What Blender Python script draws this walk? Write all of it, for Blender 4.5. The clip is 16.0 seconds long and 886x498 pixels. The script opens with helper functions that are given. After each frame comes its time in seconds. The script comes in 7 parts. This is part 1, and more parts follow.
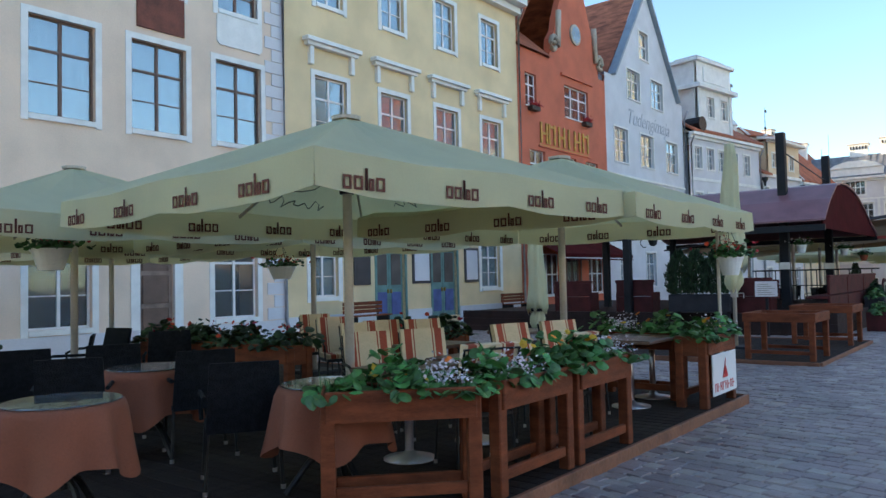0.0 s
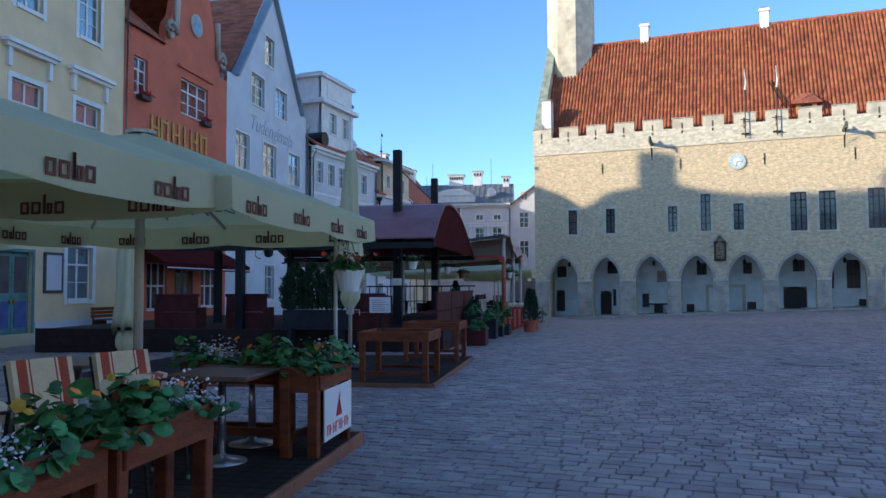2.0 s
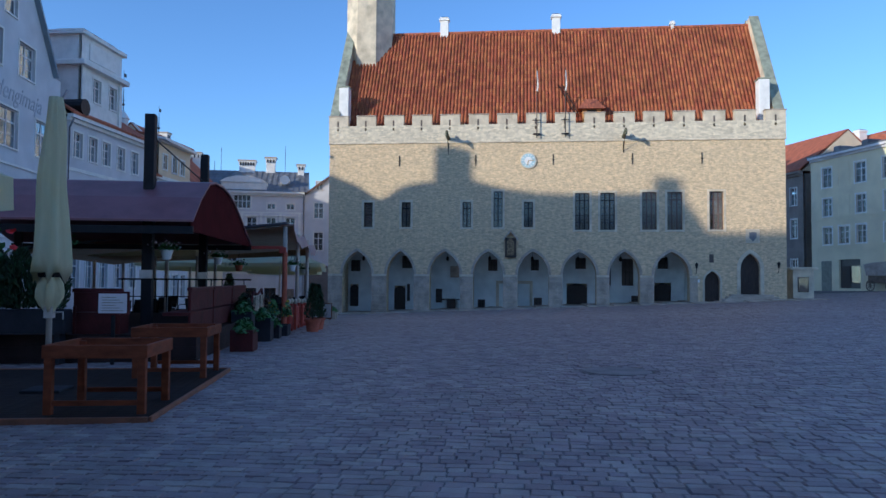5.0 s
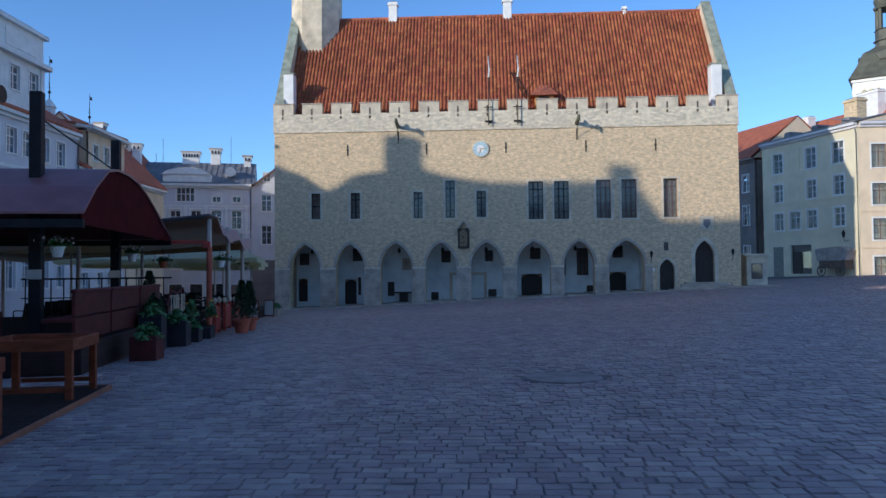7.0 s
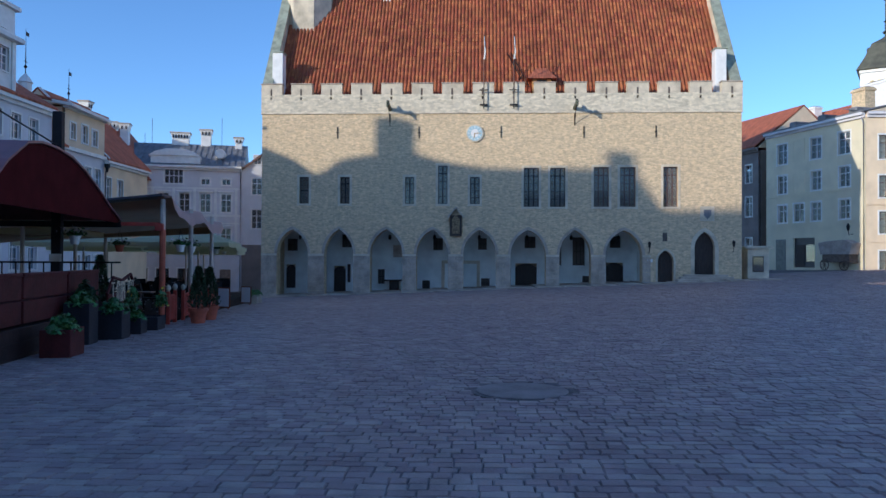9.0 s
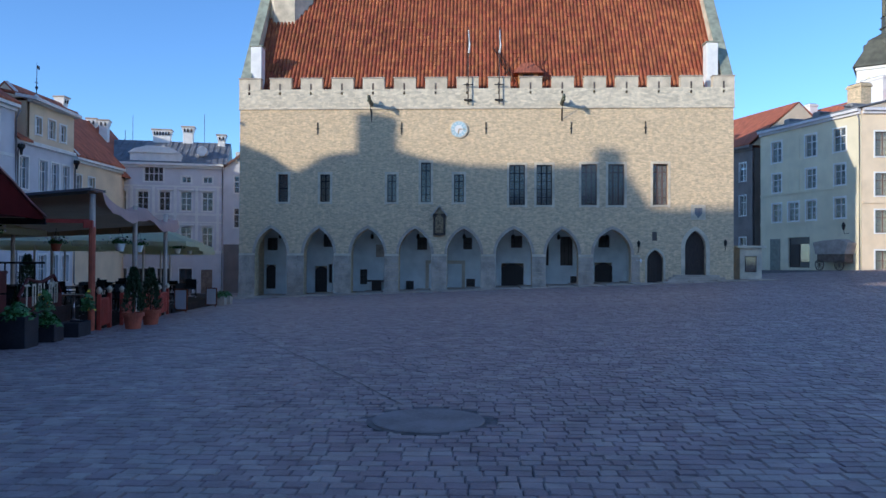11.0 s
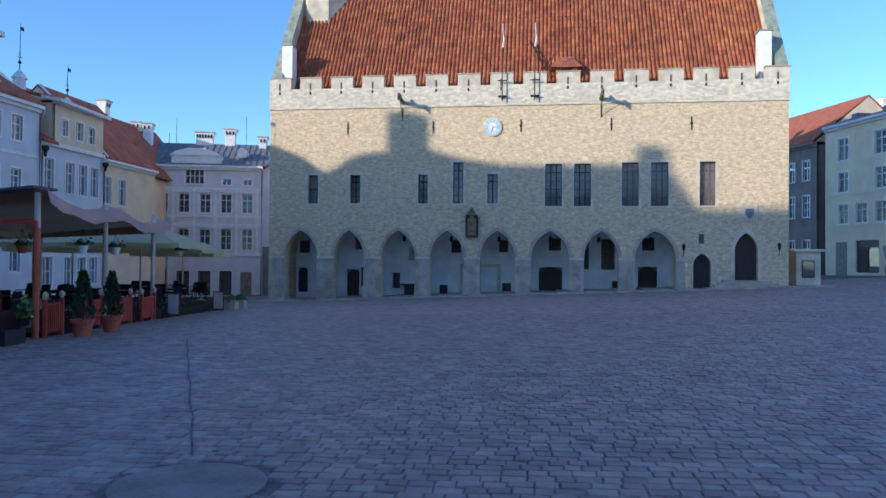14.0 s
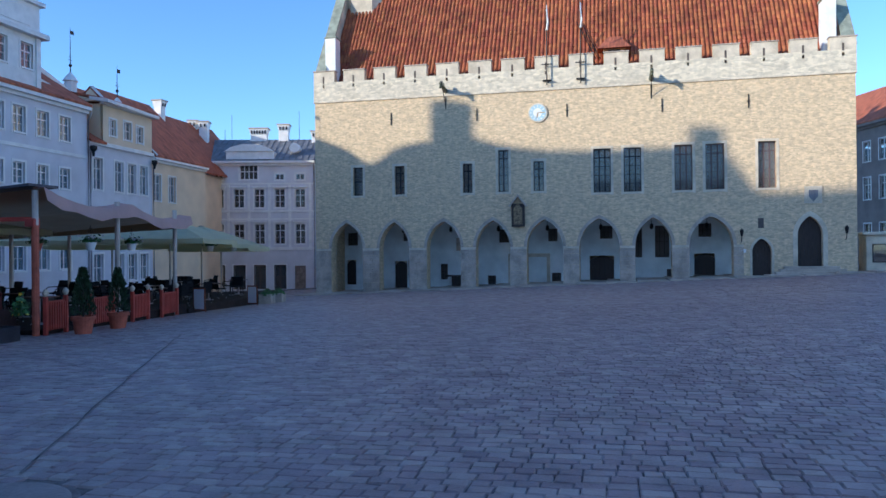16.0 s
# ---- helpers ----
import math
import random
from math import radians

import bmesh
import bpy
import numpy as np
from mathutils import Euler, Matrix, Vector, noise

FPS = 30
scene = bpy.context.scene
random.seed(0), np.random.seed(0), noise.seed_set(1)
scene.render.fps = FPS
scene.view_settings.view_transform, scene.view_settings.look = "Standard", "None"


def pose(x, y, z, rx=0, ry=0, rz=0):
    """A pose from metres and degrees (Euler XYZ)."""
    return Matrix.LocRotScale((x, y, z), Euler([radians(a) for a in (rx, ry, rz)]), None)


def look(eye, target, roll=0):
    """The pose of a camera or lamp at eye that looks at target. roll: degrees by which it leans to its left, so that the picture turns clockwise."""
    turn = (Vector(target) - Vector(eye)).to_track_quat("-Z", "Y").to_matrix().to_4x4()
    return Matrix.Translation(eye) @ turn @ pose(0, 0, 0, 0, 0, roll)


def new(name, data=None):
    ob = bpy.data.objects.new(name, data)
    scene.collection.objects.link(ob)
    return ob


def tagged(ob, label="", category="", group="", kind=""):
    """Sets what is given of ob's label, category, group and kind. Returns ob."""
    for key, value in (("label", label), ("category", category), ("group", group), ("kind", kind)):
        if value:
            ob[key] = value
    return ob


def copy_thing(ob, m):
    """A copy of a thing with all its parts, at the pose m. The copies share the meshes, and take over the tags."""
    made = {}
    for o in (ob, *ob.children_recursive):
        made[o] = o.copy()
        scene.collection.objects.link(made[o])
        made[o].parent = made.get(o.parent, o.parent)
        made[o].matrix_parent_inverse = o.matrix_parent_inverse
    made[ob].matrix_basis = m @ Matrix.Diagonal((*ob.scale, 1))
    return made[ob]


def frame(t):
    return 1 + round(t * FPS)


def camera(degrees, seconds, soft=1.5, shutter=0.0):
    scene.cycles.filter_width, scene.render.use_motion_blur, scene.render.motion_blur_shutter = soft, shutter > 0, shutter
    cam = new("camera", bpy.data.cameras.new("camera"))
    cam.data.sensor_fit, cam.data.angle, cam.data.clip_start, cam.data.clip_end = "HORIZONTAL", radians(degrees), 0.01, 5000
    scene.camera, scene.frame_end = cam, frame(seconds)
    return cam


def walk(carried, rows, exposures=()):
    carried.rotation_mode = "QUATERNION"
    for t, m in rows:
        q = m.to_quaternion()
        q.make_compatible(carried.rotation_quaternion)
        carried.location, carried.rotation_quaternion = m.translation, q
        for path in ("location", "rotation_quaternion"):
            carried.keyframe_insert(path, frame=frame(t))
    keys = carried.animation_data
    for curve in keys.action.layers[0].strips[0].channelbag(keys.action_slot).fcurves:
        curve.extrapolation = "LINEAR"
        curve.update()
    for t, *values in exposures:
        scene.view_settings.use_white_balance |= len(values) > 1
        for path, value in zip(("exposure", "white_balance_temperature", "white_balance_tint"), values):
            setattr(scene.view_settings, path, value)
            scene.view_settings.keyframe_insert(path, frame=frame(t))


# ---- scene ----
cam = camera(61.6, 16.0)
PATH = [
    (0, (17.257, -65.152, 2.893), (15.724, -63.87, 2.974), -1.3),
    (0.5, (17.024, -64.76, 2.899), (15.612, -63.347, 2.995), -0.8),
    (1, (16.703, -64.375, 2.849), (15.534, -62.753, 2.892), 0.2),
    (1.5, (16.446, -64.013, 2.902), (15.487, -62.259, 2.963), -0.2),
    (2, (16.297, -63.511, 2.907), (15.566, -61.652, 3.008), -0.3),
    (2.5, (16.196, -63.126, 2.897), (15.596, -61.22, 2.969), -0.2),
    (3, (16.094, -62.715, 2.956), (15.674, -60.76, 3.002), 0.3),
    (3.5, (16.022, -62.271, 2.936), (15.68, -60.3, 2.969), 0.6),
    (4, (15.984, -61.8, 2.955), (15.641, -59.83, 2.992), 0.6),
    (4.2, (15.969, -61.614, 2.941), (15.647, -59.641, 2.995), 0.7),
    (6.3, (16.289, -59.636, 2.995), (16.175, -57.641, 3.089), -0.7),
    (6.5, (16.324, -59.481, 2.971), (16.212, -57.486, 3.055), -0.7),
    (7, (16.453, -59.039, 3.019), (16.355, -57.043, 3.08), -0.6),
    (7.5, (16.549, -58.527, 3.022), (16.45, -56.531, 3.083), -0.6),
    (8, (16.731, -58.101, 3.018), (16.64, -56.104, 3.073), -0.5),
    (8.5, (16.972, -57.672, 3.066), (16.87, -55.674, 3.091), 0.3),
    (9, (17.163, -57.188, 3.067), (17.06, -55.191, 3.094), 0.3),
    (9.5, (17.411, -56.723, 3.049), (17.309, -54.726, 3.08), 0.3),
    (10, (17.705, -56.286, 3.073), (17.603, -54.289, 3.106), 0.3),
    (10.2, (17.78, -56.11, 3.075), (17.684, -54.112, 3.101), 0.3),
    (12.3, (19.149, -54.47, 3.09), (19.019, -52.474, 3.127), 0.2),
    (12.5, (19.301, -54.333, 3.095), (19.125, -52.342, 3.137), 0.2),
    (13, (19.633, -53.971, 3.086), (19.361, -51.99, 3.116), 0.6),
    (13.5, (19.955, -53.531, 3.148), (19.684, -51.549, 3.18), 0.5),
    (14, (20.32, -53.164, 3.123), (20.051, -51.183, 3.156), 0.5),
    (14.5, (20.702, -52.823, 3.099), (20.381, -50.849, 3.124), 0.1),
    (15, (21.069, -52.488, 3.136), (20.748, -50.514, 3.164), 0.1),
    (15.5, (21.436, -52.191, 3.126), (21.012, -50.236, 3.142), -0.6),
    (16, (21.867, -51.974, 3.122), (21.413, -50.027, 3.13), -0.5),
]
walk(cam, [(t, look(eye, target, roll)) for t, eye, target, roll in PATH],
     [(0, 1.75, 6750, 15.5), (0.5, 1.45, 6250, 15.0), (1.0, 1.22, 5850, 17.0), (2.0, 0.95, 5300, 18.5), (3.0, 0.75, 5080, 18.7), (4.0, 0.6, 5020, 19.2), (6.5, 0.31, 5030, 21), (9.0, 0.41, 5030, 21), (12.5, 0.6, 4980, 20.8), (16.0, 0.83, 5010, 20.4)])

# ---- world, sun, exposure ----
SUN_DIR = Vector((-1.87, -1.6, 0.64)).normalized()
world = bpy.data.worlds.new("world")
scene.world = world
world.use_nodes = True
wn = world.node_tree
sky = wn.nodes.new("ShaderNodeTexSky")
sky.sky_type = "NISHITA"
sky.sun_disc = False
sky.sun_elevation = math.asin(SUN_DIR.z)
sky.sun_rotation = math.atan2(SUN_DIR.x, SUN_DIR.y)
sky.air_density, sky.dust_density, sky.ozone_density = 0.85, 0.2, 1.05
clear = wn.nodes.new("ShaderNodeMix")
clear.data_type, clear.blend_type = "RGBA", "MULTIPLY"
clear.inputs[0].default_value = 1.0
clear.inputs[7].default_value = (0.70, 0.87, 0.92, 1)
wn.links.new(sky.outputs[0], clear.inputs[6])
wn.links.new(clear.outputs[2], wn.nodes["Background"].inputs[0])
wn.nodes["Background"].inputs[1].default_value = 0.15
sun = new("sun", bpy.data.lights.new("sun", "SUN"))
sun.data.energy, sun.data.angle, sun.data.color = 3.3, radians(0.6), (0.87, 0.75, 0.46)
sun.matrix_world = look(tuple(SUN_DIR * 100), (0, 0, 0))


def ground_z(x, y):
    """Height of the sloping square."""
    f = 0.043 * min(max(x, -14), 60)
    n = 1.2 + 0.012 * min(max(x, -14), 60)
    k = min(max(-y / 45, 0), 1)
    k = k * k * (3 - 2 * k) * 0.4 + k * 0.6
    return f + (n - f) * k


# ---- materials ----
def surf(name, c, rough=0.75, var=0.18, scale=1.5, bump=0.25, bscale=30.0, metal=0.0, rnd=0.0, isl=0.0, c2=None, stretch=(1, 1, 1), stain=0.0, spec=0.5, hue=0.05):
    m = bpy.data.materials.new(name)
    m.use_nodes = True
    nt = m.node_tree
    N, L = nt.nodes, nt.links
    b = N["Principled BSDF"]
    b.inputs["Roughness"].default_value, b.inputs["Metallic"].default_value = rough, metal
    b.inputs["Specular IOR Level"].default_value = spec
    tc = N.new("ShaderNodeTexCoord")
    mp = N.new("ShaderNodeMapping")
    mp.inputs["Scale"].default_value = stretch
    L.new(tc.outputs["Object"], mp.inputs[0])
    n1 = N.new("ShaderNodeTexNoise")
    n1.inputs["Scale"].default_value, n1.inputs["Detail"].default_value = scale, 5
    n2 = N.new("ShaderNodeTexNoise")
    n2.inputs["Scale"].default_value, n2.inputs["Detail"].default_value = bscale, 4
    L.new(mp.outputs[0], n1.inputs[0])
    L.new(mp.outputs[0], n2.inputs[0])
    mix = N.new("ShaderNodeMix")
    mix.data_type = "RGBA"
    d = c2 or tuple(v * (1 - 2.2 * var) for v in c)
    e = c if c2 else tuple(min(1, v * (1 + var * 0.7)) for v in c)
    mix.inputs[6].default_value, mix.inputs[7].default_value = (*d, 1), (*e, 1)
    ramp = N.new("ShaderNodeMapRange")
    ramp.inputs[1].default_value, ramp.inputs[2].default_value = 0.3, 0.66
    add = N.new("ShaderNodeMath")
    add.operation = "MULTIPLY_ADD"
    L.new(n2.outputs[0], add.inputs[0])
    add.inputs[1].default_value = 0.35
    sub = N.new("ShaderNodeMath")
    sub.operation = "MULTIPLY_ADD"
    L.new(n1.outputs[0], sub.inputs[0])
    sub.inputs[1].default_value, sub.inputs[2].default_value = 0.9, -0.1
    L.new(sub.outputs[0], add.inputs[2])
    L.new(add.outputs[0], ramp.inputs[0])
    L.new(ramp.outputs[0], mix.inputs[0])
    col = mix.outputs[2]
    if rnd or isl:
        src = N.new("ShaderNodeObjectInfo").outputs["Random"] if rnd else N.new("ShaderNodeNewGeometry").outputs["Random Per Island"]
        hs = N.new("ShaderNodeHueSaturation")
        k = rnd or isl
        mr = N.new("ShaderNodeMapRange")
        mr.inputs[3].default_value, mr.inputs[4].default_value = 1 - k, 1 + k
        L.new(src, mr.inputs[0])
        L.new(mr.outputs[0], hs.inputs["Value"])
        mh = N.new("ShaderNodeMapRange")
        mh.inputs[3].default_value, mh.inputs[4].default_value = 0.5 - hue * k, 0.5 + hue * k
        L.new(src, mh.inputs[0])
        L.new(mh.outputs[0], hs.inputs["Hue"])
        L.new(col, hs.inputs["Color"])
        col = hs.outputs[0]
    if stain:
        n3 = N.new("ShaderNodeTexNoise")
        n3.inputs["Scale"].default_value, n3.inputs["Detail"].default_value = 0.35, 6
        L.new(tc.outputs["Object"], n3.inputs[0])
        m3 = N.new("ShaderNodeMix")
        m3.data_type, m3.blend_type = "RGBA", "MULTIPLY"
        r3 = N.new("ShaderNodeMapRange")
        r3.inputs[1].default_value, r3.inputs[2].default_value, r3.inputs[4].default_value = 0.52, 0.75, stain
        L.new(n3.outputs[0], r3.inputs[0])
        L.new(r3.outputs[0], m3.inputs[0])
        L.new(col, m3.inputs[6])
        m3.inputs[7].default_value = (0.55, 0.5, 0.45, 1)
        col = m3.outputs[2]
    L.new(col, b.inputs["Base Color"])
    if bump:
        bp = N.new("ShaderNodeBump")
        bp.inputs["Strength"].default_value, bp.inputs["Distance"].default_value = bump, 0.03
        L.new(n2.outputs[0], bp.inputs["Height"])
        L.new(bp.outputs[0], b.inputs["Normal"])
    return m


def rubble(name, c, c2, size=2.2, strength=0.7):
    """Coursed rubble limestone: flat cells with recessed joints."""
    m = surf(name, c, 0.9, c2=c2, scale=3.2, bscale=11)
    nt = m.node_tree
    N, L = nt.nodes, nt.links
    tc = N.new("ShaderNodeTexCoord")
    mp = N.new("ShaderNodeMapping")
    mp.inputs["Scale"].default_value = (1, 1, 2.7)
    L.new(tc.outputs["Object"], mp.inputs[0])
    v = N.new("ShaderNodeTexVoronoi")
    v.inputs["Scale"].default_value = size
    v.inputs["Randomness"].default_value = 0.9
    nz = N.new("ShaderNodeTexNoise")
    nz.inputs["Scale"].default_value = 14
    L.new(mp.outputs[0], v.inputs["Vector"])
    L.new(mp.outputs[0], nz.inputs[0])
    ad = N.new("ShaderNodeMath")
    ad.operation = "MULTIPLY_ADD"
    L.new(nz.outputs[0], ad.inputs[0])
    ad.inputs[1].default_value = 0.5
    L.new(v.outputs["Distance"], ad.inputs[2])
    # each stone has its own tone
    hs = N.new("ShaderNodeHueSaturation")
    sep = N.new("ShaderNodeSeparateColor")
    mr = N.new("ShaderNodeMapRange")
    mr.inputs[3].default_value, mr.inputs[4].default_value = 0.8, 1.13
    L.new(v.outputs["Color"], sep.inputs[0])
    L.new(sep.outputs[0], mr.inputs[0])
    L.new(mr.outputs[0], hs.inputs["Value"])
    base = N["Principled BSDF"].inputs["Base Color"]
    L.new(base.links[0].from_socket, hs.inputs["Color"])
    L.new(hs.outputs[0], base)
    bp = N.new("ShaderNodeBump")
    bp.invert = True
    bp.inputs["Strength"].default_value, bp.inputs["Distance"].default_value = strength, 0.06
    L.new(ad.outputs[0], bp.inputs["Height"])
    L.new(bp.outputs[0], N["Principled BSDF"].inputs["Normal"])
    return m


def glass(name, ior, tint=(0.75, 0.8, 0.82)):
    m = bpy.data.materials.new(name)
    m.use_nodes = True
    b = m.node_tree.nodes["Principled BSDF"]
    b.inputs["Base Color"].default_value = (*tint, 1)
    b.inputs["Roughness"].default_value = 0.03
    b.inputs["Transmission Weight"].default_value = 0.92
    b.inputs["IOR"].default_value = ior
    n = m.node_tree.nodes.new("ShaderNodeTexNoise")
    n.inputs["Scale"].default_value = 1.3
    bp = m.node_tree.nodes.new("ShaderNodeBump")
    bp.inputs["Strength"].default_value, bp.inputs["Distance"].default_value = 0.05, 0.05
    m.node_tree.links.new(n.outputs[0], bp.inputs["Height"])
    m.node_tree.links.new(bp.outputs[0], b.inputs["Normal"])
    return m


SETT = surf("granite_sett", (0.315, 0.235, 0.222), 0.55, 0.16, 2.5, 0.3, 45, isl=0.2, hue=0.14)
SETT_ONE = surf("granite_sett_single", (0.315, 0.235, 0.222), 0.55, 0.16, 2.5, 0.3, 45, rnd=0.2, hue=0.14)
JOINT = surf("joint_sand", (0.175, 0.145, 0.135), 0.95, 0.3, 4, 0.5, 50)
LIME = rubble("rubble_limestone", (0.755, 0.567, 0.345), (0.565, 0.43, 0.277), 4.6, 0.5)
PARAPET = rubble("parapet_limestone", (0.74, 0.63, 0.46), (0.57, 0.49, 0.37), 2.6, 0.3)
LIME_PALE = surf("dressed_limestone", (0.69, 0.58, 0.43), 0.85, 0.16, 1.2, 0.4, 14, stain=0.6)
LIME_GREY = surf("grey_ashlar", (0.504, 0.402, 0.315), 0.85, 0.2, 1.4, 0.45, 12, stain=0.5)
PLASTER = surf("white_plaster", (0.85, 0.85, 0.809), 0.85, 0.08, 1.0, 0.2, 20, stain=0.35)
WHITE = surf("white_paint", (0.85, 0.814, 0.777), 0.6, 0.06, 2.0, 0.1, 30)
TILE = surf("clay_tile", (0.365, 0.106, 0.042), 0.9, 0.2, 1.1, 0.4, 40, isl=0.19, stain=0.6)
TILE_FAR = surf("clay_tile_weathered", (0.454, 0.132, 0.063), 0.85, 0.3, 2, 0.5, 16, stretch=(3, 0.6, 0.6))
SLATE = surf("grey_sheet_roof", (0.202, 0.198, 0.21), 0.55, 0.2, 1.2, 0.2, 10, stretch=(2, 1, 1))
COPPER = surf("green_copper", (0.315, 0.33, 0.252), 0.7, 0.2, 2, 0.2, 20)
PINK = surf("pink_render", (0.85, 0.643, 0.499), 0.88, 0.06, 0.8, 0.2, 25, stain=0.25)
YELLOW = surf("yellow_render", (0.85, 0.63, 0.37), 0.88, 0.07, 0.8, 0.2, 25, stain=0.25)
PALE_YELLOW = surf("pale_yellow_render", (0.85, 0.66, 0.45), 0.88, 0.06, 0.8, 0.2, 25, stain=0.25)
REDWALL = surf("red_render", (0.655, 0.165, 0.0893), 0.88, 0.1, 0.8, 0.25, 25, stain=0.3)
BLUEWALL = surf("pale_blue_render", (0.706, 0.682, 0.704), 0.88, 0.06, 0.8, 0.2, 25, stain=0.25)
LILAC = surf("lilac_white_render", (0.73, 0.69, 0.705), 0.88, 0.06, 0.8, 0.2, 25, stain=0.3)
GREENWALL = surf("pale_green_render", (0.781, 0.682, 0.483), 0.88, 0.07, 0.7, 0.2, 25, stain=0.3)
GREYWALL = surf("dark_grey_render", (0.252, 0.209, 0.189), 0.88, 0.12, 0.8, 0.2, 25, stain=0.3)
GLASS = glass("coated_window_glass", 2.1)
GLASS_OLD = glass("old_window_glass", 1.38, (0.6, 0.65, 0.68))
FRAMEWHITE = surf("white_window_paint", (0.85, 0.781, 0.756), 0.5, 0.05, 3, 0.08, 30)
FRAMEBROWN = surf("brown_window_paint", (0.164, 0.088, 0.063), 0.55, 0.15, 3, 0.15, 30)
# sky reflection of the panes, put into a blue sheet behind the glass
SKY_BACKING = surf("painted_sky_backing", (0.24, 0.42, 0.53), 0.9, 0.15, 2, 0.15, 12, stretch=(9, 9, 0.6))
# shade of unlit rooms, put into the colour of flat sheets
ROOM_SHADE = surf("painted_room_shade", (0.126, 0.099, 0.084), 0.9, 0.2, 1, 0)
DARKWOOD = surf("dark_door_wood", (0.0441, 0.0275, 0.021), 0.6, 0.25, 4, 0.4, 30, stretch=(6, 6, 0.7))
IRON = surf("black_iron", (0.0252, 0.022, 0.0231), 0.45, 0.2, 8, 0.15, 50, metal=0.6)
ZINC = surf("zinc_pipe", (0.416, 0.374, 0.378), 0.5, 0.15, 3, 0.1, 20, metal=0.5)
GOLD = surf("dull_gilt", (0.529, 0.319, 0.0735), 0.45, 0.15, 5, 0.1, 40, metal=0.6)
TEAL = surf("teal_door_paint", (0.139, 0.264, 0.242), 0.55, 0.15, 3, 0.15, 30)
BLUEPAINT = surf("blue_panel_paint", (0.0882, 0.121, 0.315), 0.55, 0.15, 3, 0.1, 30)
GREENPAPER = surf("dim_signboard", (0.063, 0.055, 0.0578), 0.4, 0.1, 3, 0.05, 30)


# ---- mesh helpers ----
class Geo:
    def __init__(self):
        self.v, self.f = [], []

    def add(self, pts, faces):
        o = len(self.v)
        self.v += [tuple(p) for p in pts]
        self.f += [tuple(o + i for i in q) for q in faces]
        return self

    def hexa(self, p):
        return self.add(p, [(0, 3, 2, 1), (4, 5, 6, 7), (0, 1, 5, 4), (1, 2, 6, 5), (2, 3, 7, 6), (3, 0, 4, 7)])

    def box(self, x0, x1, y0, y1, z0, z1, c=0.0):
        """A box; c chamfers its upright and top edges a little."""
        if not c:
            return self.hexa([(x0, y0, z0), (x1, y0, z0), (x1, y1, z0), (x0, y1, z0), (x0, y0, z1), (x1, y0, z1), (x1, y1, z1), (x0, y1, z1)])
        ring = [(x0 + c, y0), (x1 - c, y0), (x1, y0 + c), (x1, y1 - c), (x1 - c, y1), (x0 + c, y1), (x0, y1 - c), (x0, y0 + c)]
        inn = [(min(max(x, x0 + c), x1 - c), min(max(y, y0 + c), y1 - c)) for x, y in ring]
        pts = [(x, y, z0) for x, y in ring] + [(x, y, z1 - c) for x, y in ring] + [(x, y, z1) for x, y in inn]
        fs = [tuple(range(7, -1, -1)), tuple(range(16, 24))]
        for i in range(8):
            j = (i + 1) % 8
            fs += [(i, j, 8 + j, 8 + i), (8 + i, 8 + j, 16 + j, 16 + i)]
        return self.add(pts, fs)

    def beam(self, a, b, w, h):
        """A square bar from a to b."""
        a, b = Vector(a), Vector(b)
        d = (b - a).normalized()
        s = d.cross(Vector((0, 0, 1)))
        s = s.normalized() if s.length > 1e-4 else Vector((1, 0, 0))
        t = s.cross(d)
        s, t = s * w / 2, t * h / 2
        return self.hexa([a - s - t, a + s - t, b + s - t, b - s - t, a - s + t, a + s + t, b + s + t, b - s + t])

    def tube(self, pts, r, n=8, r1=None):
        pts = [Vector(p) for p in pts]
        r1 = r if r1 is None else r1
        o = len(self.v)
        for i, p in enumerate(pts):
            d = (pts[min(i + 1, len(pts) - 1)] - pts[max(i - 1, 0)]).normalized()
            s = d.cross(Vector((0, 0, 1)))
            s = s.normalized() if s.length > 1e-4 else Vector((1, 0, 0))
            t = s.cross(d)
            rr = r + (r1 - r) * i / (len(pts) - 1)
            for k in range(n):
                a = 2 * math.pi * k / n
                self.v.append(tuple(p + (s * math.cos(a) + t * math.sin(a)) * rr))
        for i in range(len(pts) - 1):
            for k in range(n):
                j = (k + 1) % n
                self.f.append((o + i * n + k, o + i * n + j, o + (i + 1) * n + j, o + (i + 1) * n + k))
        self.f.append(tuple(o + k for k in range(n - 1, -1, -1)))
        self.f.append(tuple(o + (len(pts) - 1) * n + k for k in range(n)))
        return self

    def lathe(self, x, y, prof, n=14):
        """A turned shape: prof is a list of (radius, z)."""
        o = len(self.v)
        for r, z in prof:
            for k in range(n):
                a = 2 * math.pi * k / n
                self.v.append((x + r * math.cos(a), y + r * math.sin(a), z))
        for i in range(len(prof) - 1):
            for k in range(n):
                j = (k + 1) % n
                self.f.append((o + i * n + k, o + i * n + j, o + (i + 1) * n + j, o + (i + 1) * n + k))
        self.f.append(tuple(o + k for k in range(n - 1, -1, -1)))
        self.f.append(tuple(o + (len(prof) - 1) * n + k for k in range(n)))
        return self

    def slab(self, poly, y0, y1):
        """A polygon in x and z, made thick from y0 to y1."""
        n = len(poly)
        return self.add([(x, y0, z) for x, z in poly] + [(x, y1, z) for x, z in poly],
                        [tuple(range(n)), tuple(range(2 * n - 1, n - 1, -1))] + [((i + 1) % n, i, n + i, n + (i + 1) % n) for i in range(n)])

    def mesh(self, name, mat, smooth=False):
        me = bpy.data.meshes.new(name)
        me.from_pydata(self.v, [], self.f)
        me.materials.append(mat)
        if smooth:
            me.polygons.foreach_set("use_smooth", [True] * len(me.polygons))
        me.update()
        return me


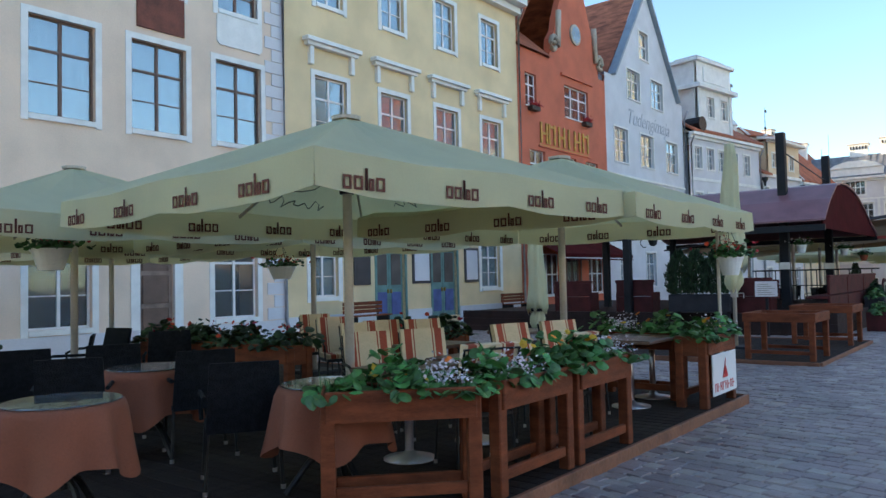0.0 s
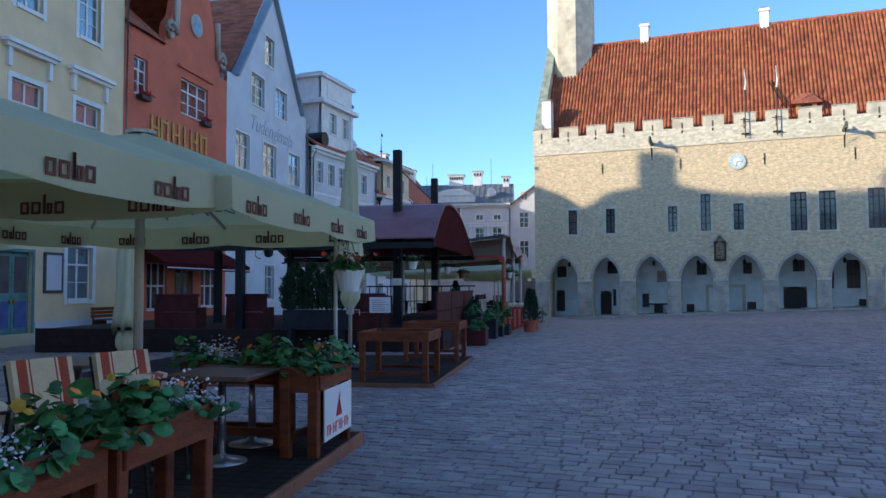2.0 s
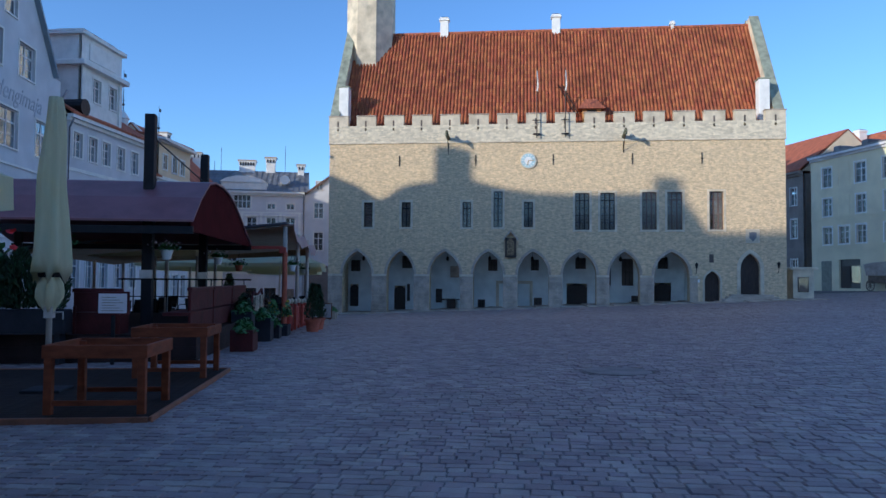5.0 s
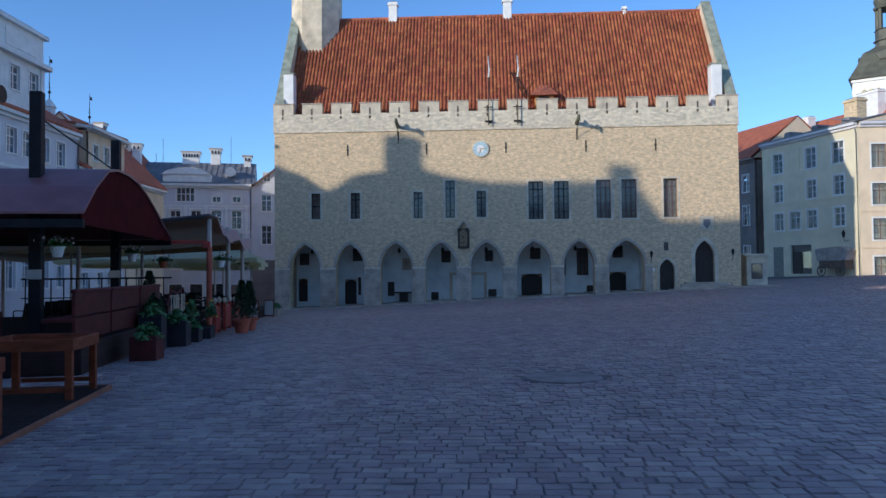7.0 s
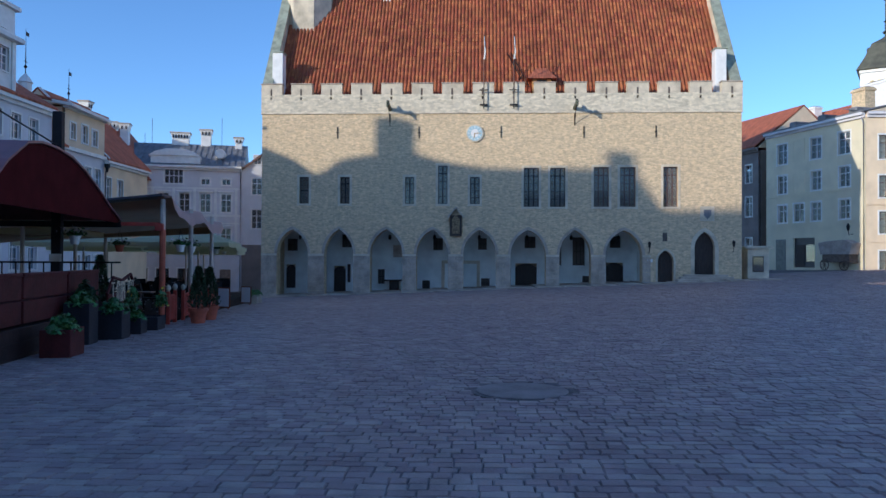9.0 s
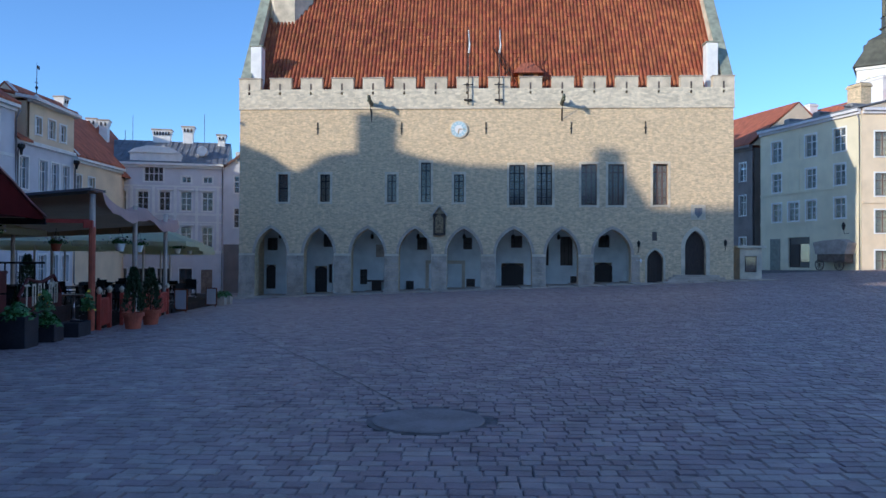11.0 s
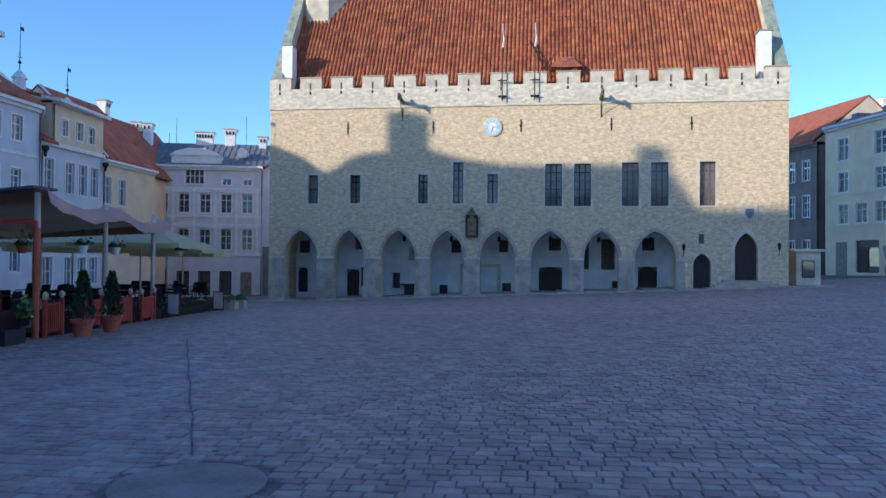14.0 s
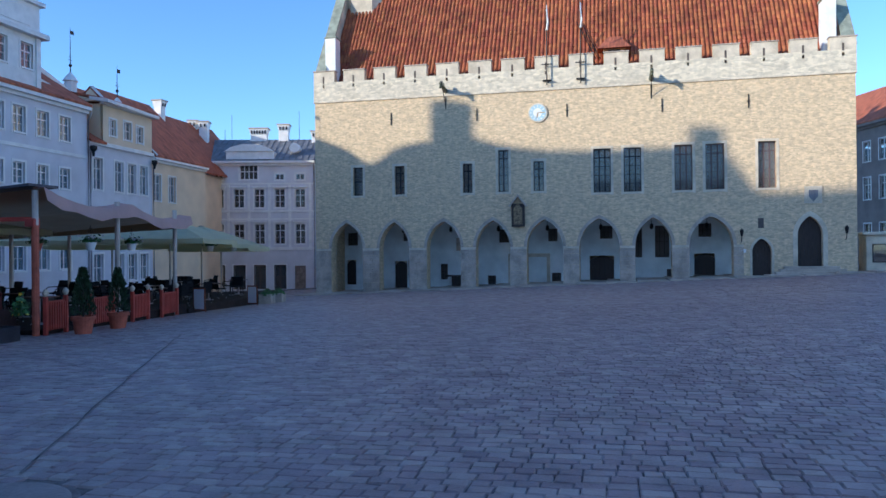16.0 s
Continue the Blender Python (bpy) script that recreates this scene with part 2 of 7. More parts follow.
def part(name, geo, mat, parent=None, label="", at=None, smooth=False):
    me = geo.mesh(name, mat, smooth) if isinstance(geo, Geo) else geo
    ob = new(name, me)
    ob.parent = parent
    if at is not None:
        ob.matrix_basis = at
    if label:
        ob["label"] = label
    return ob


def thing(name, m, label, category, group="", kind=""):
    e = new(name)
    e.empty_display_size = 0.2
    e.matrix_basis = m
    return tagged(e, label, category, group, kind)


def wall_front(x0, x1, z0, z1, holes, depth, y=0.0):
    """A wall's outer face at y with rectangular holes, their reveals depth deep."""
    g = Geo()
    xs = sorted({x0, x1, *[h[0] for h in holes], *[h[1] for h in holes]})
    zs = sorted({z0, z1, *[h[2] for h in holes], *[h[3] for h in holes]})
    for a, b in zip(xs, xs[1:]):
        for c, d in zip(zs, zs[1:]):
            mx, mz = (a + b) / 2, (c + d) / 2
            if not any(h[0] < mx < h[1] and h[2] < mz < h[3] for h in holes):
                g.add([(a, y, c), (b, y, c), (b, y, d), (a, y, d)], [(0, 1, 2, 3)])
    for a, b, c, d in holes:
        e = y + depth
        g.add([(a, y, c), (a, e, c), (a, e, d), (a, y, d)], [(0, 3, 2, 1)])
        g.add([(b, y, c), (b, e, c), (b, e, d), (b, y, d)], [(0, 1, 2, 3)])
        g.add([(a, y, d), (b, y, d), (b, e, d), (a, e, d)], [(0, 3, 2, 1)])
        g.add([(a, y, c), (b, y, c), (b, e, c), (a, e, c)], [(0, 1, 2, 3)])
    return g


mesh_cache = {}


def window(house, x0, x1, z0, z1, cols=2, rows=3, surround=0.14, depth=0.16, smat=None, fmat=None, y=0.0, proud=0.03, sill=True, name="window", room=None):
    """A window set in a wall: casing, sash bars, one pane of glass for each light and a painted backing sheet."""
    w, h = round(x1 - x0, 2), round(z1 - z0, 2)
    smat, fmat = smat or WHITE, fmat or FRAMEWHITE
    key = (w, h, cols, rows, surround, depth, smat.name, fmat.name, proud, sill, room is None)
    if key not in mesh_cache:
        s = surround
        g = Geo()
        if s:
            g.box(-s, 0, -proud, 0.05, -s, h + s).box(w, w + s, -proud, 0.05, -s, h + s)
            g.box(0, w, -proud, 0.05, h, h + s).box(0, w, -proud - (0.05 if sill else 0), 0.05, -s * 0.8, 0)
        else:
            g.box(-0.02, w + 0.02, -0.06, 0.06, -0.06, 0)
        f = Geo()
        t, bar = 0.055, 0.03
        f.box(0, t, depth - 0.03, depth + 0.03, 0, h).box(w - t, w, depth - 0.03, depth + 0.03, 0, h)
        f.box(t, w - t, depth - 0.03, depth + 0.03, 0, t).box(t, w - t, depth - 0.03, depth + 0.03, h - t, h)
        for i in range(1, cols):
            xx = w * i / cols
            f.box(xx - 0.04, xx + 0.04, depth - 0.035, depth + 0.03, t, h - t)
        for j in range(1, rows):
            zz = h * j / rows
            k = 0.035 if j == rows - 1 else bar / 2
            f.box(t, w - t, depth - 0.025, depth + 0.02, zz - k, zz + k)
        pw, ph = w / cols - 0.06, h / rows - 0.03
        p = Geo().box(-pw / 2, pw / 2, -0.003, 0.003, -ph / 2, ph / 2)
        r = Geo()
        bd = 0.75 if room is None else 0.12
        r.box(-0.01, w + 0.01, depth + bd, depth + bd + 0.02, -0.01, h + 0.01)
        mesh_cache[key] = (g.mesh("casing", smat), f.mesh("sash", fmat), p.mesh("pane", GLASS if room else GLASS_OLD), r.mesh("backing", room or ROOM_SHADE))
    gm, fm, pm, rm = mesh_cache[key]
    ob = part(name, gm, None, house, at=Matrix.Translation((x0, y, z0)))
    part("sash", fm, None, ob)
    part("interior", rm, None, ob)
    for i in range(cols):
        for j in range(rows):
            q = part("pane", pm, None, ob, at=Matrix.Translation((w * (i + 0.5) / cols, depth, h * (j + 0.5) / rows)))
            q.visible_shadow = False
    return ob


def shell(x0, x1, z0, z1, back):
    """Side and back walls of a house."""
    g = Geo()
    g.box(x0, x0 + 0.3, 0.3, back, z0, z1).box(x1 - 0.3, x1, 0.3, back, z0, z1).box(x0, x1, back, back + 0.3, z0, z1)
    return g


def chimney(house, x, y, z0, z1, w=0.8, d=0.6, mat=None):
    g = Geo().box(x - w / 2, x + w / 2, y - d / 2, y + d / 2, z0, z1 - 0.3, 0.02)
    g.box(x - w / 2 - 0.1, x + w / 2 + 0.1, y - d / 2 - 0.1, y + d / 2 + 0.1, z1 - 0.3, z1 - 0.14, 0.02)
    g.box(x - w / 2 - 0.03, x + w / 2 + 0.03, y - d / 2 - 0.03, y + d / 2 + 0.03, z1 - 0.14, z1, 0.02)
    ob = part("chimney", g, mat or WHITE, house)
    c = Geo().box(x - w / 2 + 0.08, x + w / 2 - 0.08, y - d / 2 + 0.08, y + d / 2 - 0.08, z1 - 0.01, z1 + 0.08, 0.02)
    part("flue", c, IRON, ob)
    return ob


def smoke_stack(house, x, y, z0, z1, w, d, vents=2):
    """A white plastered chimney, flared at its head, with a row of dark smoke holes."""
    g = Geo().box(x - w / 2, x + w / 2, y - d / 2, y + d / 2, z0, z1 - 0.75, 0.02)
    a, b = w / 2, d / 2
    lo = [(x - a, y - b, z1 - 0.75), (x + a, y - b, z1 - 0.75), (x + a, y + b, z1 - 0.75), (x - a, y + b, z1 - 0.75)]
    hi = [(x - a - 0.14, y - b - 0.14, z1 - 0.12), (x + a + 0.14, y - b - 0.14, z1 - 0.12), (x + a + 0.14, y + b + 0.14, z1 - 0.12), (x - a - 0.14, y + b + 0.14, z1 - 0.12)]
    g.hexa(lo + hi)
    ob = part("chimney", g, WHITE, house, "white plastered chimney with a flared head")
    part("cap", Geo().box(x - a - 0.2, x + a + 0.2, y - b - 0.2, y + b + 0.2, z1 - 0.12, z1, 0.02), LIME_GREY, ob)
    for k in range(vents):
        xx = x - a + w * (k + 0.5) / vents
        part("smoke_hole", Geo().box(xx - 0.07, xx + 0.07, y - b - 0.13, y - b - 0.02, z1 - 0.62, z1 - 0.3), IRON, ob)
    return ob


def tiles(x0, x1, y0, z0, y1, z1, pitch=0.3, course=0.42, r=0.1):
    """Rows of half-round clay tiles up a slope, as one mesh."""
    L = math.hypot(y1 - y0, z1 - z0)
    dy, dz = (y1 - y0) / L, (z1 - z0) / L
    ny, nz = -dz, dy
    v, f = [], []
    nc, nr = int((x1 - x0) / pitch), int(L / course)
    rnd = random.Random(3)
    for i in range(nc):
        cx = x0 + (i + 0.5) * (x1 - x0) / nc
        for j in range(nr):
            jit = rnd.uniform(-0.012, 0.012)
            o = len(v)
            for k, (l, lift) in enumerate(((j * course, 0.035), ((j + 1) * course + 0.03, 0.0))):
                for a in range(5):
                    t = math.pi * a / 4
                    xx = cx + jit + math.cos(t) * r * (1.35 if a in (0, 4) else 1)
                    hh = math.sin(t) * r + lift + 0.02
                    v.append((xx, y0 + dy * l + ny * hh, z0 + dz * l + nz * hh))
            for a in range(4):
                f.append((o + a, o + 5 + a, o + 6 + a, o + a + 1))
            f.append((o, o + 1, o + 2, o + 3, o + 4))
    g = Geo()
    g.v, g.f = v, f
    return g


# ---- ground ----
def build_ground():
    g = Geo()
    xs = [-300, -150, -80, -50, -30, *range(-20, 61, 4), 80, 110, 160, 300]
    ys = [-300, -200, -140, -100, -84, *range(-76, 41, 4), 55, 80, 130, 200, 300]
    for y in ys:
        for x in xs:
            g.v.append((x, y, ground_z(x, y)))
    n = len(xs)
    for j in range(len(ys) - 1):
        for i in range(n - 1):
            a = j * n + i
            g.f.append((a, a + 1, a + n + 1, a + n))
    tagged(part("ground", g, JOINT, smooth=True), "sandy bed of the sloping cobbled square", "ground", kind="structure")


build_ground()

# ---- town hall ----
hall = thing("town_hall", Matrix.Identity(4), "medieval limestone town hall with arcade, battlements and red tiled roof", "town hall")
HALL_L = 36.8
ARCHES = [(1.23, 3.68), (4.97, 7.23), (8.55, 11.06), (12.15, 14.60), (15.77, 18.29), (19.41, 22.09), (23.12, 25.51), (26.62, 29.39)]
HW = [(2.98, 3.73, 7.33, 9.41, 1, 2), (6.17, 6.93, 7.33, 9.41, 2, 4), (11.24, 11.95, 7.31, 9.41, 2, 4), (13.79, 14.53, 7.31, 10.28, 2, 5), (16.27, 17.01, 7.31, 9.41, 2, 4),
      (20.39, 21.55, 7.1, 10.1, 3, 5), (22.41, 23.57, 7.1, 10.1, 3, 5), (25.71, 26.87, 7.1, 10.15, 3, 5), (27.68, 28.87, 7.1, 10.15, 3, 5), (30.95, 32.05, 7.12, 10.17, 3, 5)]


def arch_curve(x0, x1, spring, rise, n=9):
    """Points of a pointed arch, from the one springing to the other."""
    w = x1 - x0
    c = (rise * rise - w * w / 4) / w + w / 2
    R = math.hypot(c - 0, 0)
    a1 = math.acos(max(-1, min(1, (c - w / 2) / c)))
    left = [(x0 + c - c * math.cos(a1 * k / n), spring + c * math.sin(a1 * k / n)) for k in range(n + 1)]
    return left + [(x0 + x1 - x, z) for x, z in reversed(left[:-1])]


def build_hall():
    SP, TOP = 3.42, 5.33
    # upper wall and arcade spandrels
    holes = [(a, b, c, d) for a, b, c, d, *_ in HW]
    g = wall_front(0, HALL_L, 6.2, 14.3, holes, 0.45)
    def base(x):
        return 0.04 * x - 0.35
    arch_all = [(a, b, arch_curve(a, b, SP, TOP - SP)) for a, b in ARCHES]
    doors = [(30.53, 31.72, arch_curve(30.53, 31.72, 2.95, 0.87)), (33.28, 34.79, arch_curve(33.28, 34.79, 4.0, 1.24))]
    spans = sorted([(a, b, c, True) for a, b, c in arch_all] + [(a, b, c, False) for a, b, c in doors], key=lambda s: s[0])
    prev = 0.0
    T = 1.0
    for a, b, c, deep in spans + [(HALL_L, HALL_L, [], False)]:
        g.add([(prev, 0, base(prev)), (a, 0, base(a)), (a, 0, 6.2), (prev, 0, 6.2)], [(0, 1, 2, 3)])
        if c:
            dep = T if deep else 0.5
            for (p, q), (r, s) in zip(c, c[1:]):
                g.add([(p, 0, q), (r, 0, s), (r, 0, 6.2), (p, 0, 6.2)], [(0, 1, 2, 3)])
                g.add([(p, 0, q), (p, dep, q), (r, dep, s), (r, 0, s)], [(0, 1, 2, 3)])
            for x, sg in ((a, 1), (b, -1)):
                z = c[0][1]
                g.add([(x, 0, base(x)), (x, dep, base(x)), (x, dep, z), (x, 0, z)], [(0, 1, 2, 3) if sg < 0 else (0, 3, 2, 1)])
        prev = b
    part("facade_wall", g, LIME, hall, "rough beige rubble limestone wall")
    # inner face of the arcade piers, vault and back wall
    prev = 1.0
    for a, bb in ARCHES + [(30.0, 30.0)]:
        part("pier_back", Geo().box(prev, a, T, T + 0.02, base(prev), 6.0), PLASTER, hall)
        prev = bb
    for a, bb, c in arch_all:
        b = Geo()
        for (p, q), (r, s) in zip(c, c[1:]):
            b.add([(p, T, q), (r, T, s), (r, T, 6.0), (p, T, 6.0)], [(0, 3, 2, 1)])
        part("arch_back", b, PLASTER, hall)
    BY = 3.9
    part("arcade_ceiling", Geo().box(0.4, 30.0, T, BY, 5.9, 6.1), PLASTER, hall)
    part("arcade_end", Geo().box(0.4, 0.6, T, BY, -0.5, 5.9), PLASTER, hall)
    part("arcade_end", Geo().box(29.8, 30.0, T, BY, 0.3, 5.9), PLASTER, hall)
    bh = [(0.95, 1.75, 0.6, 2.55), (4.95, 5.95, 0.35, 2.45), (19.95, 21.7, 0.8, 2.75), (27.3, 28.7, 1.0, 2.85),
          (6.05, 6.35, 1.1, 2.6), (8.6, 9.2, 1.0, 2.2), (12.3, 12.95, 0.55, 1.3), (17.15, 17.85, 0.75, 1.5), (25.4, 26.0, 1.1, 1.75),
          (5.6, 6.6, 4.0, 5.1), (13.2, 14.0, 3.8, 4.8), (16.9, 17.6, 3.85, 4.8), (20.7, 21.6, 4.0, 4.95), (27.6, 28.5, 4.05, 5.0), (22.9, 23.7, 2.6, 4.9), (24.6, 25.6, 2.6, 4.9), (1.0, 1.9, 3.7, 4.7)]
    w = wall_front(0.4, 30.0, -0.5, 6.0, bh, 0.35, BY)
    part("arcade_wall", w, PLASTER, hall, "white limewashed back wall of the arcade")
    for i, (a, bb, c, d) in enumerate(bh):
        if i < 4:
            ww = bb - a
            crv = [(a, c), (bb, c)] + [(a + ww - ww * k / 8, d - 0.3 + 0.28 * math.sin(math.pi * k / 8)) for k in range(9)]
            dr = part("arcade_door", Geo().slab(crv, BY + 0.18, BY + 0.26), DARKWOOD, hall, "dark plank door in the arcade")
            part("handle", Geo().box(a + 0.1, a + 0.14, BY + 0.14, BY + 0.18, c + 1.0, c + 1.15), IRON, dr)
            g2 = Geo()
            for k in range(1, 5):
                g2.box(a + ww * k / 5 - 0.008, a + ww * k / 5 + 0.008, BY + 0.165, BY + 0.18, c + 0.05, d - 0.2)
            part("plank_joint", g2, IRON, dr)
        else:
            # dark sheet paints the shade inside the opening
            part("dark_opening", Geo().box(a, bb, BY + 0.33, BY + 0.36, c, d), ROOM_SHADE, hall)
            g2 = Geo()
            for k in range(1, 3):
                g2.box(a + (bb - a) * k / 3 - 0.015, a + (bb - a) * k / 3 + 0.015, BY + 0.2, BY + 0.23, c, d)
            g2.box(a, bb, BY + 0.2, BY + 0.23, (c + d) / 2 - 0.015, (c + d) / 2 + 0.015)
            part("window_bar", g2, IRON, hall)
    part("niche_frame", Geo().box(13.9, 14.15, BY - 0.08, BY, 0.7, 2.7, 0.02).box(16.8, 17.05, BY - 0.08, BY, 0.7, 2.7, 0.02).box(13.9, 17.05, BY - 0.08, BY, 2.7, 2.95, 0.02).box(13.9, 17.05, BY - 0.1, BY, 0.5, 0.7, 0.02), LIME_PALE, hall, "pale stone frame of a wall niche")
    # impost blocks and pier plinths
    px = [0.0] + [v for a in ARCHES for v in a] + [30.0]
    for i in range(0, len(px), 2):
        a, c = px[i], px[i + 1]
        g2 = Geo().box(a + (0.0 if i else 0.0), c, -0.07, 0.002, 3.28, 3.44, 0.02)
        part("impost", g2, LIME_PALE, hall, "pale projecting impost stone")
        rnd = random.Random(i)
        z = base(a)
        row = 0
        while z < 3.25:
            h = min(rnd.uniform(0.28, 0.4), 3.28 - z)
            n = 2 if (c - a) < 1.6 else 3
            cut = sorted([a, c] + [a + (c - a) * (k + (0.25 if row % 2 else -0.08) + rnd.uniform(-0.06, 0.06)) / n for k in range(1, n)])
            for u, v in zip(cut, cut[1:]):
                part("ashlar_block", Geo().box(u + 0.006, v - 0.006, -0.045 - rnd.uniform(0, 0.012), 0.002, z + 0.006, z + h - 0.006, 0.008), LIME_GREY, hall)
            z += h
            row += 1
        part("plinth", Geo().box(a - 0.05, c + 0.05, -0.16, 0.0, base(a) - 0.2, base(a) + 0.62, 0.03), LIME_GREY, hall, "grey stone plinth")
    # arch rings
    for a, c in ARCHES:
        inn = arch_curve(a, c, SP, TOP - SP, 7)
        out = arch_curve(a - 0.2, c + 0.2, SP, TOP - SP + 0.24, 7)
        for k in range(len(inn) - 1):
            (p, q), (r, s), (t, u), (v, w2) = inn[k], inn[k + 1], out[k + 1], out[k]
            part("voussoir", Geo().slab([(p, q), (r, s), (t, u), (v, w2)], -0.05, 0.002), LIME_GREY, hall)
    # windows
    for a, bb, c, d, cols, rows in HW:
        window(hall, a, bb, c, d, cols, rows, 0.17, 0.3, LIME_PALE, FRAMEBROWN if a > 25 else IRON, 0.0, 0.03)
    # portals
    for (a, bb, c), ring in zip(doors, (0.14, 0.28)):
        poly = [(a, 0.9)] + c + [(bb, 0.9)]
        poly = [(bb, 0.9)] + list(reversed(c)) + [(a, 0.9)]
        dr = part("portal_door", Geo().slab(list(reversed(poly)), 0.4, 0.5), DARKWOOD, hall, "dark studded plank portal door")
        g2 = Geo()
        n = 6
        for k in range(1, n):
            x = a + (bb - a) * k / n
            g2.box(x - 0.008, x + 0.008, 0.385, 0.4, 1.4, 3.3)
        part("plank_joint", g2, IRON, dr)
        part("handle", Geo().tube([(a + 0.25, 0.36, 2.6), (a + 0.25, 0.36, 2.85)], 0.02, 6), IRON, dr)
        rise = max(z for _, z in c) - c[0][1]
        out = arch_curve(a - ring, bb + ring, c[0][1], rise + ring * 1.1, 9)
        for k in range(len(c) - 1):
            part("voussoir", Geo().slab([c[k], c[k + 1], out[k + 1], out[k]], -0.06, 0.002), LIME_PALE, hall)
        for x0, x1 in ((a - ring, a), (bb, bb + ring)):
            part("jamb", Geo().box(x0, x1, -0.06, 0.002, 1.3, c[0][1], 0.01), LIME_PALE, hall)
    for k in range(4):
        part("step", Geo().box(32.4 - 0.3 * k, 35.7 + 0.3 * k, -0.35 - 0.32 * k, 0.02, 1.0, 2.0 - 0.17 * k, 0.02), LIME_GREY, hall, "worn grey stone step")
    # kerb-stone walk before the arcade
    for k in range(20):
        x = -0.8 + k * 2.0
        z = 0.043 * (x + 1) + 0.02
        part("paving_slab", Geo().box(x + 0.01, x + 1.99, -2.2, 4.0 if x < 30 else 0.0, z - 0.4, z + 0.08, 0.015), LIME_GREY, hall)
    # parapet, string course, merlons
    p = Geo().box(-0.06, HALL_L + 0.06, -0.06, 0.6, 14.42, 15.82)
    p.box(-0.06, 0.5, 0.6, 13.8, 14.42, 15.82).box(HALL_L - 0.5, HALL_L + 0.06, 0.6, 13.8, 14.42, 15.82)
    part("parapet", p, PARAPET, hall, "pale weathered limestone parapet")
    part("string_course", Geo().box(-0.08, HALL_L + 0.08, -0.085, 0.3, 14.3, 14.44, 0.03), LIME_PALE, hall)
    for k in range(16):
        x = 0.72 + 2.357 * k
        a, bb = x - 0.78, x + 0.86
        if k == 0:
            a = -0.06
        if k == 15:
            bb = HALL_L + 0.06
        g2 = Geo()
        g2.box(a, x - 0.07, -0.06, 0.45, 15.82, 16.62).box(x + 0.07, bb, -0.06, 0.45, 15.82, 16.62)
        g2.box(x - 0.07, x + 0.07, -0.06, 0.45, 15.4, 15.62).box(x - 0.07, x + 0.07, -0.06, 0.45, 16.25, 16.62)
        me = part("merlon", g2, LIME_PALE, hall)
        part("coping", Geo().box(a - 0.05, bb + 0.05, -0.12, 0.5, 16.62, 16.7, 0.015), LIME_GREY, me)
        # dark plate paints the shade within the slit
        part("slit", Geo().box(x - 0.065, x + 0.065, -0.065, -0.055, 15.75, 16.25), ROOM_SHADE, me)
    # body, roof
    part("side_wall", Geo().box(0, 0.8, 0.01, 14.5, -0.5, 15.9).box(36.0, 36.8, 0.01, 14.5, -0.5, 15.9).box(0, 36.8, 14.5, 15.2, -0.5, 15.9).box(0.8, 36.0, 0.95, 1.0, 6.1, 14.3), LIME, hall)
    rf = Geo()
    rf.add([(0.6, 0.9, 15.3), (36.2, 0.9, 15.3), (36.2, 7.3, 25.9), (0.6, 7.3, 25.9), (0.6, 13.7, 15.3), (36.2, 13.7, 15.3)], [(0, 1, 2, 3), (3, 2, 5, 4)])
    part("roof_deck", rf, TILE_FAR, hall)
    t = part("roof_tiles", tiles(0.7, 36.1, 0.9, 15.3, 7.25, 25.85, 0.3, 0.42, 0.1), TILE, hall, "weathered red clay pantiles", smooth=False)
    tagged(t, kind="stuff")
    part("ridge", Geo().tube([(0.5, 7.3, 25.95), (36.3, 7.3, 25.95)], 0.16, 8), TILE_FAR, hall)
    for x0, x1 in ((-0.06, 0.6), (36.2, 36.86)):
        gw = [(0.2, 15.5), (14.3, 15.5), (14.3, 16.2), (7.9, 26.5), (6.7, 26.5), (0.2, 16.2)]
        gg = Geo()
        n = len(gw)
        gg.add([(x0, y, z) for y, z in gw] + [(x1, y, z) for y, z in gw], [tuple(range(n - 1, -1, -1)), tuple(range(n, 2 * n))] + [(i, (i + 1) % n, n + (i + 1) % n, n + i) for i in range(n)])
        part("gable_wall", gg, LIME_PALE, hall)
        cp = Geo().beam(((x0 + x1) / 2, 0.1, 16.15), ((x0 + x1) / 2, 6.75, 26.55), 0.8, 0.12).beam(((x0 + x1) / 2, 14.4, 16.15), ((x0 + x1) / 2, 7.85, 26.55), 0.8, 0.12)
        part("gable_coping", cp, COPPER, hall, "greenish sheet-metal gable coping")
    for x in (0.98, 35.5):
        pn = part("pinnacle", Geo().box(x - 0.42, x + 0.42, 0.75, 1.7, 15.8, 19.35, 0.03), WHITE, hall, "white plastered pinnacle")
        part("cap", Geo().box(x - 0.5, x + 0.5, 0.68, 1.78, 19.35, 19.45, 0.02), COPPER, pn)
    # tower over the gable
    tw = Geo()
    cx, cy, R = 1.95, 7.3, 2.25
    tw.lathe(cx, cy, [(R * 1.02, 20.0), (R * 1.02, 40.0)], 8)
    ang = math.pi / 8
    tw.v = [(cx + (x - cx) * math.cos(ang) - (y - cy) * math.sin(ang), cy + (x - cx) * math.sin(ang) + (y - cy) * math.cos(ang), z) for x, y, z in tw.v]
    part("tower", tw, LIME_PALE, hall, "slender pale plastered octagonal tower")
    part("tower_spire", Geo().lathe(cx, cy, [(2.6, 40), (2.4, 41.5), (1.2, 44), (0.9, 50), (0.1, 60)], 8), COPPER, hall)
    for x in (8.9, 19.2, 29.6):
        big = x < 29
        chimney(hall, x, 7.3, 25.2, 27.4 if big else 26.5, 0.75 if big else 0.3, 0.6 if big else 0.3)
    # dormer
    d = Geo().box(21.1, 22.6, 1.2, 4.0, 15.2, 17.3)
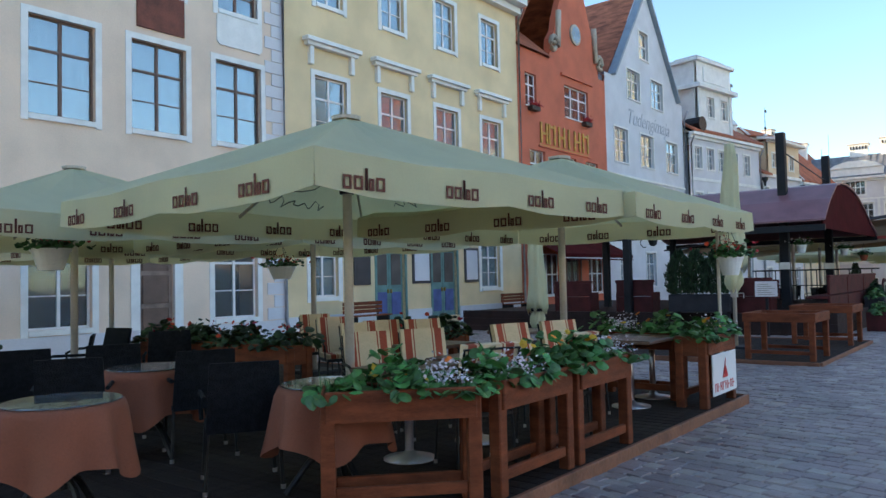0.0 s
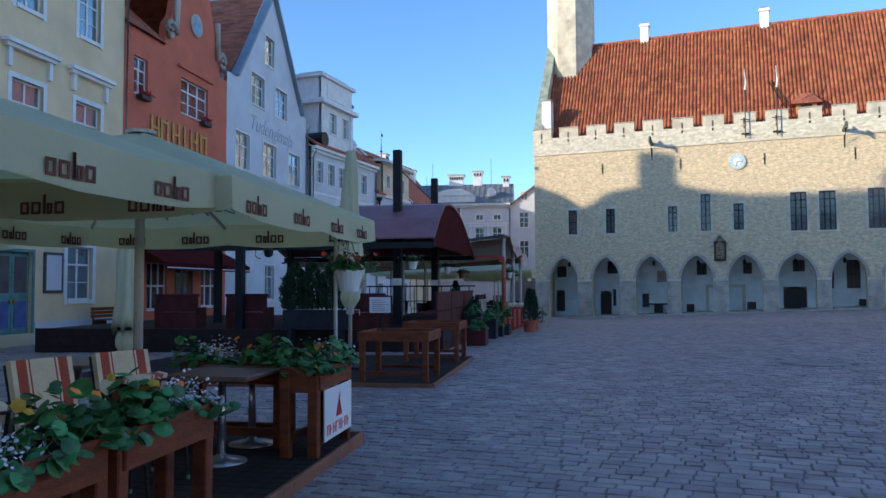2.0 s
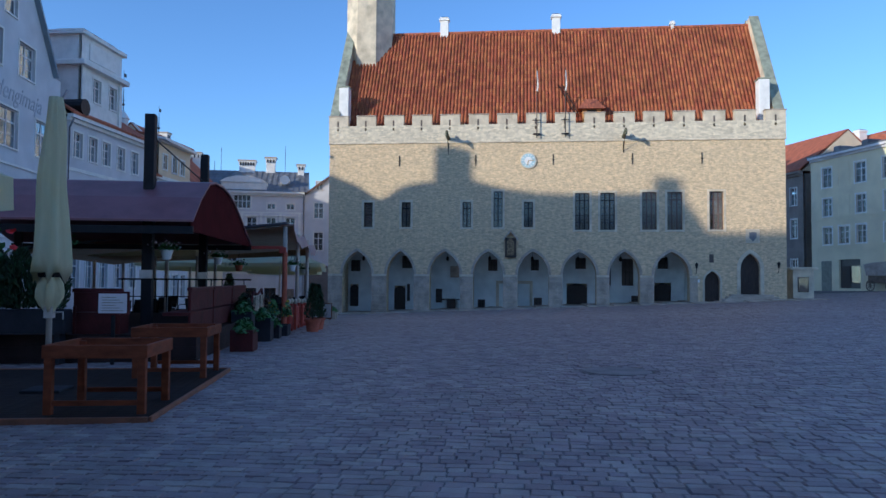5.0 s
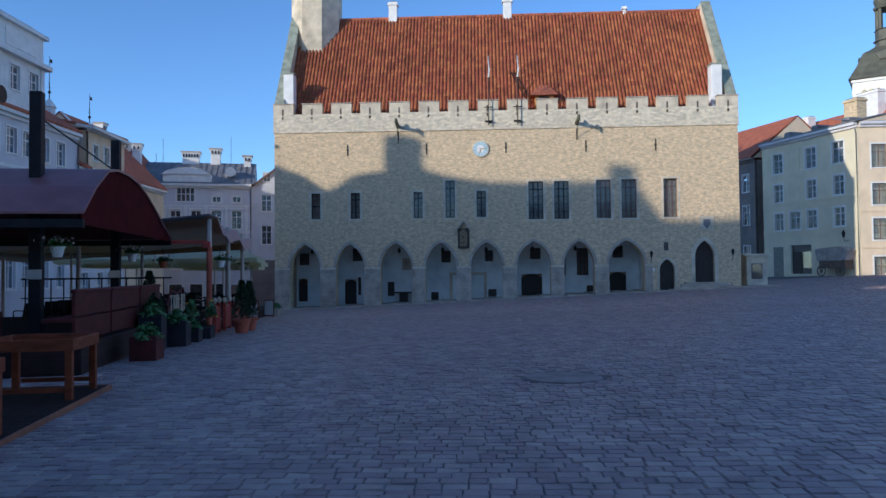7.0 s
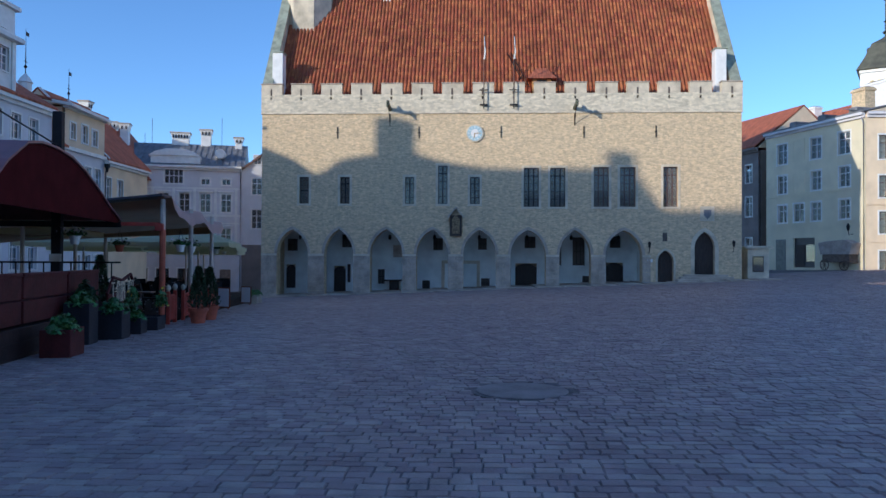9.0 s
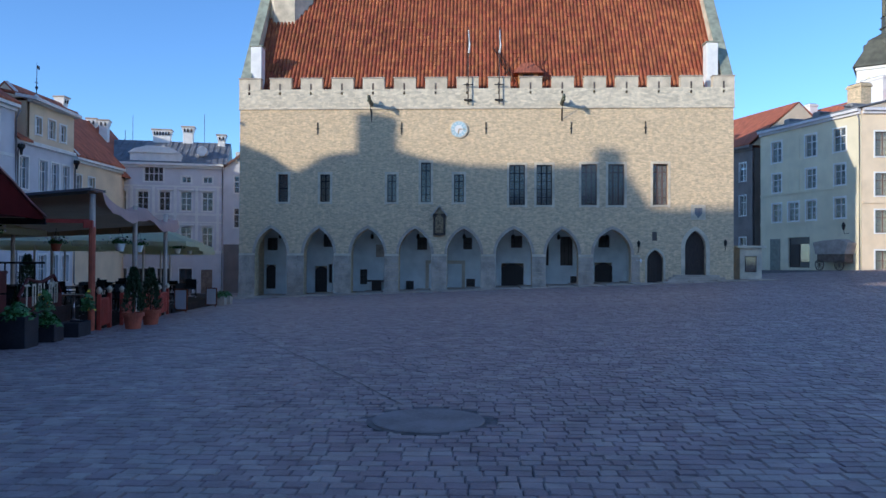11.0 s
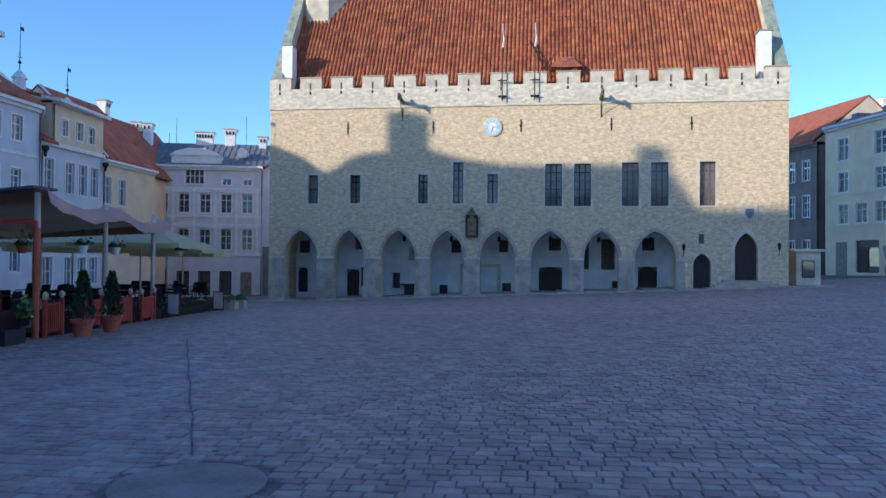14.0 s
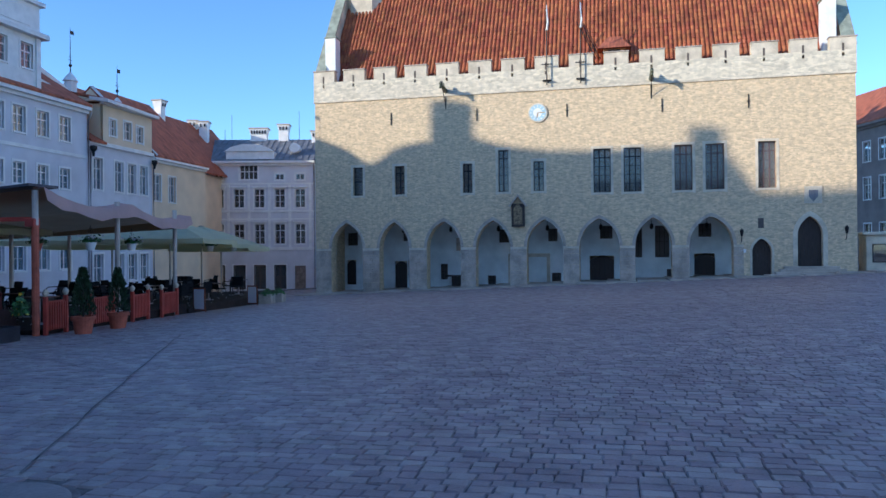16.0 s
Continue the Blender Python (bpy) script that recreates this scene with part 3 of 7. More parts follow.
    dm = part("dormer", d, surf("ochre_board", (0.63, 0.297, 0.0945), 0.7, 0.15, 3, 0.2, 30), hall, "ochre boarded roof dormer")
    rg = Geo()
    rg.add([(20.7, 0.8, 17.2), (23.0, 0.8, 17.2), (22.3, 2.2, 18.3), (21.4, 2.2, 18.3), (20.7, 4.2, 17.2), (23.0, 4.2, 17.2)], [(0, 1, 2, 3), (0, 3, 4), (1, 5, 2), (0, 4, 5, 1), (2, 5, 4, 3)])
    part("dormer_roof", rg, TILE_FAR, dm)
    part("dormer_hatch", Geo().box(21.45, 22.25, 1.16, 1.2, 16.5, 17.15, 0.01), DARKWOOD, dm)
    part("roof_ladder", Geo().tube([(20.6, 1.3, 16.6), (19.2, 3.4, 19.9)], 0.04, 5).tube([(20.9, 1.3, 16.6), (19.5, 3.4, 19.9)], 0.04, 5), IRON, hall, "thin dark ladder lying on the roof tiles")
    # clock
    ck = part("clock", Geo().lathe(0, 0, [(0.68, 0), (0.68, 0.1), (0.6, 0.12)], 32), LIME_PALE, hall, "round white and blue tower clock", at=pose(16.62, 0.01, 12.76, 90, 0, 0))
    part("dial", Geo().lathe(0, 0, [(0.58, 0.1), (0.58, 0.125)], 32), surf("pale_blue_dial", (0.454, 0.605, 0.651), 0.5, 0.08), ck)
    part("dial_centre", Geo().lathe(0, 0, [(0.32, 0.12), (0.32, 0.132)], 28), WHITE, ck)
    for k in range(12):
        a = math.pi / 6 * k
        part("hour_mark", Geo().beam((0.38 * math.cos(a), 0.38 * math.sin(a), 0.13), (0.54 * math.cos(a), 0.54 * math.sin(a), 0.13), 0.05, 0.02), WHITE, ck)
    part("pointer", Geo().beam((0, 0, 0.15), (0.5, 0.0, 0.15), 0.04, 0.015), GOLD, ck)
    part("pointer", Geo().beam((0, 0, 0.155), (-0.05, -0.36, 0.155), 0.05, 0.015), GOLD, ck)
    # dragon spouts
    for x in (10.05, 24.25):
        sp = Geo().tube([(0, 0.1, 0), (0, -0.5, 0.05), (0, -1.1, 0.16), (0, -1.5, 0.12), (0, -1.75, -0.1)], 0.17, 8, 0.08)
        sp.hexa([(-0.05, -0.5, 0.15), (0.05, -0.5, 0.15), (0.05, -0.9, 0.2), (-0.05, -0.9, 0.2), (-0.02, -0.6, 0.5), (0.02, -0.6, 0.5), (0.02, -0.75, 0.42), (-0.02, -0.75, 0.42)])
        sp.hexa([(-0.12, -1.35, 0.2), (0.12, -1.35, 0.2), (0.1, -1.75, 0.12), (-0.1, -1.75, 0.12), (-0.1, -1.4, 0.42), (0.1, -1.4, 0.42), (0.06, -1.7, 0.26), (-0.06, -1.7, 0.26)])
        o = part("dragon_waterspout", sp, surf("patina_copper", (0.126, 0.132, 0.084), 0.5, 0.3, 6, 0.2, 30, metal=0.4), hall, "green patinated dragon-shaped water spout", at=Matrix.Translation((x, 0, 14.65)), smooth=True)
        part("bracket", Geo().tube([(0, -0.03, -1.3), (0, -0.03, 0)], 0.035, 6).tube([(0, -0.03, -1.15), (0, -1.1, 0.05)], 0.025, 6).tube([(0.0, -0.05, -0.6), (0, -0.5, -0.5)], 0.02, 6), IRON, o)
    for x in (5.95, 12.31, 18.63, 24.95, 30.39):
        part("wall_anchor", Geo().box(x - 0.03, x + 0.03, -0.06, 0, 12.4, 13.3).box(x - 0.09, x + 0.09, -0.05, 0, 12.8, 12.86), IRON, hall)
    # flagpoles with furled flags
    for x in (17.3, 19.6):
        fp = part("flagpole", Geo().tube([(x, -0.35, 14.6), (x, -0.35, 20.3)], 0.045, 8, 0.03), IRON, hall, "thin flagpole with a furled white flag")
        part("bracket", Geo().box(x - 0.35, x + 0.35, -0.4, -0.3, 16.0, 16.06).box(x - 0.3, x + 0.3, -0.4, -0.05, 14.9, 14.96), IRON, fp)
        fl = Geo().tube([(x + 0.03, -0.35, 18.4), (x + 0.09, -0.33, 19.0), (x + 0.05, -0.36, 19.6), (x + 0.02, -0.35, 20.1)], 0.09, 7, 0.04)
        part("flag", fl, WHITE, fp, smooth=True)
    # niche shrine, coat of arms, small window, lanterns, plaque
    nm = part("shrine", Geo().box(14.75, 15.65, -0.28, 0.01, 4.85, 6.45, 0.02), DARKWOOD, hall, "small gabled wooden shrine on the wall")
    part("shrine_roof", Geo().slab([(14.55, 6.3), (14.65, 6.22), (15.2, 6.95), (15.75, 6.22), (15.85, 6.3), (15.2, 7.1)], -0.45, 0.02), LIME_GREY, nm)
    part("shrine_panel", Geo().slab([(14.9, 5.0), (15.5, 5.0), (15.5, 6.1), (15.2, 6.5), (14.9, 6.1)], -0.3, -0.28), surf("aged_ochre_relief", (0.277, 0.187, 0.0945), 0.7, 0.4, 9, 0.7, 18), nm)
    ca = part("heraldic_stone", Geo().box(33.7, 34.75, -0.1, 0.005, 6.05, 7.15, 0.02), LIME_PALE, hall, "carved pale stone coat of arms")
    part("shield", Geo().slab([(33.95, 6.9), (33.95, 6.5), (34.22, 6.15), (34.5, 6.5), (34.5, 6.9)], -0.14, -0.1), SLATE, ca)
    # window drawn as one plate in the painted room shade
    part("small_window", Geo().box(30.9, 31.25, -0.012, 0.005, 4.5, 5.15), ROOM_SHADE, hall)
    for x, z in ((29.85, 4.0), (36.1, 4.1)):
        ln = part("wall_lantern", Geo().tube([(x, 0, z - 0.4), (x, -0.25, z - 0.35), (x, -0.35, z)], 0.025, 6), IRON, hall, "black iron wall lantern")
        part("lantern_glass", Geo().lathe(x, -0.35, [(0.07, z), (0.13, z + 0.35), (0.02, z + 0.5)], 6), IRON, ln)
    part("plaque", Geo().box(29.75, 30.15, -0.03, 0.005, 2.9, 3.15), WHITE, hall)
    part("plaque", Geo().box(9.9, 10.7, 3.86, 3.9, 3.2, 4.2), LIME_GREY, hall)
    for x in (2.5, 6.1, 9.8, 13.4, 17.0, 20.8, 24.3, 28.0):
        ln = part("vault_lantern", Geo().tube([(x, 2.4, 5.9), (x, 2.4, 5.0)], 0.015, 5), IRON, hall)
        part("lantern_glass", Geo().lathe(x, 2.4, [(0.04, 4.6), (0.13, 4.7), (0.11, 4.95), (0.03, 5.02)], 8), IRON, ln)
    # iron rails and bench under the arcade
    part("stone_table", Geo().box(9.2, 10.9, 2.9, 3.6, 1.25, 1.36, 0.02).box(9.7, 10.4, 3.0, 3.5, 0.4, 1.25, 0.02), DARKWOOD, hall)


build_hall()


# ---- houses of the row ----
def nearer(c, k):
    """Shrinks a plan by k towards the point c."""
    return Matrix.Translation(c) @ Matrix.Scale(k, 4) @ Matrix.Translation((-c[0], -c[1], -c[2]))


ROW = nearer((17.0, -64.5, 2.9), 0.94) @ Matrix.Translation((-6.7, -39.0, 0)) @ Matrix.Rotation(radians(90 + 11.5), 4, "Z")


def roof_gable_along(house, x0, x1, zeave, zridge, depth, mat, over=0.35):
    """A roof whose ridge runs along the street."""
    g = Geo()
    m = depth / 2
    e = over
    th = 0.15
    a = [(x0, -e, zeave), (x1, -e, zeave), (x1, m, zridge), (x0, m, zridge), (x0, depth + e, zeave), (x1, depth + e, zeave)]
    up = [(x, y, z + th) for x, y, z in a]
    g.add(a + up, [(0, 3, 2, 1), (3, 4, 5, 2), (6, 7, 8, 9), (9, 8, 11, 10), (0, 1, 7, 6), (4, 10, 11, 5), (0, 6, 9, 3), (3, 9, 10, 4), (1, 2, 8, 7), (2, 5, 11, 8)])
    for x in (x0 + 0.02, x1 - 0.32):
        tri = [(0, zeave), (depth, zeave), (m, zridge - 0.02)]
        e2 = Geo().add([(x, y, z) for y, z in tri] + [(x + 0.3, y, z) for y, z in tri], [(0, 2, 1), (3, 4, 5), (0, 1, 4, 3), (1, 2, 5, 4), (2, 0, 3, 5)])
        part("gable_end", e2, PALE_YELLOW, house)
    return part("roof", g, mat, house)


def cornice(house, x0, x1, z, h=0.35, out=0.35, mat=None):
    g = Geo().box(x0, x1, -out * 0.45, 0.0, z - h, z - h * 0.5, 0.02).box(x0, x1, -out, 0.0, z - h * 0.5, z, 0.03)
    return part("cornice", g, mat or WHITE, house)


def downpipe(house, x, z0, z1, y=-0.12):
    return part("downpipe", Geo().tube([(x, y - 0.25, z1), (x, y, z1 - 0.5), (x, y, z0 + 0.3), (x, y - 0.1, z0 + 0.1)], 0.055, 8), ZINC, house, smooth=True)


def pane_door(house, x0, x1, z0, z1, mat, panel=None):
    w = (x1 - x0) / 2
    fr = part("door_frame", Geo().box(x0 - 0.1, x0, -0.03, 0.2, z0, z1 + 0.1).box(x1, x1 + 0.1, -0.03, 0.2, z0, z1 + 0.1).box(x0, x1, -0.03, 0.2, z1, z1 + 0.1), mat, house)
    for k in range(2):
        a = x0 + k * w
        d = part("door_leaf", Geo().box(a + 0.01, a + w - 0.01, 0.12, 0.18, z0, z1), mat, house, "painted panelled double door leaf")
        part("door_panel", Geo().box(a + 0.12, a + w - 0.12, 0.09, 0.12, z0 + 0.2, z0 + (z1 - z0) * 0.4, 0.02), panel or mat, d)
        # panelled doors: pane takes the painted room shade in place of glass
        part("pane", Geo().box(a + 0.12, a + w - 0.12, 0.1, 0.118, z0 + (z1 - z0) * 0.5, z1 - 0.15), GLASS if not panel else ROOM_SHADE, d)
        part("handle", Geo().box(a + (w - 0.1 if k == 0 else 0.06), a + (w - 0.06 if k == 0 else 0.1), 0.05, 0.12, z0 + 0.98, z0 + 1.12), GOLD, d)


def build_pink():
    h = thing("house", ROW, "pale pink rendered townhouse with white-framed windows and quoins", "house", "houses along the square")
    x0, x1 = -40.0, -15.4
    ws = []
    for c in (-35.0, -32.5, -30, -27.3, -24.75, -22.2, -19.65, -17.1):
        ws += [(c - 0.8, c + 0.8, 7.0, 9.4, 2, 3), (c - 0.7, c + 0.7, 10.9, 12.6, 2, 3)]
    low = [(-23.0, -21.5, 1.9, 4.3, 2, 3), (-18.0, -16.5, 1.9, 4.3, 2, 3), (-26.5, -25.1, 1.9, 4.3, 2, 3), (-29.5, -28.1, 1.9, 4.3, 2, 3), (-33, -31.6, 1.9, 4.3, 2, 3)]
    dh = (-20.25, -19.25, 1.4, 4.1)
    part("wall", wall_front(x0, x1, 0.5, 13.6, [w[:4] for w in ws + low] + [dh], 0.22), PINK, h)
    part("shell", shell(x0, x1, 0.5, 13.6, 10), PINK, h)
    for w in ws + low:
        window(h, *w, surround=0.16, fmat=FRAMEBROWN if w[2] > 5 else FRAMEWHITE, room=SKY_BACKING if w[2] > 5 else None)
    d = part("house_door", Geo().box(dh[0], dh[1], 0.12, 0.2, dh[2], dh[3]), surf("faded_brown_door", (0.315, 0.209, 0.168), 0.7, 0.2, 3, 0.3, 25), h, "faded brown panelled wooden door")
    for k in range(3):
        part("door_panel", Geo().box(dh[0] + 0.12, dh[1] - 0.12, 0.09, 0.12, dh[2] + 0.15 + 0.87 * k, dh[2] + 0.9 + 0.87 * k, 0.03), FRAMEBROWN, d)
    part("door_surround", Geo().box(dh[0] - 0.25, dh[0], -0.03, 0.05, dh[2], dh[3] + 0.2).box(dh[1], dh[1] + 0.25, -0.03, 0.05, dh[2], dh[3] + 0.2), WHITE, h)
    z = 1.4
    k = 0
    while z < 13:
        w = 0.75 if k % 2 else 0.5
        part("quoin", Geo().box(x1 - w, x1 + 0.02, -0.035, 0.0, z, z + 0.36, 0.012), LILAC, h)
        z += 0.38
        k += 1
    part("plaque", Geo().slab([(-17.85, 9.95), (-17.75, 9.85), (-16.35, 9.85), (-16.25, 9.95), (-16.25, 10.7), (-16.35, 10.8), (-17.75, 10.8), (-17.85, 10.7)], -0.05, 0.005), WHITE, h, "white plaster relief plaque")
    part("hatch", Geo().box(-20.3, -18.9, -0.06, 0.01, 9.75, 11.4, 0.02), surf("dark_red_board", (0.202, 0.055, 0.0315), 0.7, 0.2, 3, 0.3, 20), h, "dark brown wooden hatch panel")
    part("plinth", Geo().box(x0, -20.3, -0.06, 0, 0.5, 1.75).box(-19.2, x1, -0.06, 0, 0.5, 1.75), LILAC, h)
    cornice(h, x0, x1, 13.7)
    roof_gable_along(h, x0, x1, 13.7, 18.6, 10, TILE_FAR)
    downpipe(h, x1 - 0.1, 1.4, 13.4)


def build_yellow():
    h = thing("house", ROW, "yellow rendered townhouse with hooded windows and teal doors", "house", "houses along the square")
    x0, x1 = -15.4, -1.85
    cs = [-13.4, -10.25, -7.1, -4.0]
    ws = []
    for c in cs:
        ws += [(c - 0.72, c + 0.72, 7.5, 9.7, 2, 3), (c - 0.62, c + 0.62, 12.15, 14.1, 2, 3)]
    low = [(-14.4, -13.2, 2.4, 4.4, 2, 3), (-5.0, -3.6, 2.5, 4.4, 2, 3)]
    ds = [(-11.35, -9.85, 1.45, 4.0), (-8.25, -6.7, 1.45, 4.1)]
    part("wall", wall_front(x0, x1, 0.5, 15.2, [w[:4] for w in ws + low] + ds, 0.22), YELLOW, h)
    part("shell", shell(x0, x1, 0.5, 15.2, 10), YELLOW, h)
    for w in ws + low:
        window(h, *w, surround=0.17, room=SKY_BACKING)
    for d in ds:
        pane_door(h, *d, TEAL, BLUEPAINT)
    for c in cs:
        hd = part("window_hood", Geo().box(c - 1.25, c + 1.25, -0.32, 0, 10.72, 10.86, 0.03).box(c - 1.15, c + 1.15, -0.2, 0, 10.6, 10.72), WHITE, h, "white moulded window hood on brackets")
        for sx in (-1.0, 0.85):
            part("bracket", Geo().slab([(c + sx, 10.0), (c + sx + 0.16, 10.0), (c + sx + 0.16, 10.6), (c + sx, 10.6)], -0.14, 0.0), WHITE, hd)
    for a, b in ((-9.45, -8.4), (-6.2, -5.25), (-12.5, -11.7)):
        n = part("notice_board", Geo().box(a, b, -0.06, 0, 2.75, 4.15, 0.01), GREENPAPER, h, "black-framed notice board")
        part("sheet", Geo().box(a + 0.1, b - 0.1, -0.068, -0.06, 2.85, 4.05), LILAC if a > -12 else GREENPAPER, n)
    part("band", Geo().box(x0, x1, -0.06, 0, 5.4, 5.62), WHITE, h)
    part("plinth", Geo().box(x0, ds[0][0] - 0.12, -0.06, 0, 0.5, 1.8).box(ds[0][1] + 0.12, ds[1][0] - 0.12, -0.06, 0, 0.5, 1.8).box(ds[1][1] + 0.12, x1, -0.06, 0, 0.5, 1.8), LILAC, h)
    cornice(h, x0, x1, 15.5, 0.6, 0.7)
    roof_gable_along(h, x0, x1, 15.5, 18.9, 10, TILE_FAR, 0.7)
    downpipe(h, x1 + 0.05, 1.4, 15.2)


def stepped_wall(x0, x1, z0, top, holes, depth, n=60):
    """Wall face with holes whose upper edge follows top(x), in narrow strips."""
    g = Geo()
    xs = sorted({x0, x1, *[h[0] for h in holes], *[h[1] for h in holes], *[x0 + (x1 - x0) * k / n for k in range(n + 1)]})
    for a, b in zip(xs, xs[1:]):
        mx = (a + b) / 2
        cuts = sorted([h for h in holes if h[0] < mx < h[1]], key=lambda h: h[2])
        z = z0
        for h in cuts:
            g.add([(a, 0, z), (b, 0, z), (b, 0, h[2]), (a, 0, h[2])], [(0, 1, 2, 3)])
            z = h[3]
        g.add([(a, 0, z), (b, 0, z), (b, 0, top(b - 1e-6)), (a, 0, top(a + 1e-6))], [(0, 1, 2, 3)])
        ta, tb = top(a + 1e-6), top(b - 1e-6)
        g.add([(a, 0, ta), (b, 0, tb), (b, 0.35, tb), (a, 0.35, ta)], [(0, 1, 2, 3)])
    for a, b, c, d in holes:
        for q in ([(a, 0, c), (a, depth, c), (a, depth, d), (a, 0, d)], [(b, 0, c), (b, depth, c), (b, depth, d), (b, 0, d)], [(a, 0, d), (b, 0, d), (b, depth, d), (a, depth, d)], [(a, 0, c), (b, 0, c), (b, depth, c), (a, depth, c)]):
            g.add(q, [(0, 1, 2, 3)])
    return g


def gable_roof(house, x0, x1, ze, zr, depth, mat):
    """A roof with its gable to the street."""
    c = (x0 + x1) / 2
    g = Geo()
    t = 0.15
    a = [(x0, 0.3, ze), (c, 0.3, zr), (x1, 0.3, ze), (x0, depth, ze), (c, depth, zr), (x1, depth, ze)]
    g.add(a + [(x, y, z - t) for x, y, z in a], [(0, 1, 4, 3), (1, 2, 5, 4), (6, 9, 10, 7), (7, 10, 11, 8), (0, 3, 9, 6), (2, 8, 11, 5), (0, 6, 7, 1), (1, 7, 8, 2), (3, 4, 10, 9), (4, 5, 11, 10)])
    return part("roof", g, mat, house)


def build_red():
    h = thing("house", ROW, "red rendered gabled townhouse with scrolls and gilt lettering", "house", "houses along the square")
    x0, x1 = -1.85, 7.1
    c = 3.8

    def top(x):
        d = abs(x - c)
        if d > 2.55:
            return 13.6
        if d > 2.0:
            return 14.6 + (2.55 - d) * 1.2
        return 20.2 - d * 2.3
    ws = [(2.55, 5.1, 10.95, 12.6, 3, 3), (-1.15, -0.15, 10.95, 12.5, 2, 3), (-0.9, 0.5, 7.0, 8.9, 2, 3), (2.0, 3.6, 7.0, 8.9, 2, 3), (4.6, 6.0, 7.0, 8.9, 2, 3), (0.0, 1.6, 2.0, 4.0, 3, 2), (4.6, 6.4, 2.0, 4.0, 3, 2)]
    dr = (2.3, 3.7, 1.3, 3.9)
    part("wall", stepped_wall(x0, x1, 0.5, top, [w[:4] for w in ws] + [dr], 0.22), REDWALL, h)
    part("shell", shell(x0, x1, 0.5, 13.5, 12), REDWALL, h)
    for w in ws:
        window(h, *w, surround=0.0, fmat=FRAMEWHITE)
    for x, z in ((-0.65, 10.7), (4.6, 10.72)):
        fb = part("window_box", Geo().box(x - 0.35, x + 0.35, -0.3, -0.02, z, z + 0.2, 0.01), DARKWOOD, h)
        rr = random.Random(int(z * 100 + x))
        fg = Geo()
        for _ in range(90):
            p = Vector((x + rr.gauss(0, 0.22), -0.18 + rr.gauss(0, 0.09), z + 0.22 + abs(rr.gauss(0, 0.12))))
            fg.lathe(p.x, p.y, [(0.01, p.z - 0.03), (0.045, p.z), (0.01, p.z + 0.03)], 5)
        part("geraniums", fg, surf("geranium_red", (0.504, 0.022, 0.0263), 0.6, 0.2, isl=0.3), fb, "red geraniums in a window box")
    pane_door(h, *dr, FRAMEBROWN)
    gable_roof(h, x0, x1, 13.6, 20.6, 12, TILE_FAR)
    part("side_roof", Geo().add([(x0, -0.2, 13.6), (1.2, -0.2, 13.6), (1.2, 2.0, 15.6), (x0, 2.0, 15.6)], [(0, 1, 2, 3)]), TILE_FAR, h)
    for sx, sg in ((c - 2.35, 1), (c + 2.55, -1)):
        pts = [(sx + sg * 0.42 * (1 - k / 14) * math.cos(k * 0.75), -0.1, 14.35 + 0.5 * (1 - k / 14) * math.sin(k * 0.75)) for k in range(13)]
        part("scroll", Geo().tube([(sx + sg * 0.55, -0.1, 16.2), (sx + sg * 0.5, -0.1, 15.4)] + pts, 0.15, 8, 0.09), LIME_GREY, h, "grey volute scroll of the gable", smooth=True)
    oc = part("oculus", Geo().lathe(0, 0, [(0.55, 0), (0.55, 0.1), (0.42, 0.12)], 24), LIME_GREY, h, at=pose(3.8, 0.02, 15.4, 90, 0, 0))
    part("pane", Geo().lathe(0, 0, [(0.42, 0.1), (0.42, 0.125)], 24), GLASS, oc)
    part("backing", Geo().lathe(0, 0, [(0.43, 0.02), (0.43, 0.09)], 24), ROOM_SHADE, oc)
    part("ledge", Geo().box(2.2, 5.5, -0.12, 0, 13.0, 13.12), REDWALL, h)
    part("ledge", Geo().box(-0.1, 5.2, -0.08, 0, 9.1, 9.18), REDWALL, h)
    # gilt name sign: plain upright strokes and crossbars
    sg = part("name_sign", Geo().box(0.0, 5.0, -0.01, 0.004, 9.2, 9.24), GOLD, h, "gilt name lettering on the facade")
    for k, x in enumerate((0.05, 0.8, 1.75, 2.75, 3.35, 4.25)):
        w = 0.12 if k == 3 else 0.5
        for n in range(1 if k == 3 else 2):
            part("sign_bar", Geo().box(x + n * w, x + n * w + 0.14, -0.08, -0.02, 9.3, 10.3, 0.01), GOLD, sg)
        if k != 3:
            part("sign_bar", Geo().box(x + 0.14, x + w, -0.08, -0.02, 10.1 if k % 2 else 9.72, 10.22 if k % 2 else 9.84, 0.01), GOLD, sg)
    aw = part("awning", Geo().hexa([(-1.2, -1.6, 3.9), (6.5, -1.6, 3.9), (6.5, 0, 4.7), (-1.2, 0, 4.7), (-1.2, -1.6, 3.94), (6.5, -1.6, 3.94), (6.5, 0, 4.75), (-1.2, 0, 4.75)]), MAROON, h, "dark red awning over the ground floor")
    part("valance", Geo().box(-1.2, 6.5, -1.62, -1.6, 3.65, 3.93), MAROON, aw)
    part("trim_line", Geo().box(-1.2, 6.5, -1.63, -1.62, 3.72, 3.76), WHITE, aw)


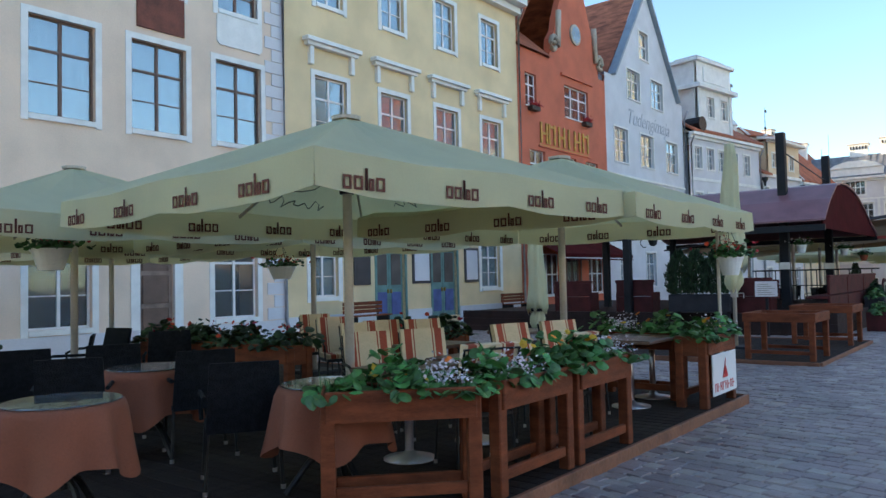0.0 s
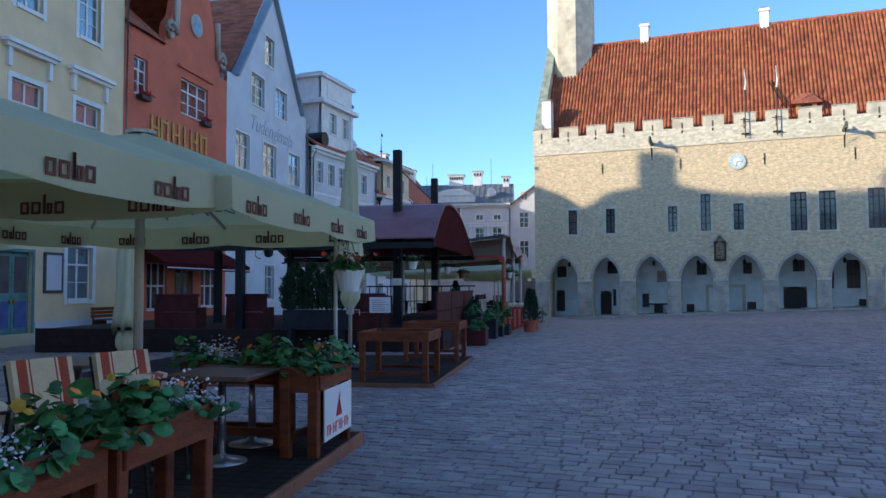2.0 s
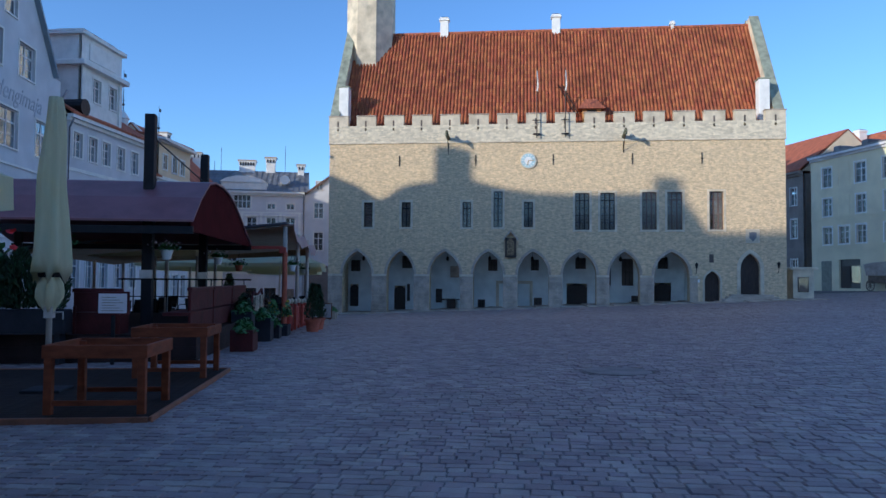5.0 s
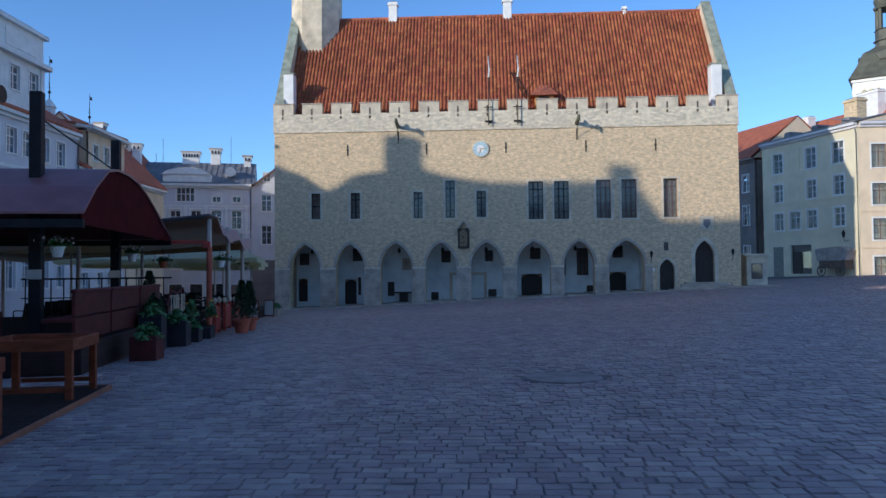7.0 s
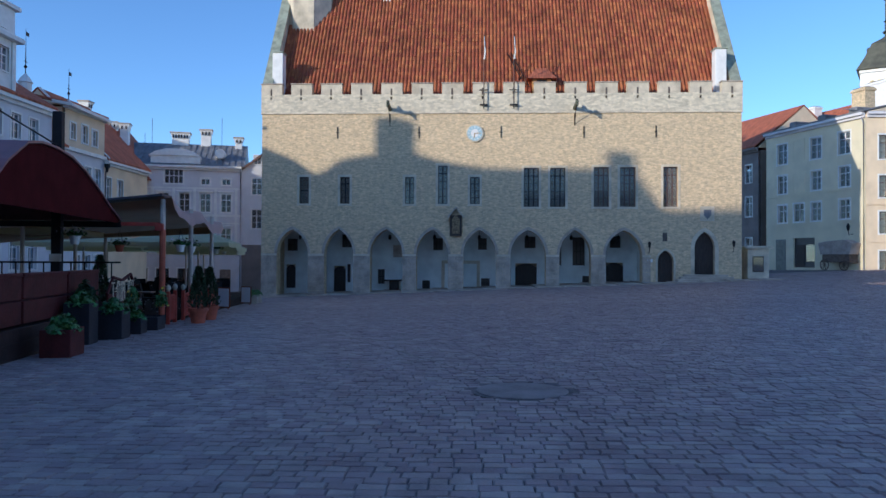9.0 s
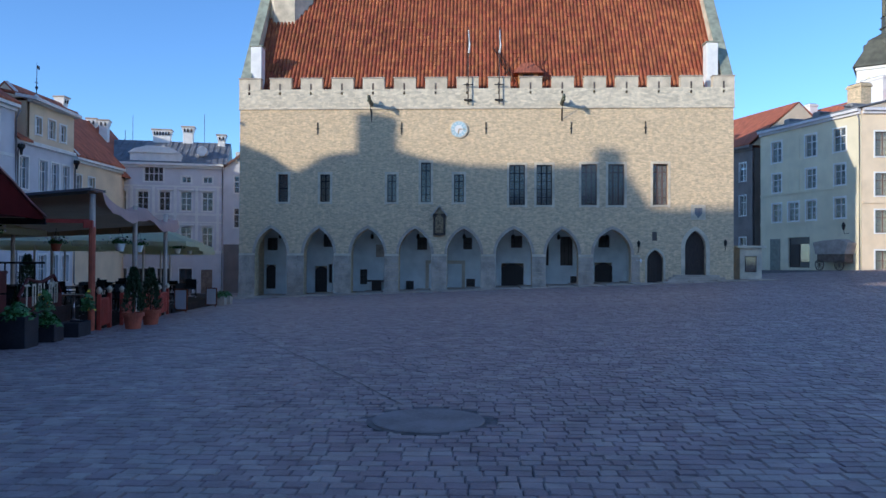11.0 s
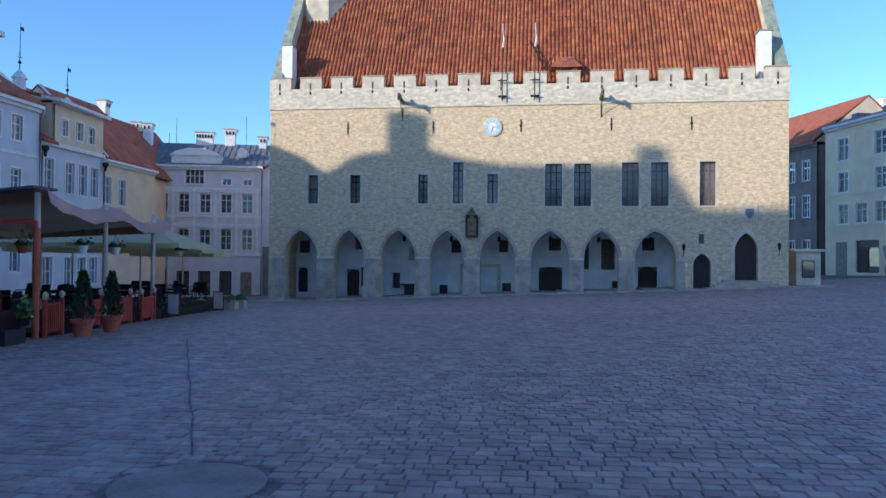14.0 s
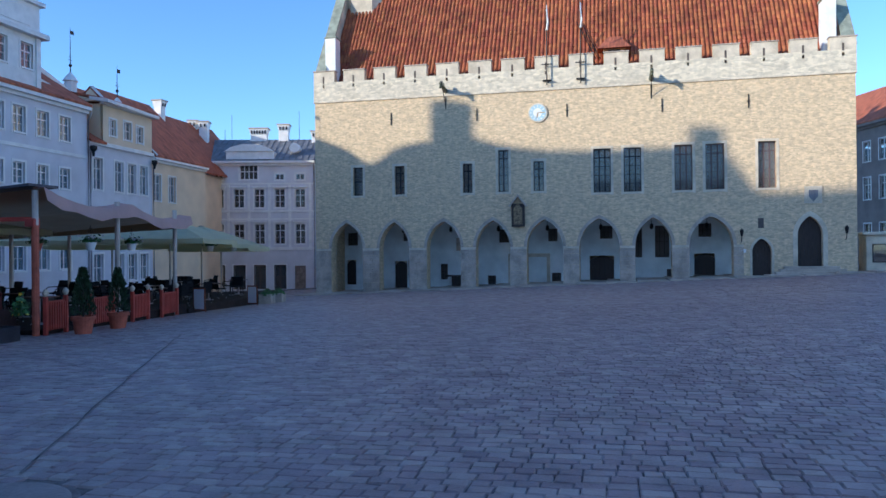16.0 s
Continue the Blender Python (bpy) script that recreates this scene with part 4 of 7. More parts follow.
def build_blue():
    h = thing("house", ROW, "pale blue rendered gabled townhouse with script lettering", "house", "houses along the square")
    x0, x1 = 7.1, 18.6
    c = 12.85

    def top(x):
        d = abs(x - c)
        return 14.2 + max(0, (4.75 - d)) * 1.34 if d < 4.75 else 14.2
    ws = [(8.15, 9.9, 9.35, 11.3, 2, 3), (11.7, 13.6, 9.4, 11.35, 2, 3), (15.6, 17.5, 9.45, 11.4, 2, 3), (10.05, 11.8, 13.25, 15.0, 2, 3), (13.5, 15.3, 13.25, 15.0, 2, 3), (11.9, 13.2, 16.0, 17.7, 1, 2),
          (8.2, 9.8, 5.9, 7.8, 2, 3), (11.8, 13.4, 5.9, 7.8, 2, 3), (15.6, 17.2, 5.9, 7.8, 2, 3), (8.4, 9.6, 2.2, 4.2, 2, 3), (12.0, 13.4, 2.2, 4.2, 2, 3), (15.8, 17.2, 2.2, 4.2, 2, 3)]
    part("wall", stepped_wall(x0, x1, 0.5, top, [w[:4] for w in ws], 0.22), BLUEWALL, h)
    part("shell", shell(x0, x1, 0.5, 14.1, 12), BLUEWALL, h)
    for w in ws:
        window(h, *w, surround=0.1, room=SKY_BACKING)
    gable_roof(h, x0 + 0.3, x1 - 0.3, 13.6, 20.4, 12, TILE_FAR)
    part("verge", Geo().beam((x0 + 0.9, -0.03, 14.2), (c, -0.03, 20.6), 0.5, 0.14).beam((x1 - 0.9, -0.03, 14.2), (c, -0.03, 20.6), 0.5, 0.14), surf("blue_grey_verge", (0.252, 0.297, 0.347), 0.5, 0.1), h)
    part("ledge", Geo().box(x0, x1, -0.08, 0, 8.5, 8.62), WHITE, h)
    part("ledge", Geo().box(x0, x1, -0.08, 0, 4.9, 5.05), WHITE, h)
    t = bpy.data.curves.new("script_sign", "FONT")
    t.body, t.size, t.extrude, t.align_x, t.shear = "Tudengimaja", 1.25, 0.01, "CENTER", 0.35
    o = new("script_sign_curve", t)
    bpy.context.view_layer.update()
    me = bpy.data.meshes.new_from_object(o.evaluated_get(bpy.context.evaluated_depsgraph_get()))
    me.materials.clear()
    me.materials.append(surf("grey_script_paint", (0.504, 0.495, 0.536), 0.6, 0.1))
    bpy.data.objects.remove(o)
    part("script_sign", me, None, h, "grey painted script lettering", at=pose(13.0, -0.02, 11.75, 90, 0, 0))
    downpipe(h, x1 + 0.05, 1.4, 13.8)


def vane(house, x, y, z, h):
    """A small turret with a ball and an iron weather vane."""
    t = part("roof_turret", Geo().lathe(x, y, [(0.4, z - 1.2), (0.4, z - 0.2), (0.5, z - 0.15), (0.28, z + 0.2), (0.06, z + 0.45)], 8), WHITE, house, "small white roof turret with a weather vane")
    part("spike", Geo().tube([(x, y, z + 0.4), (x, y, z + h)], 0.035, 6, 0.012), IRON, t)
    part("ball", Geo().lathe(x, y, [(0.02, z + 0.8), (0.11, z + 0.9), (0.11, z + 0.96), (0.02, z + 1.06)], 10), IRON, t)
    part("pennant", Geo().box(x, x + 0.35, y - 0.01, y + 0.01, z + h - 0.45, z + h - 0.2), IRON, t)
    part("scroll_bar", Geo().box(x - 0.2, x + 0.2, y - 0.012, y + 0.012, z + 1.25, z + 1.29).box(x - 0.12, x + 0.12, y - 0.012, y + 0.012, z + 1.5, z + 1.53), IRON, t)


def build_white():
    m = nearer((18.0, -57.0, 3.05), 0.955) @ Matrix.Translation((-9.78, -20.85, 0)) @ Matrix.Rotation(radians(91.5), 4, "Z")
    h = thing("house", m, "white rendered townhouse with a tall cornice-topped attic", "house", "houses along the square")
    x0, x1 = -0.7, 9.2
    ws = []
    for a in (0.0, 1.6, 3.15, 4.95, 6.75):
        ws += [(a, a + 0.92, 9.95, 11.4, 2, 3), (a, a + 0.85, 7.1, 8.3, 2, 3), (a, a + 0.9, 2.3, 4.3, 2, 3)]
    part("wall", wall_front(x0, x1, -0.6, 12.0, [w[:4] for w in ws], 0.22), LILAC, h)
    part("shell", shell(x0, x1, -0.6, 12.0, 10), LILAC, h)
    for w in ws:
        window(h, *w, surround=0.12, room=SKY_BACKING)
    at = [(1.9, 2.8, 13.6, 15.0, 2, 3), (3.75, 4.65, 13.6, 15.0, 2, 3)]
    part("attic_wall", wall_front(0.6, 5.2, 12.1, 17.3, [w[:4] for w in at], 0.2).box(0.6, 0.8, 0.2, 2.2, 12.1, 17.3).box(5.0, 5.2, 0.2, 2.2, 12.1, 17.3).box(0.6, 5.2, 2.0, 2.2, 12.1, 17.3), WHITE, h)
    for w in at:
        window(h, *w, surround=0.12, room=SKY_BACKING)
    part("attic_cornice", Geo().box(0.25, 5.6, -0.4, 2.4, 15.45, 15.75, 0.06), WHITE, h)
    part("attic_cornice", Geo().box(0.35, 5.45, -0.25, 2.4, 17.3, 17.55, 0.05), WHITE, h)
    part("attic_cap", Geo().box(1.1, 4.7, 0.2, 2.0, 17.55, 17.85, 0.05), LIME_GREY, h)
    cornice(h, x0, x1, 12.3, 0.4, 0.4)
    part("band", Geo().box(x0, x1, -0.05, 0, 9.1, 9.3), WHITE, h)
    part("band", Geo().box(x0, x1, -0.05, 0, 5.2, 5.4), WHITE, h)
    roof_gable_along(h, x0, x1, 12.3, 15.6, 10, TILE_FAR, 0.4)
    part("roof_dormer", Geo().lathe(0, 0, [(0.5, -0.2), (0.5, 1.0)], 12), IRON, h, at=pose(0.5, 0.6, 12.9, 90, 0, 0))
    part("attic_pilaster", Geo().box(0.6, 0.95, -0.1, 0, 12.3, 15.45, 0.02), WHITE, h)
    part("attic_pilaster", Geo().box(4.85, 5.2, -0.1, 0, 12.3, 15.45, 0.02), WHITE, h)
    part("attic_panel", Geo().box(1.4, 4.4, -0.06, 0, 16.0, 17.0, 0.02), WHITE, h)
    # tall tiled roof behind the attic, with white verges
    part("high_roof", Geo().hexa([(4.9, 0.6, 12.3), (9.9, 0.3, 12.2), (12.4, 3.6, 13.9), (4.9, 3.6, 16.4), (4.9, 4.0, 12.3), (9.9, 4.0, 12.2), (12.4, 4.0, 13.7), (4.9, 4.0, 16.2)]), TILE_FAR, h, "steep red clay tiled roof")
    part("verge", Geo().beam((5.0, 3.6, 16.5), (12.6, 3.6, 13.9), 0.25, 0.3), WHITE, h)
    part("verge", Geo().beam((5.2, 1.5, 14.0), (10.4, 1.3, 12.8), 0.18, 0.16), WHITE, h)
    downpipe(h, x0 + 0.1, 1.2, 12.0)
    downpipe(h, x1 - 0.05, 1.2, 12.0)
    # next house of the row
    h = thing("house", m, "pale yellow townhouse with a recessed cream attic storey", "house", "houses along the square")
    x0, x1 = 9.2, 16.1
    ws = []
    for a in (9.75, 11.9, 13.3, 14.65):
        ws += [(a, a + 0.9, 7.3, 9.3, 2, 3), (a, a + 0.9, 3.9, 5.9, 2, 3), (a, a + 0.9, 1.4, 3.2, 2, 2)]
    at = [(11.4, 12.05, 10.95, 12.0, 2, 2), (12.9, 13.7, 10.9, 12.1, 2, 2), (14.3, 15.05, 10.9, 12.0, 2, 2)]
    part("wall", wall_front(x0, x1, -0.8, 10.2, [w[:4] for w in ws], 0.22), LILAC, h)
    part("attic_wall", wall_front(10.7, x1, 10.2, 12.9, [w[:4] for w in at], 0.2), PALE_YELLOW, h)
    part("shell", shell(x0, x1, -0.8, 10.2, 10).box(10.7, 10.9, 0.2, 8, 10.2, 12.9).box(x1 - 0.2, x1, 0.2, 8, 10.2, 12.9), PALE_YELLOW, h)
    for w in ws + at:
        window(h, *w, surround=0.12, room=SKY_BACKING)
    part("cornice", Geo().box(10.4, x1 + 0.2, -0.35, 0, 12.8, 13.05, 0.04), WHITE, h)
    part("cornice", Geo().box(x0, x1 + 0.1, -0.2, 0, 10.1, 10.35, 0.03), WHITE, h)
    part("low_roof", Geo().hexa([(x0, -0.3, 10.2), (10.7, -0.3, 10.2), (10.7, 3, 12.0), (x0, 3, 12.0), (x0, -0.3, 10.35), (10.7, -0.3, 10.35), (10.7, 3, 12.15), (x0, 3, 12.15)]), TILE_FAR, h)
    roof_gable_along(h, 10.5, x1, 13.05, 14.2, 10, TILE_FAR, 0.3)
    downpipe(h, x0 + 0.15, 1.0, 10.0)
    downpipe(h, x1, 1.0, 9.8)
    part("eave_wing", Geo().hexa([(10.2, -0.75, 12.85), (x1 + 0.25, -0.45, 12.8), (x1 + 0.25, 0.6, 13.0), (10.2, 0.6, 13.1), (10.2, -0.75, 13.05), (x1 + 0.25, -0.45, 13.0), (x1 + 0.25, 0.6, 13.2), (10.2, 0.6, 13.3)]), WHITE, h, "white boarded eave of the attic storey")
    part("rain_hopper", Geo().lathe(9.4, -0.3, [(0.07, 9.3), (0.1, 9.6), (0.22, 9.75), (0.22, 9.95)], 10), IRON, h)
    part("rain_hopper", Geo().lathe(15.95, -0.3, [(0.06, 9.2), (0.1, 9.45), (0.2, 9.6), (0.2, 9.8)], 10), IRON, h)
    vane(h, 12.3, 3.6, 15.0, 3.5)
    vane(h, 15.6, 2.4, 13.9, 2.7)
    # last house of the row
    h = thing("house", m, "cream rendered house with a steep tiled roof at the row's end", "house", "houses along the square")
    x0, x1 = 16.1, 23.5
    ws = [(16.3, 17.2, 7.0, 8.9, 2, 3), (18.2, 19.1, 7.0, 8.9, 2, 3), (16.3, 17.2, 3.6, 5.5, 2, 3), (18.2, 19.1, 3.6, 5.5, 2, 3)]
    part("wall", wall_front(x0, x1, -1.0, 9.9, [w[:4] for w in ws], 0.2), PALE_YELLOW, h)
    part("shell", shell(x0, x1, -1.0, 9.9, 10), PALE_YELLOW, h)
    for w in ws:
        window(h, *w, surround=0.1, room=SKY_BACKING)
    cornice(h, x0, x1, 10.1)
    roof_gable_along(h, x0, x1, 10.1, 15.3, 10, TILE_FAR, 0.3)
    part("verge", Geo().beam((x0 + 0.1, -0.3, 10.2), (x0 + 0.1, 4.9, 15.4), 0.16, 0.2), WHITE, h)
    h = thing("house", m @ Matrix.Translation((21.5, 6.5, 0)), "long red-tiled roof of a house behind the row", "house")
    part("wall", Geo().box(0, 24, 0.3, 9.7, -1, 11), PALE_YELLOW, h)
    roof_gable_along(h, 0, 24, 11, 17.0, 10, TILE_FAR, 0.3)
    smoke_stack(h, 11.5, 3.6, 14.5, 18.0, 0.75, 0.75)


MAROON = surf("maroon_cloth", (0.0756, 0.0088, 0.00945), 0.95, 0.15, 2, 0.12, 40, spec=0.08)
build_pink()
build_yellow()
build_red()
build_blue()
build_white()


# ---- house at the end of the square ----
def build_end_house():
    m = Matrix.Translation((-7.1, 16.8, 0)) @ Matrix.Rotation(radians(15), 4, "Z")
    h = thing("house", m, "lilac-white classicist house with attic gable and sheet roof", "house")
    x0, x1 = -16.6, 0.0
    cs = [-11.5, -9.5, -7.5, -5.5, -3.5, -1.5, -13.5, -15.5]
    ws = []
    for c in cs:
        ws += [(c - 0.5, c + 0.5, 7.65, 9.5, 2, 3), (c - 0.5, c + 0.5, 4.05, 6.05, 2, 3)]
        if not -8 < c < -5:
            ws.append((c - 0.42, c + 0.42, 10.4, 11.0, 2, 1))
    ws.append((-7.4, -5.65, 10.45, 12.0, 4, 2))
    shops = [(c - 0.6, c + 0.6, -0.4, 2.0, 2, 2) for c in cs if c != -1.5]
    part("wall", wall_front(x0, x1, -2, 12.0, [w[:4] for w in ws[:-1] if w[3] < 12] + [(-7.4, -5.65, 10.45, 11.99)] + [w[:4] for w in shops], 0.2), LILAC, h)
    part("shell", shell(x0, x1, -2, 12.0, 12), LILAC, h)
    for w in ws:
        window(h, *w, surround=0.13, fmat=FRAMEWHITE)
    for w in shops:
        window(h, *w, surround=0.1, fmat=FRAMEBROWN)
    for c in cs:
        for z in (9.62, 6.2):
            part("window_hood", Geo().box(c - 0.72, c + 0.72, -0.16, 0, z, z + 0.13, 0.02), WHITE, h)
        part("pilaster", Geo().box(c + 0.85, c + 1.1, -0.07, 0, 3.75, 9.95), WHITE, h)
    part("house_door", Geo().box(-2.05, -1.0, -0.06, 0.02, -1.2, 1.9, 0.02), surf("grey_brown_door", (0.277, 0.198, 0.147), 0.7, 0.2, 3, 0.3, 20), h, "grey-brown panelled house door")
    part("band", Geo().box(x0, x1, -0.08, 0, 7.2, 7.42).box(x0, x1, -0.08, 0, 3.45, 3.75).box(x0, x1, -0.05, 0, 9.95, 10.1).box(x0, x1, -0.04, 0, 6.45, 6.6), WHITE, h)
    cornice(h, x0, x1, 12.25, 0.45, 0.5)
    part("attic_gable", Geo().box(-8.7, -4.0, -0.1, 3, 12.0, 13.2).slab([(-8.9, 13.2), (-4.0, 13.2), (-4.6, 13.6), (-5.6, 13.9), (-7.2, 13.9), (-8.3, 13.6)], -0.25, 3), WHITE, h)
    g = Geo()
    g.add([(x0 - 0.3, -0.5, 12.25), (x1 + 0.3, -0.5, 12.25), (x1 + 0.3, 5.5, 15.2), (x0 + 4.5, 5.5, 15.2), (x1 + 0.3, 11.5, 12.25), (x0 - 0.3, 11.5, 12.25)], [(0, 1, 2, 3), (3, 2, 4, 5), (1, 4, 2), (0, 3, 5)])
    rf = part("roof", g, SLATE, h, "dark grey seamed sheet-metal roof")
    sm = Geo()
    for k in range(21):
        x = x0 + 4.5 + k * 0.6
        sm.beam((x, -0.5, 12.29), (x, 5.5, 15.24), 0.03, 0.06)
    part("roof_seam", sm, SLATE, rf)
    for x, y, z, w, n in ((-12.9, 3.5, 16.9, 0.75, 2), (-11.7, 3.0, 16.7, 0.8, 2), (-6.6, 5.5, 16.4, 1.7, 6), (-4.0, 5.5, 16.8, 1.0, 3), (-0.6, 5, 16.0, 0.7, 2)):
        smoke_stack(h, x, y, 13, z, w, 0.9, n)
    for x, y, z in ((-9.5, 5.5, 17.8), (-2.4, 5.5, 18.2), (-10.2, 5.4, 16.2)):
        part("aerial", Geo().tube([(x, y, 14.8), (x, y, z)], 0.025, 5), IRON, h)
    dm = part("roof_dormer", Geo().lathe(0, 0, [(0.55, 0), (0.5, 1.2)], 14), WHITE, h, at=pose(-2.2, 2.2, 13.7, 90, 0, 0))
    part("pane", Geo().lathe(0, 0, [(0.35, -0.01), (0.35, 0.0)], 14), GLASS, dm)
    downpipe(h, x1 - 0.1, -1, 12)
    # narrow house in the gap
    h = thing("house", m, "narrow pale blue-white house with small windows", "house")
    ws = [(1.0, 2.0, 9.5, 11.2, 2, 3), (1.0, 2.0, 6.05, 8.0, 2, 3), (1.2, 1.9, 12.6, 13.5, 2, 2), (3.0, 4.0, 9.5, 11.2, 2, 3)]
    gw = stepped_wall(0.02, 12, -2, lambda x: 12.0 + 0.75 * min(x, 8.0), [w[:4] for w in ws], 0.2, 20)
    part("wall", gw, BLUEWALL, h)
    part("base_wall", Geo().box(0.05, 12, -0.12, 0.0, -2, 4.4), GREYWALL, h)
    part("shell", shell(0.02, 12, -2, 12, 10), BLUEWALL, h)
    for w in ws:
        window(h, *w, surround=0.08)
    part("verge", Geo().beam((0.0, -0.1, 12.05), (8, -0.1, 18.1), 0.3, 0.2), FRAMEBROWN, h)


build_end_house()


# ---- houses beyond the hall's other corner ----
def build_right():
    m = Matrix.Translation((48, 25, 0)) @ Matrix.Rotation(math.atan2(-0.951, 0.309), 4, "Z")
    h = thing("house", m, "pale green rendered corner house of three storeys", "house")
    x0, x1 = 0.0, 13.3
    ws = []
    for a in (1.75, 6.5, 10.1):
        ws += [(a, a + 1.45, 13.2, 15.3, 2, 3), (a + 0.1, a + 1.4, 10.1, 12.0, 2, 3), (a + 0.1, a + 1.4, 7.05, 8.9, 2, 3)]
    ws += [(4.15, 5.6, 7.05, 8.9, 2, 3)]
    holes = [w[:4] for w in ws] + [(4.1, 7.05, 2.4, 5.4)]
    part("wall", wall_front(x0, x1, 0.5, 16.5, holes, 0.25), GREENWALL, h)
    part("shell", shell(x0, x1, 0.5, 16.5, 12), GREENWALL, h)
    for w in ws:
        window(h, *w, surround=0.14)
    for z0, z1 in ((13.3, 15.4), (10.1, 12.0)):
        part("blind_window", Geo().box(4.2, 5.6, -0.03, 0.01, z0, z1).box(4.05, 4.2, -0.06, 0.01, z0 - 0.1, z1 + 0.12).box(5.6, 5.75, -0.06, 0.01, z0 - 0.1, z1 + 0.12).box(4.2, 5.6, -0.06, 0.01, z1, z1 + 0.12), GREENWALL, h)
    sh = part("shopfront", Geo().box(4.1, 7.05, 0.2, 0.26, 2.4, 5.4), GREENPAPER, h, "dark glazed shopfront with a signboard")
    part("pane", Geo().box(5.7, 6.9, 0.17, 0.195, 3.0, 4.7), GLASS, sh)
    part("shop_door", Geo().box(4.3, 5.5, 0.15, 0.195, 2.45, 4.7), DARKWOOD, sh)
    part("house_door", Geo().box(1.5, 3.0, -0.04, 0.02, 2.0, 5.3, 0.02), surf("grey_green_door", (0.252, 0.242, 0.2), 0.7, 0.15, 3, 0.2, 20), h, "grey-green double door")
    part("band", Geo().box(x0, x1, -0.08, 0, 9.75, 9.95).box(x0, x1, -0.06, 0, 6.7, 6.9), GREENWALL, h)
    cornice(h, x0, x1, 16.7, 0.5, 0.45, LILAC)
    roof_gable_along(h, x0 - 0.2, x1 + 0.2, 16.7, 18.2, 12, SLATE, 0.45)
    for x in (2.5, 6.5, 10.5):
        part("roof_dormer", Geo().box(x - 0.5, x + 0.5, 1.2, 3.0, 16.9, 17.75, 0.12), SLATE, h)
    chimney(h, 9.0, 4, 17, 20.0, 1.7, 1.2, LIME)
    downpipe(h, x1 - 0.1, 2, 16.2)
    ln = part("wall_lantern", Geo().tube([(11.9, 0, 5.6), (11.9, -0.5, 5.5), (11.9, -0.6, 5.9)], 0.03, 6), IRON, h)
    part("lantern_glass", Geo().lathe(11.9, -0.6, [(0.09, 5.9), (0.18, 6.3), (0.03, 6.6)], 6), IRON, ln)
    # its sunlit side
    m2 = m @ Matrix.Translation((x1, 0, 0)) @ Matrix.Rotation(radians(72), 4, "Z")
    h = thing("house", m2, "cream rendered house front catching the morning sun", "house")
    ws = []
    for a in (1.2, 4.0, 6.8, 9.6):
        ws += [(a, a + 1.4, 12.4, 14.6, 2, 3), (a, a + 1.4, 8.9, 10.9, 2, 3), (a, a + 1.4, 5.6, 7.6, 2, 3), (a, a + 1.4, 2.2, 4.0, 2, 2)]
    part("wall", wall_front(0.02, 16, 0.5, 16.5, [w[:4] for w in ws], 0.25), PALE_YELLOW, h)
    for w in ws:
        window(h, *w, surround=0.14, fmat=FRAMEBROWN)
    part("band", Geo().box(0.1, 16, -0.08, 0, 8.2, 8.4).box(0.1, 16, -0.08, 0, 4.8, 5.0), PALE_YELLOW, h)
    cornice(h, 0.1, 16, 16.7, 0.5, 0.45, LILAC)
    part("roof", Geo().add([(0, -0.4, 16.7), (16, -0.4, 16.7), (16, 6, 18.2), (0, 6, 18.2)], [(0, 1, 2, 3)]), SLATE, h)
    # dark house further in, with long tiled roofs behind
    m3 = Matrix.Translation((44.5, 36, 0)) @ Matrix.Rotation(math.atan2(-0.951, 0.309), 4, "Z")
    h = thing("house", m3, "dark grey rendered house in the side street", "house")
    ws = []
    for a in (0.8, 3.2, 5.6, 8.0):
        ws += [(a, a + 1.1, 11.8, 13.8, 2, 3), (a, a + 1.1, 8.0, 10.2, 2, 3), (a, a + 1.1, 3.0, 5.6, 2, 3)]
    part("wall", wall_front(-10, 10.2, 0, 15.3, [w[:4] for w in ws], 0.2), GREYWALL, h)
    part("shell", shell(-10, 10.2, 0, 15.3, 12), GREYWALL, h)
    for w in ws:
        window(h, *w, surround=0.1)
    cornice(h, -10, 10.2, 15.6, 0.5, 0.5, GREYWALL)
    roof_gable_along(h, -10, 10.2, 15.6, 20.5, 12, TILE_FAR, 0.5)
    h = thing("house", m3 @ Matrix.Translation((4, 13, 0)), "high red-tiled roof of a house behind", "house")
    part("wall", Geo().box(-12, 20, 0, 12, 2, 17), PALE_YELLOW, h)
    roof_gable_along(h, -12, 20, 16, 22.6, 12, TILE_FAR, 0.3)
    for x, w, z in ((-9, 1.0, 23.0), (-5, 1.0, 23.2), (5, 3.4, 24.2)):
        chimney(h, x, 4.5, 18, z, w, 1.2)
    for x in (-13.0, 0.5):
        gd = part("roof_dormer", Geo().box(x - 1.0, x + 1.0, 0.6, 3.2, 17.2, 19.4, 0.04), SLATE, h, "glazed metal roof dormer")
        part("pane", Geo().box(x - 0.85, x + 0.85, 0.57, 0.6, 17.4, 19.2), GLASS, gd)
    # church tower behind
    t = thing("church_tower", Matrix.Translation((82.5, 62.4, -1.5)) @ Matrix.Rotation(radians(-30), 4, "Z"), "white church tower with a dark baroque spire", "church tower")
    part("shaft", Geo().box(-5, 5, -5, 5, 0, 34), WHITE, t)
    green = surf("dark_green_copper", (0.11, 0.105, 0.075), 0.6, 0.2, 1.0, 0.2, 10)
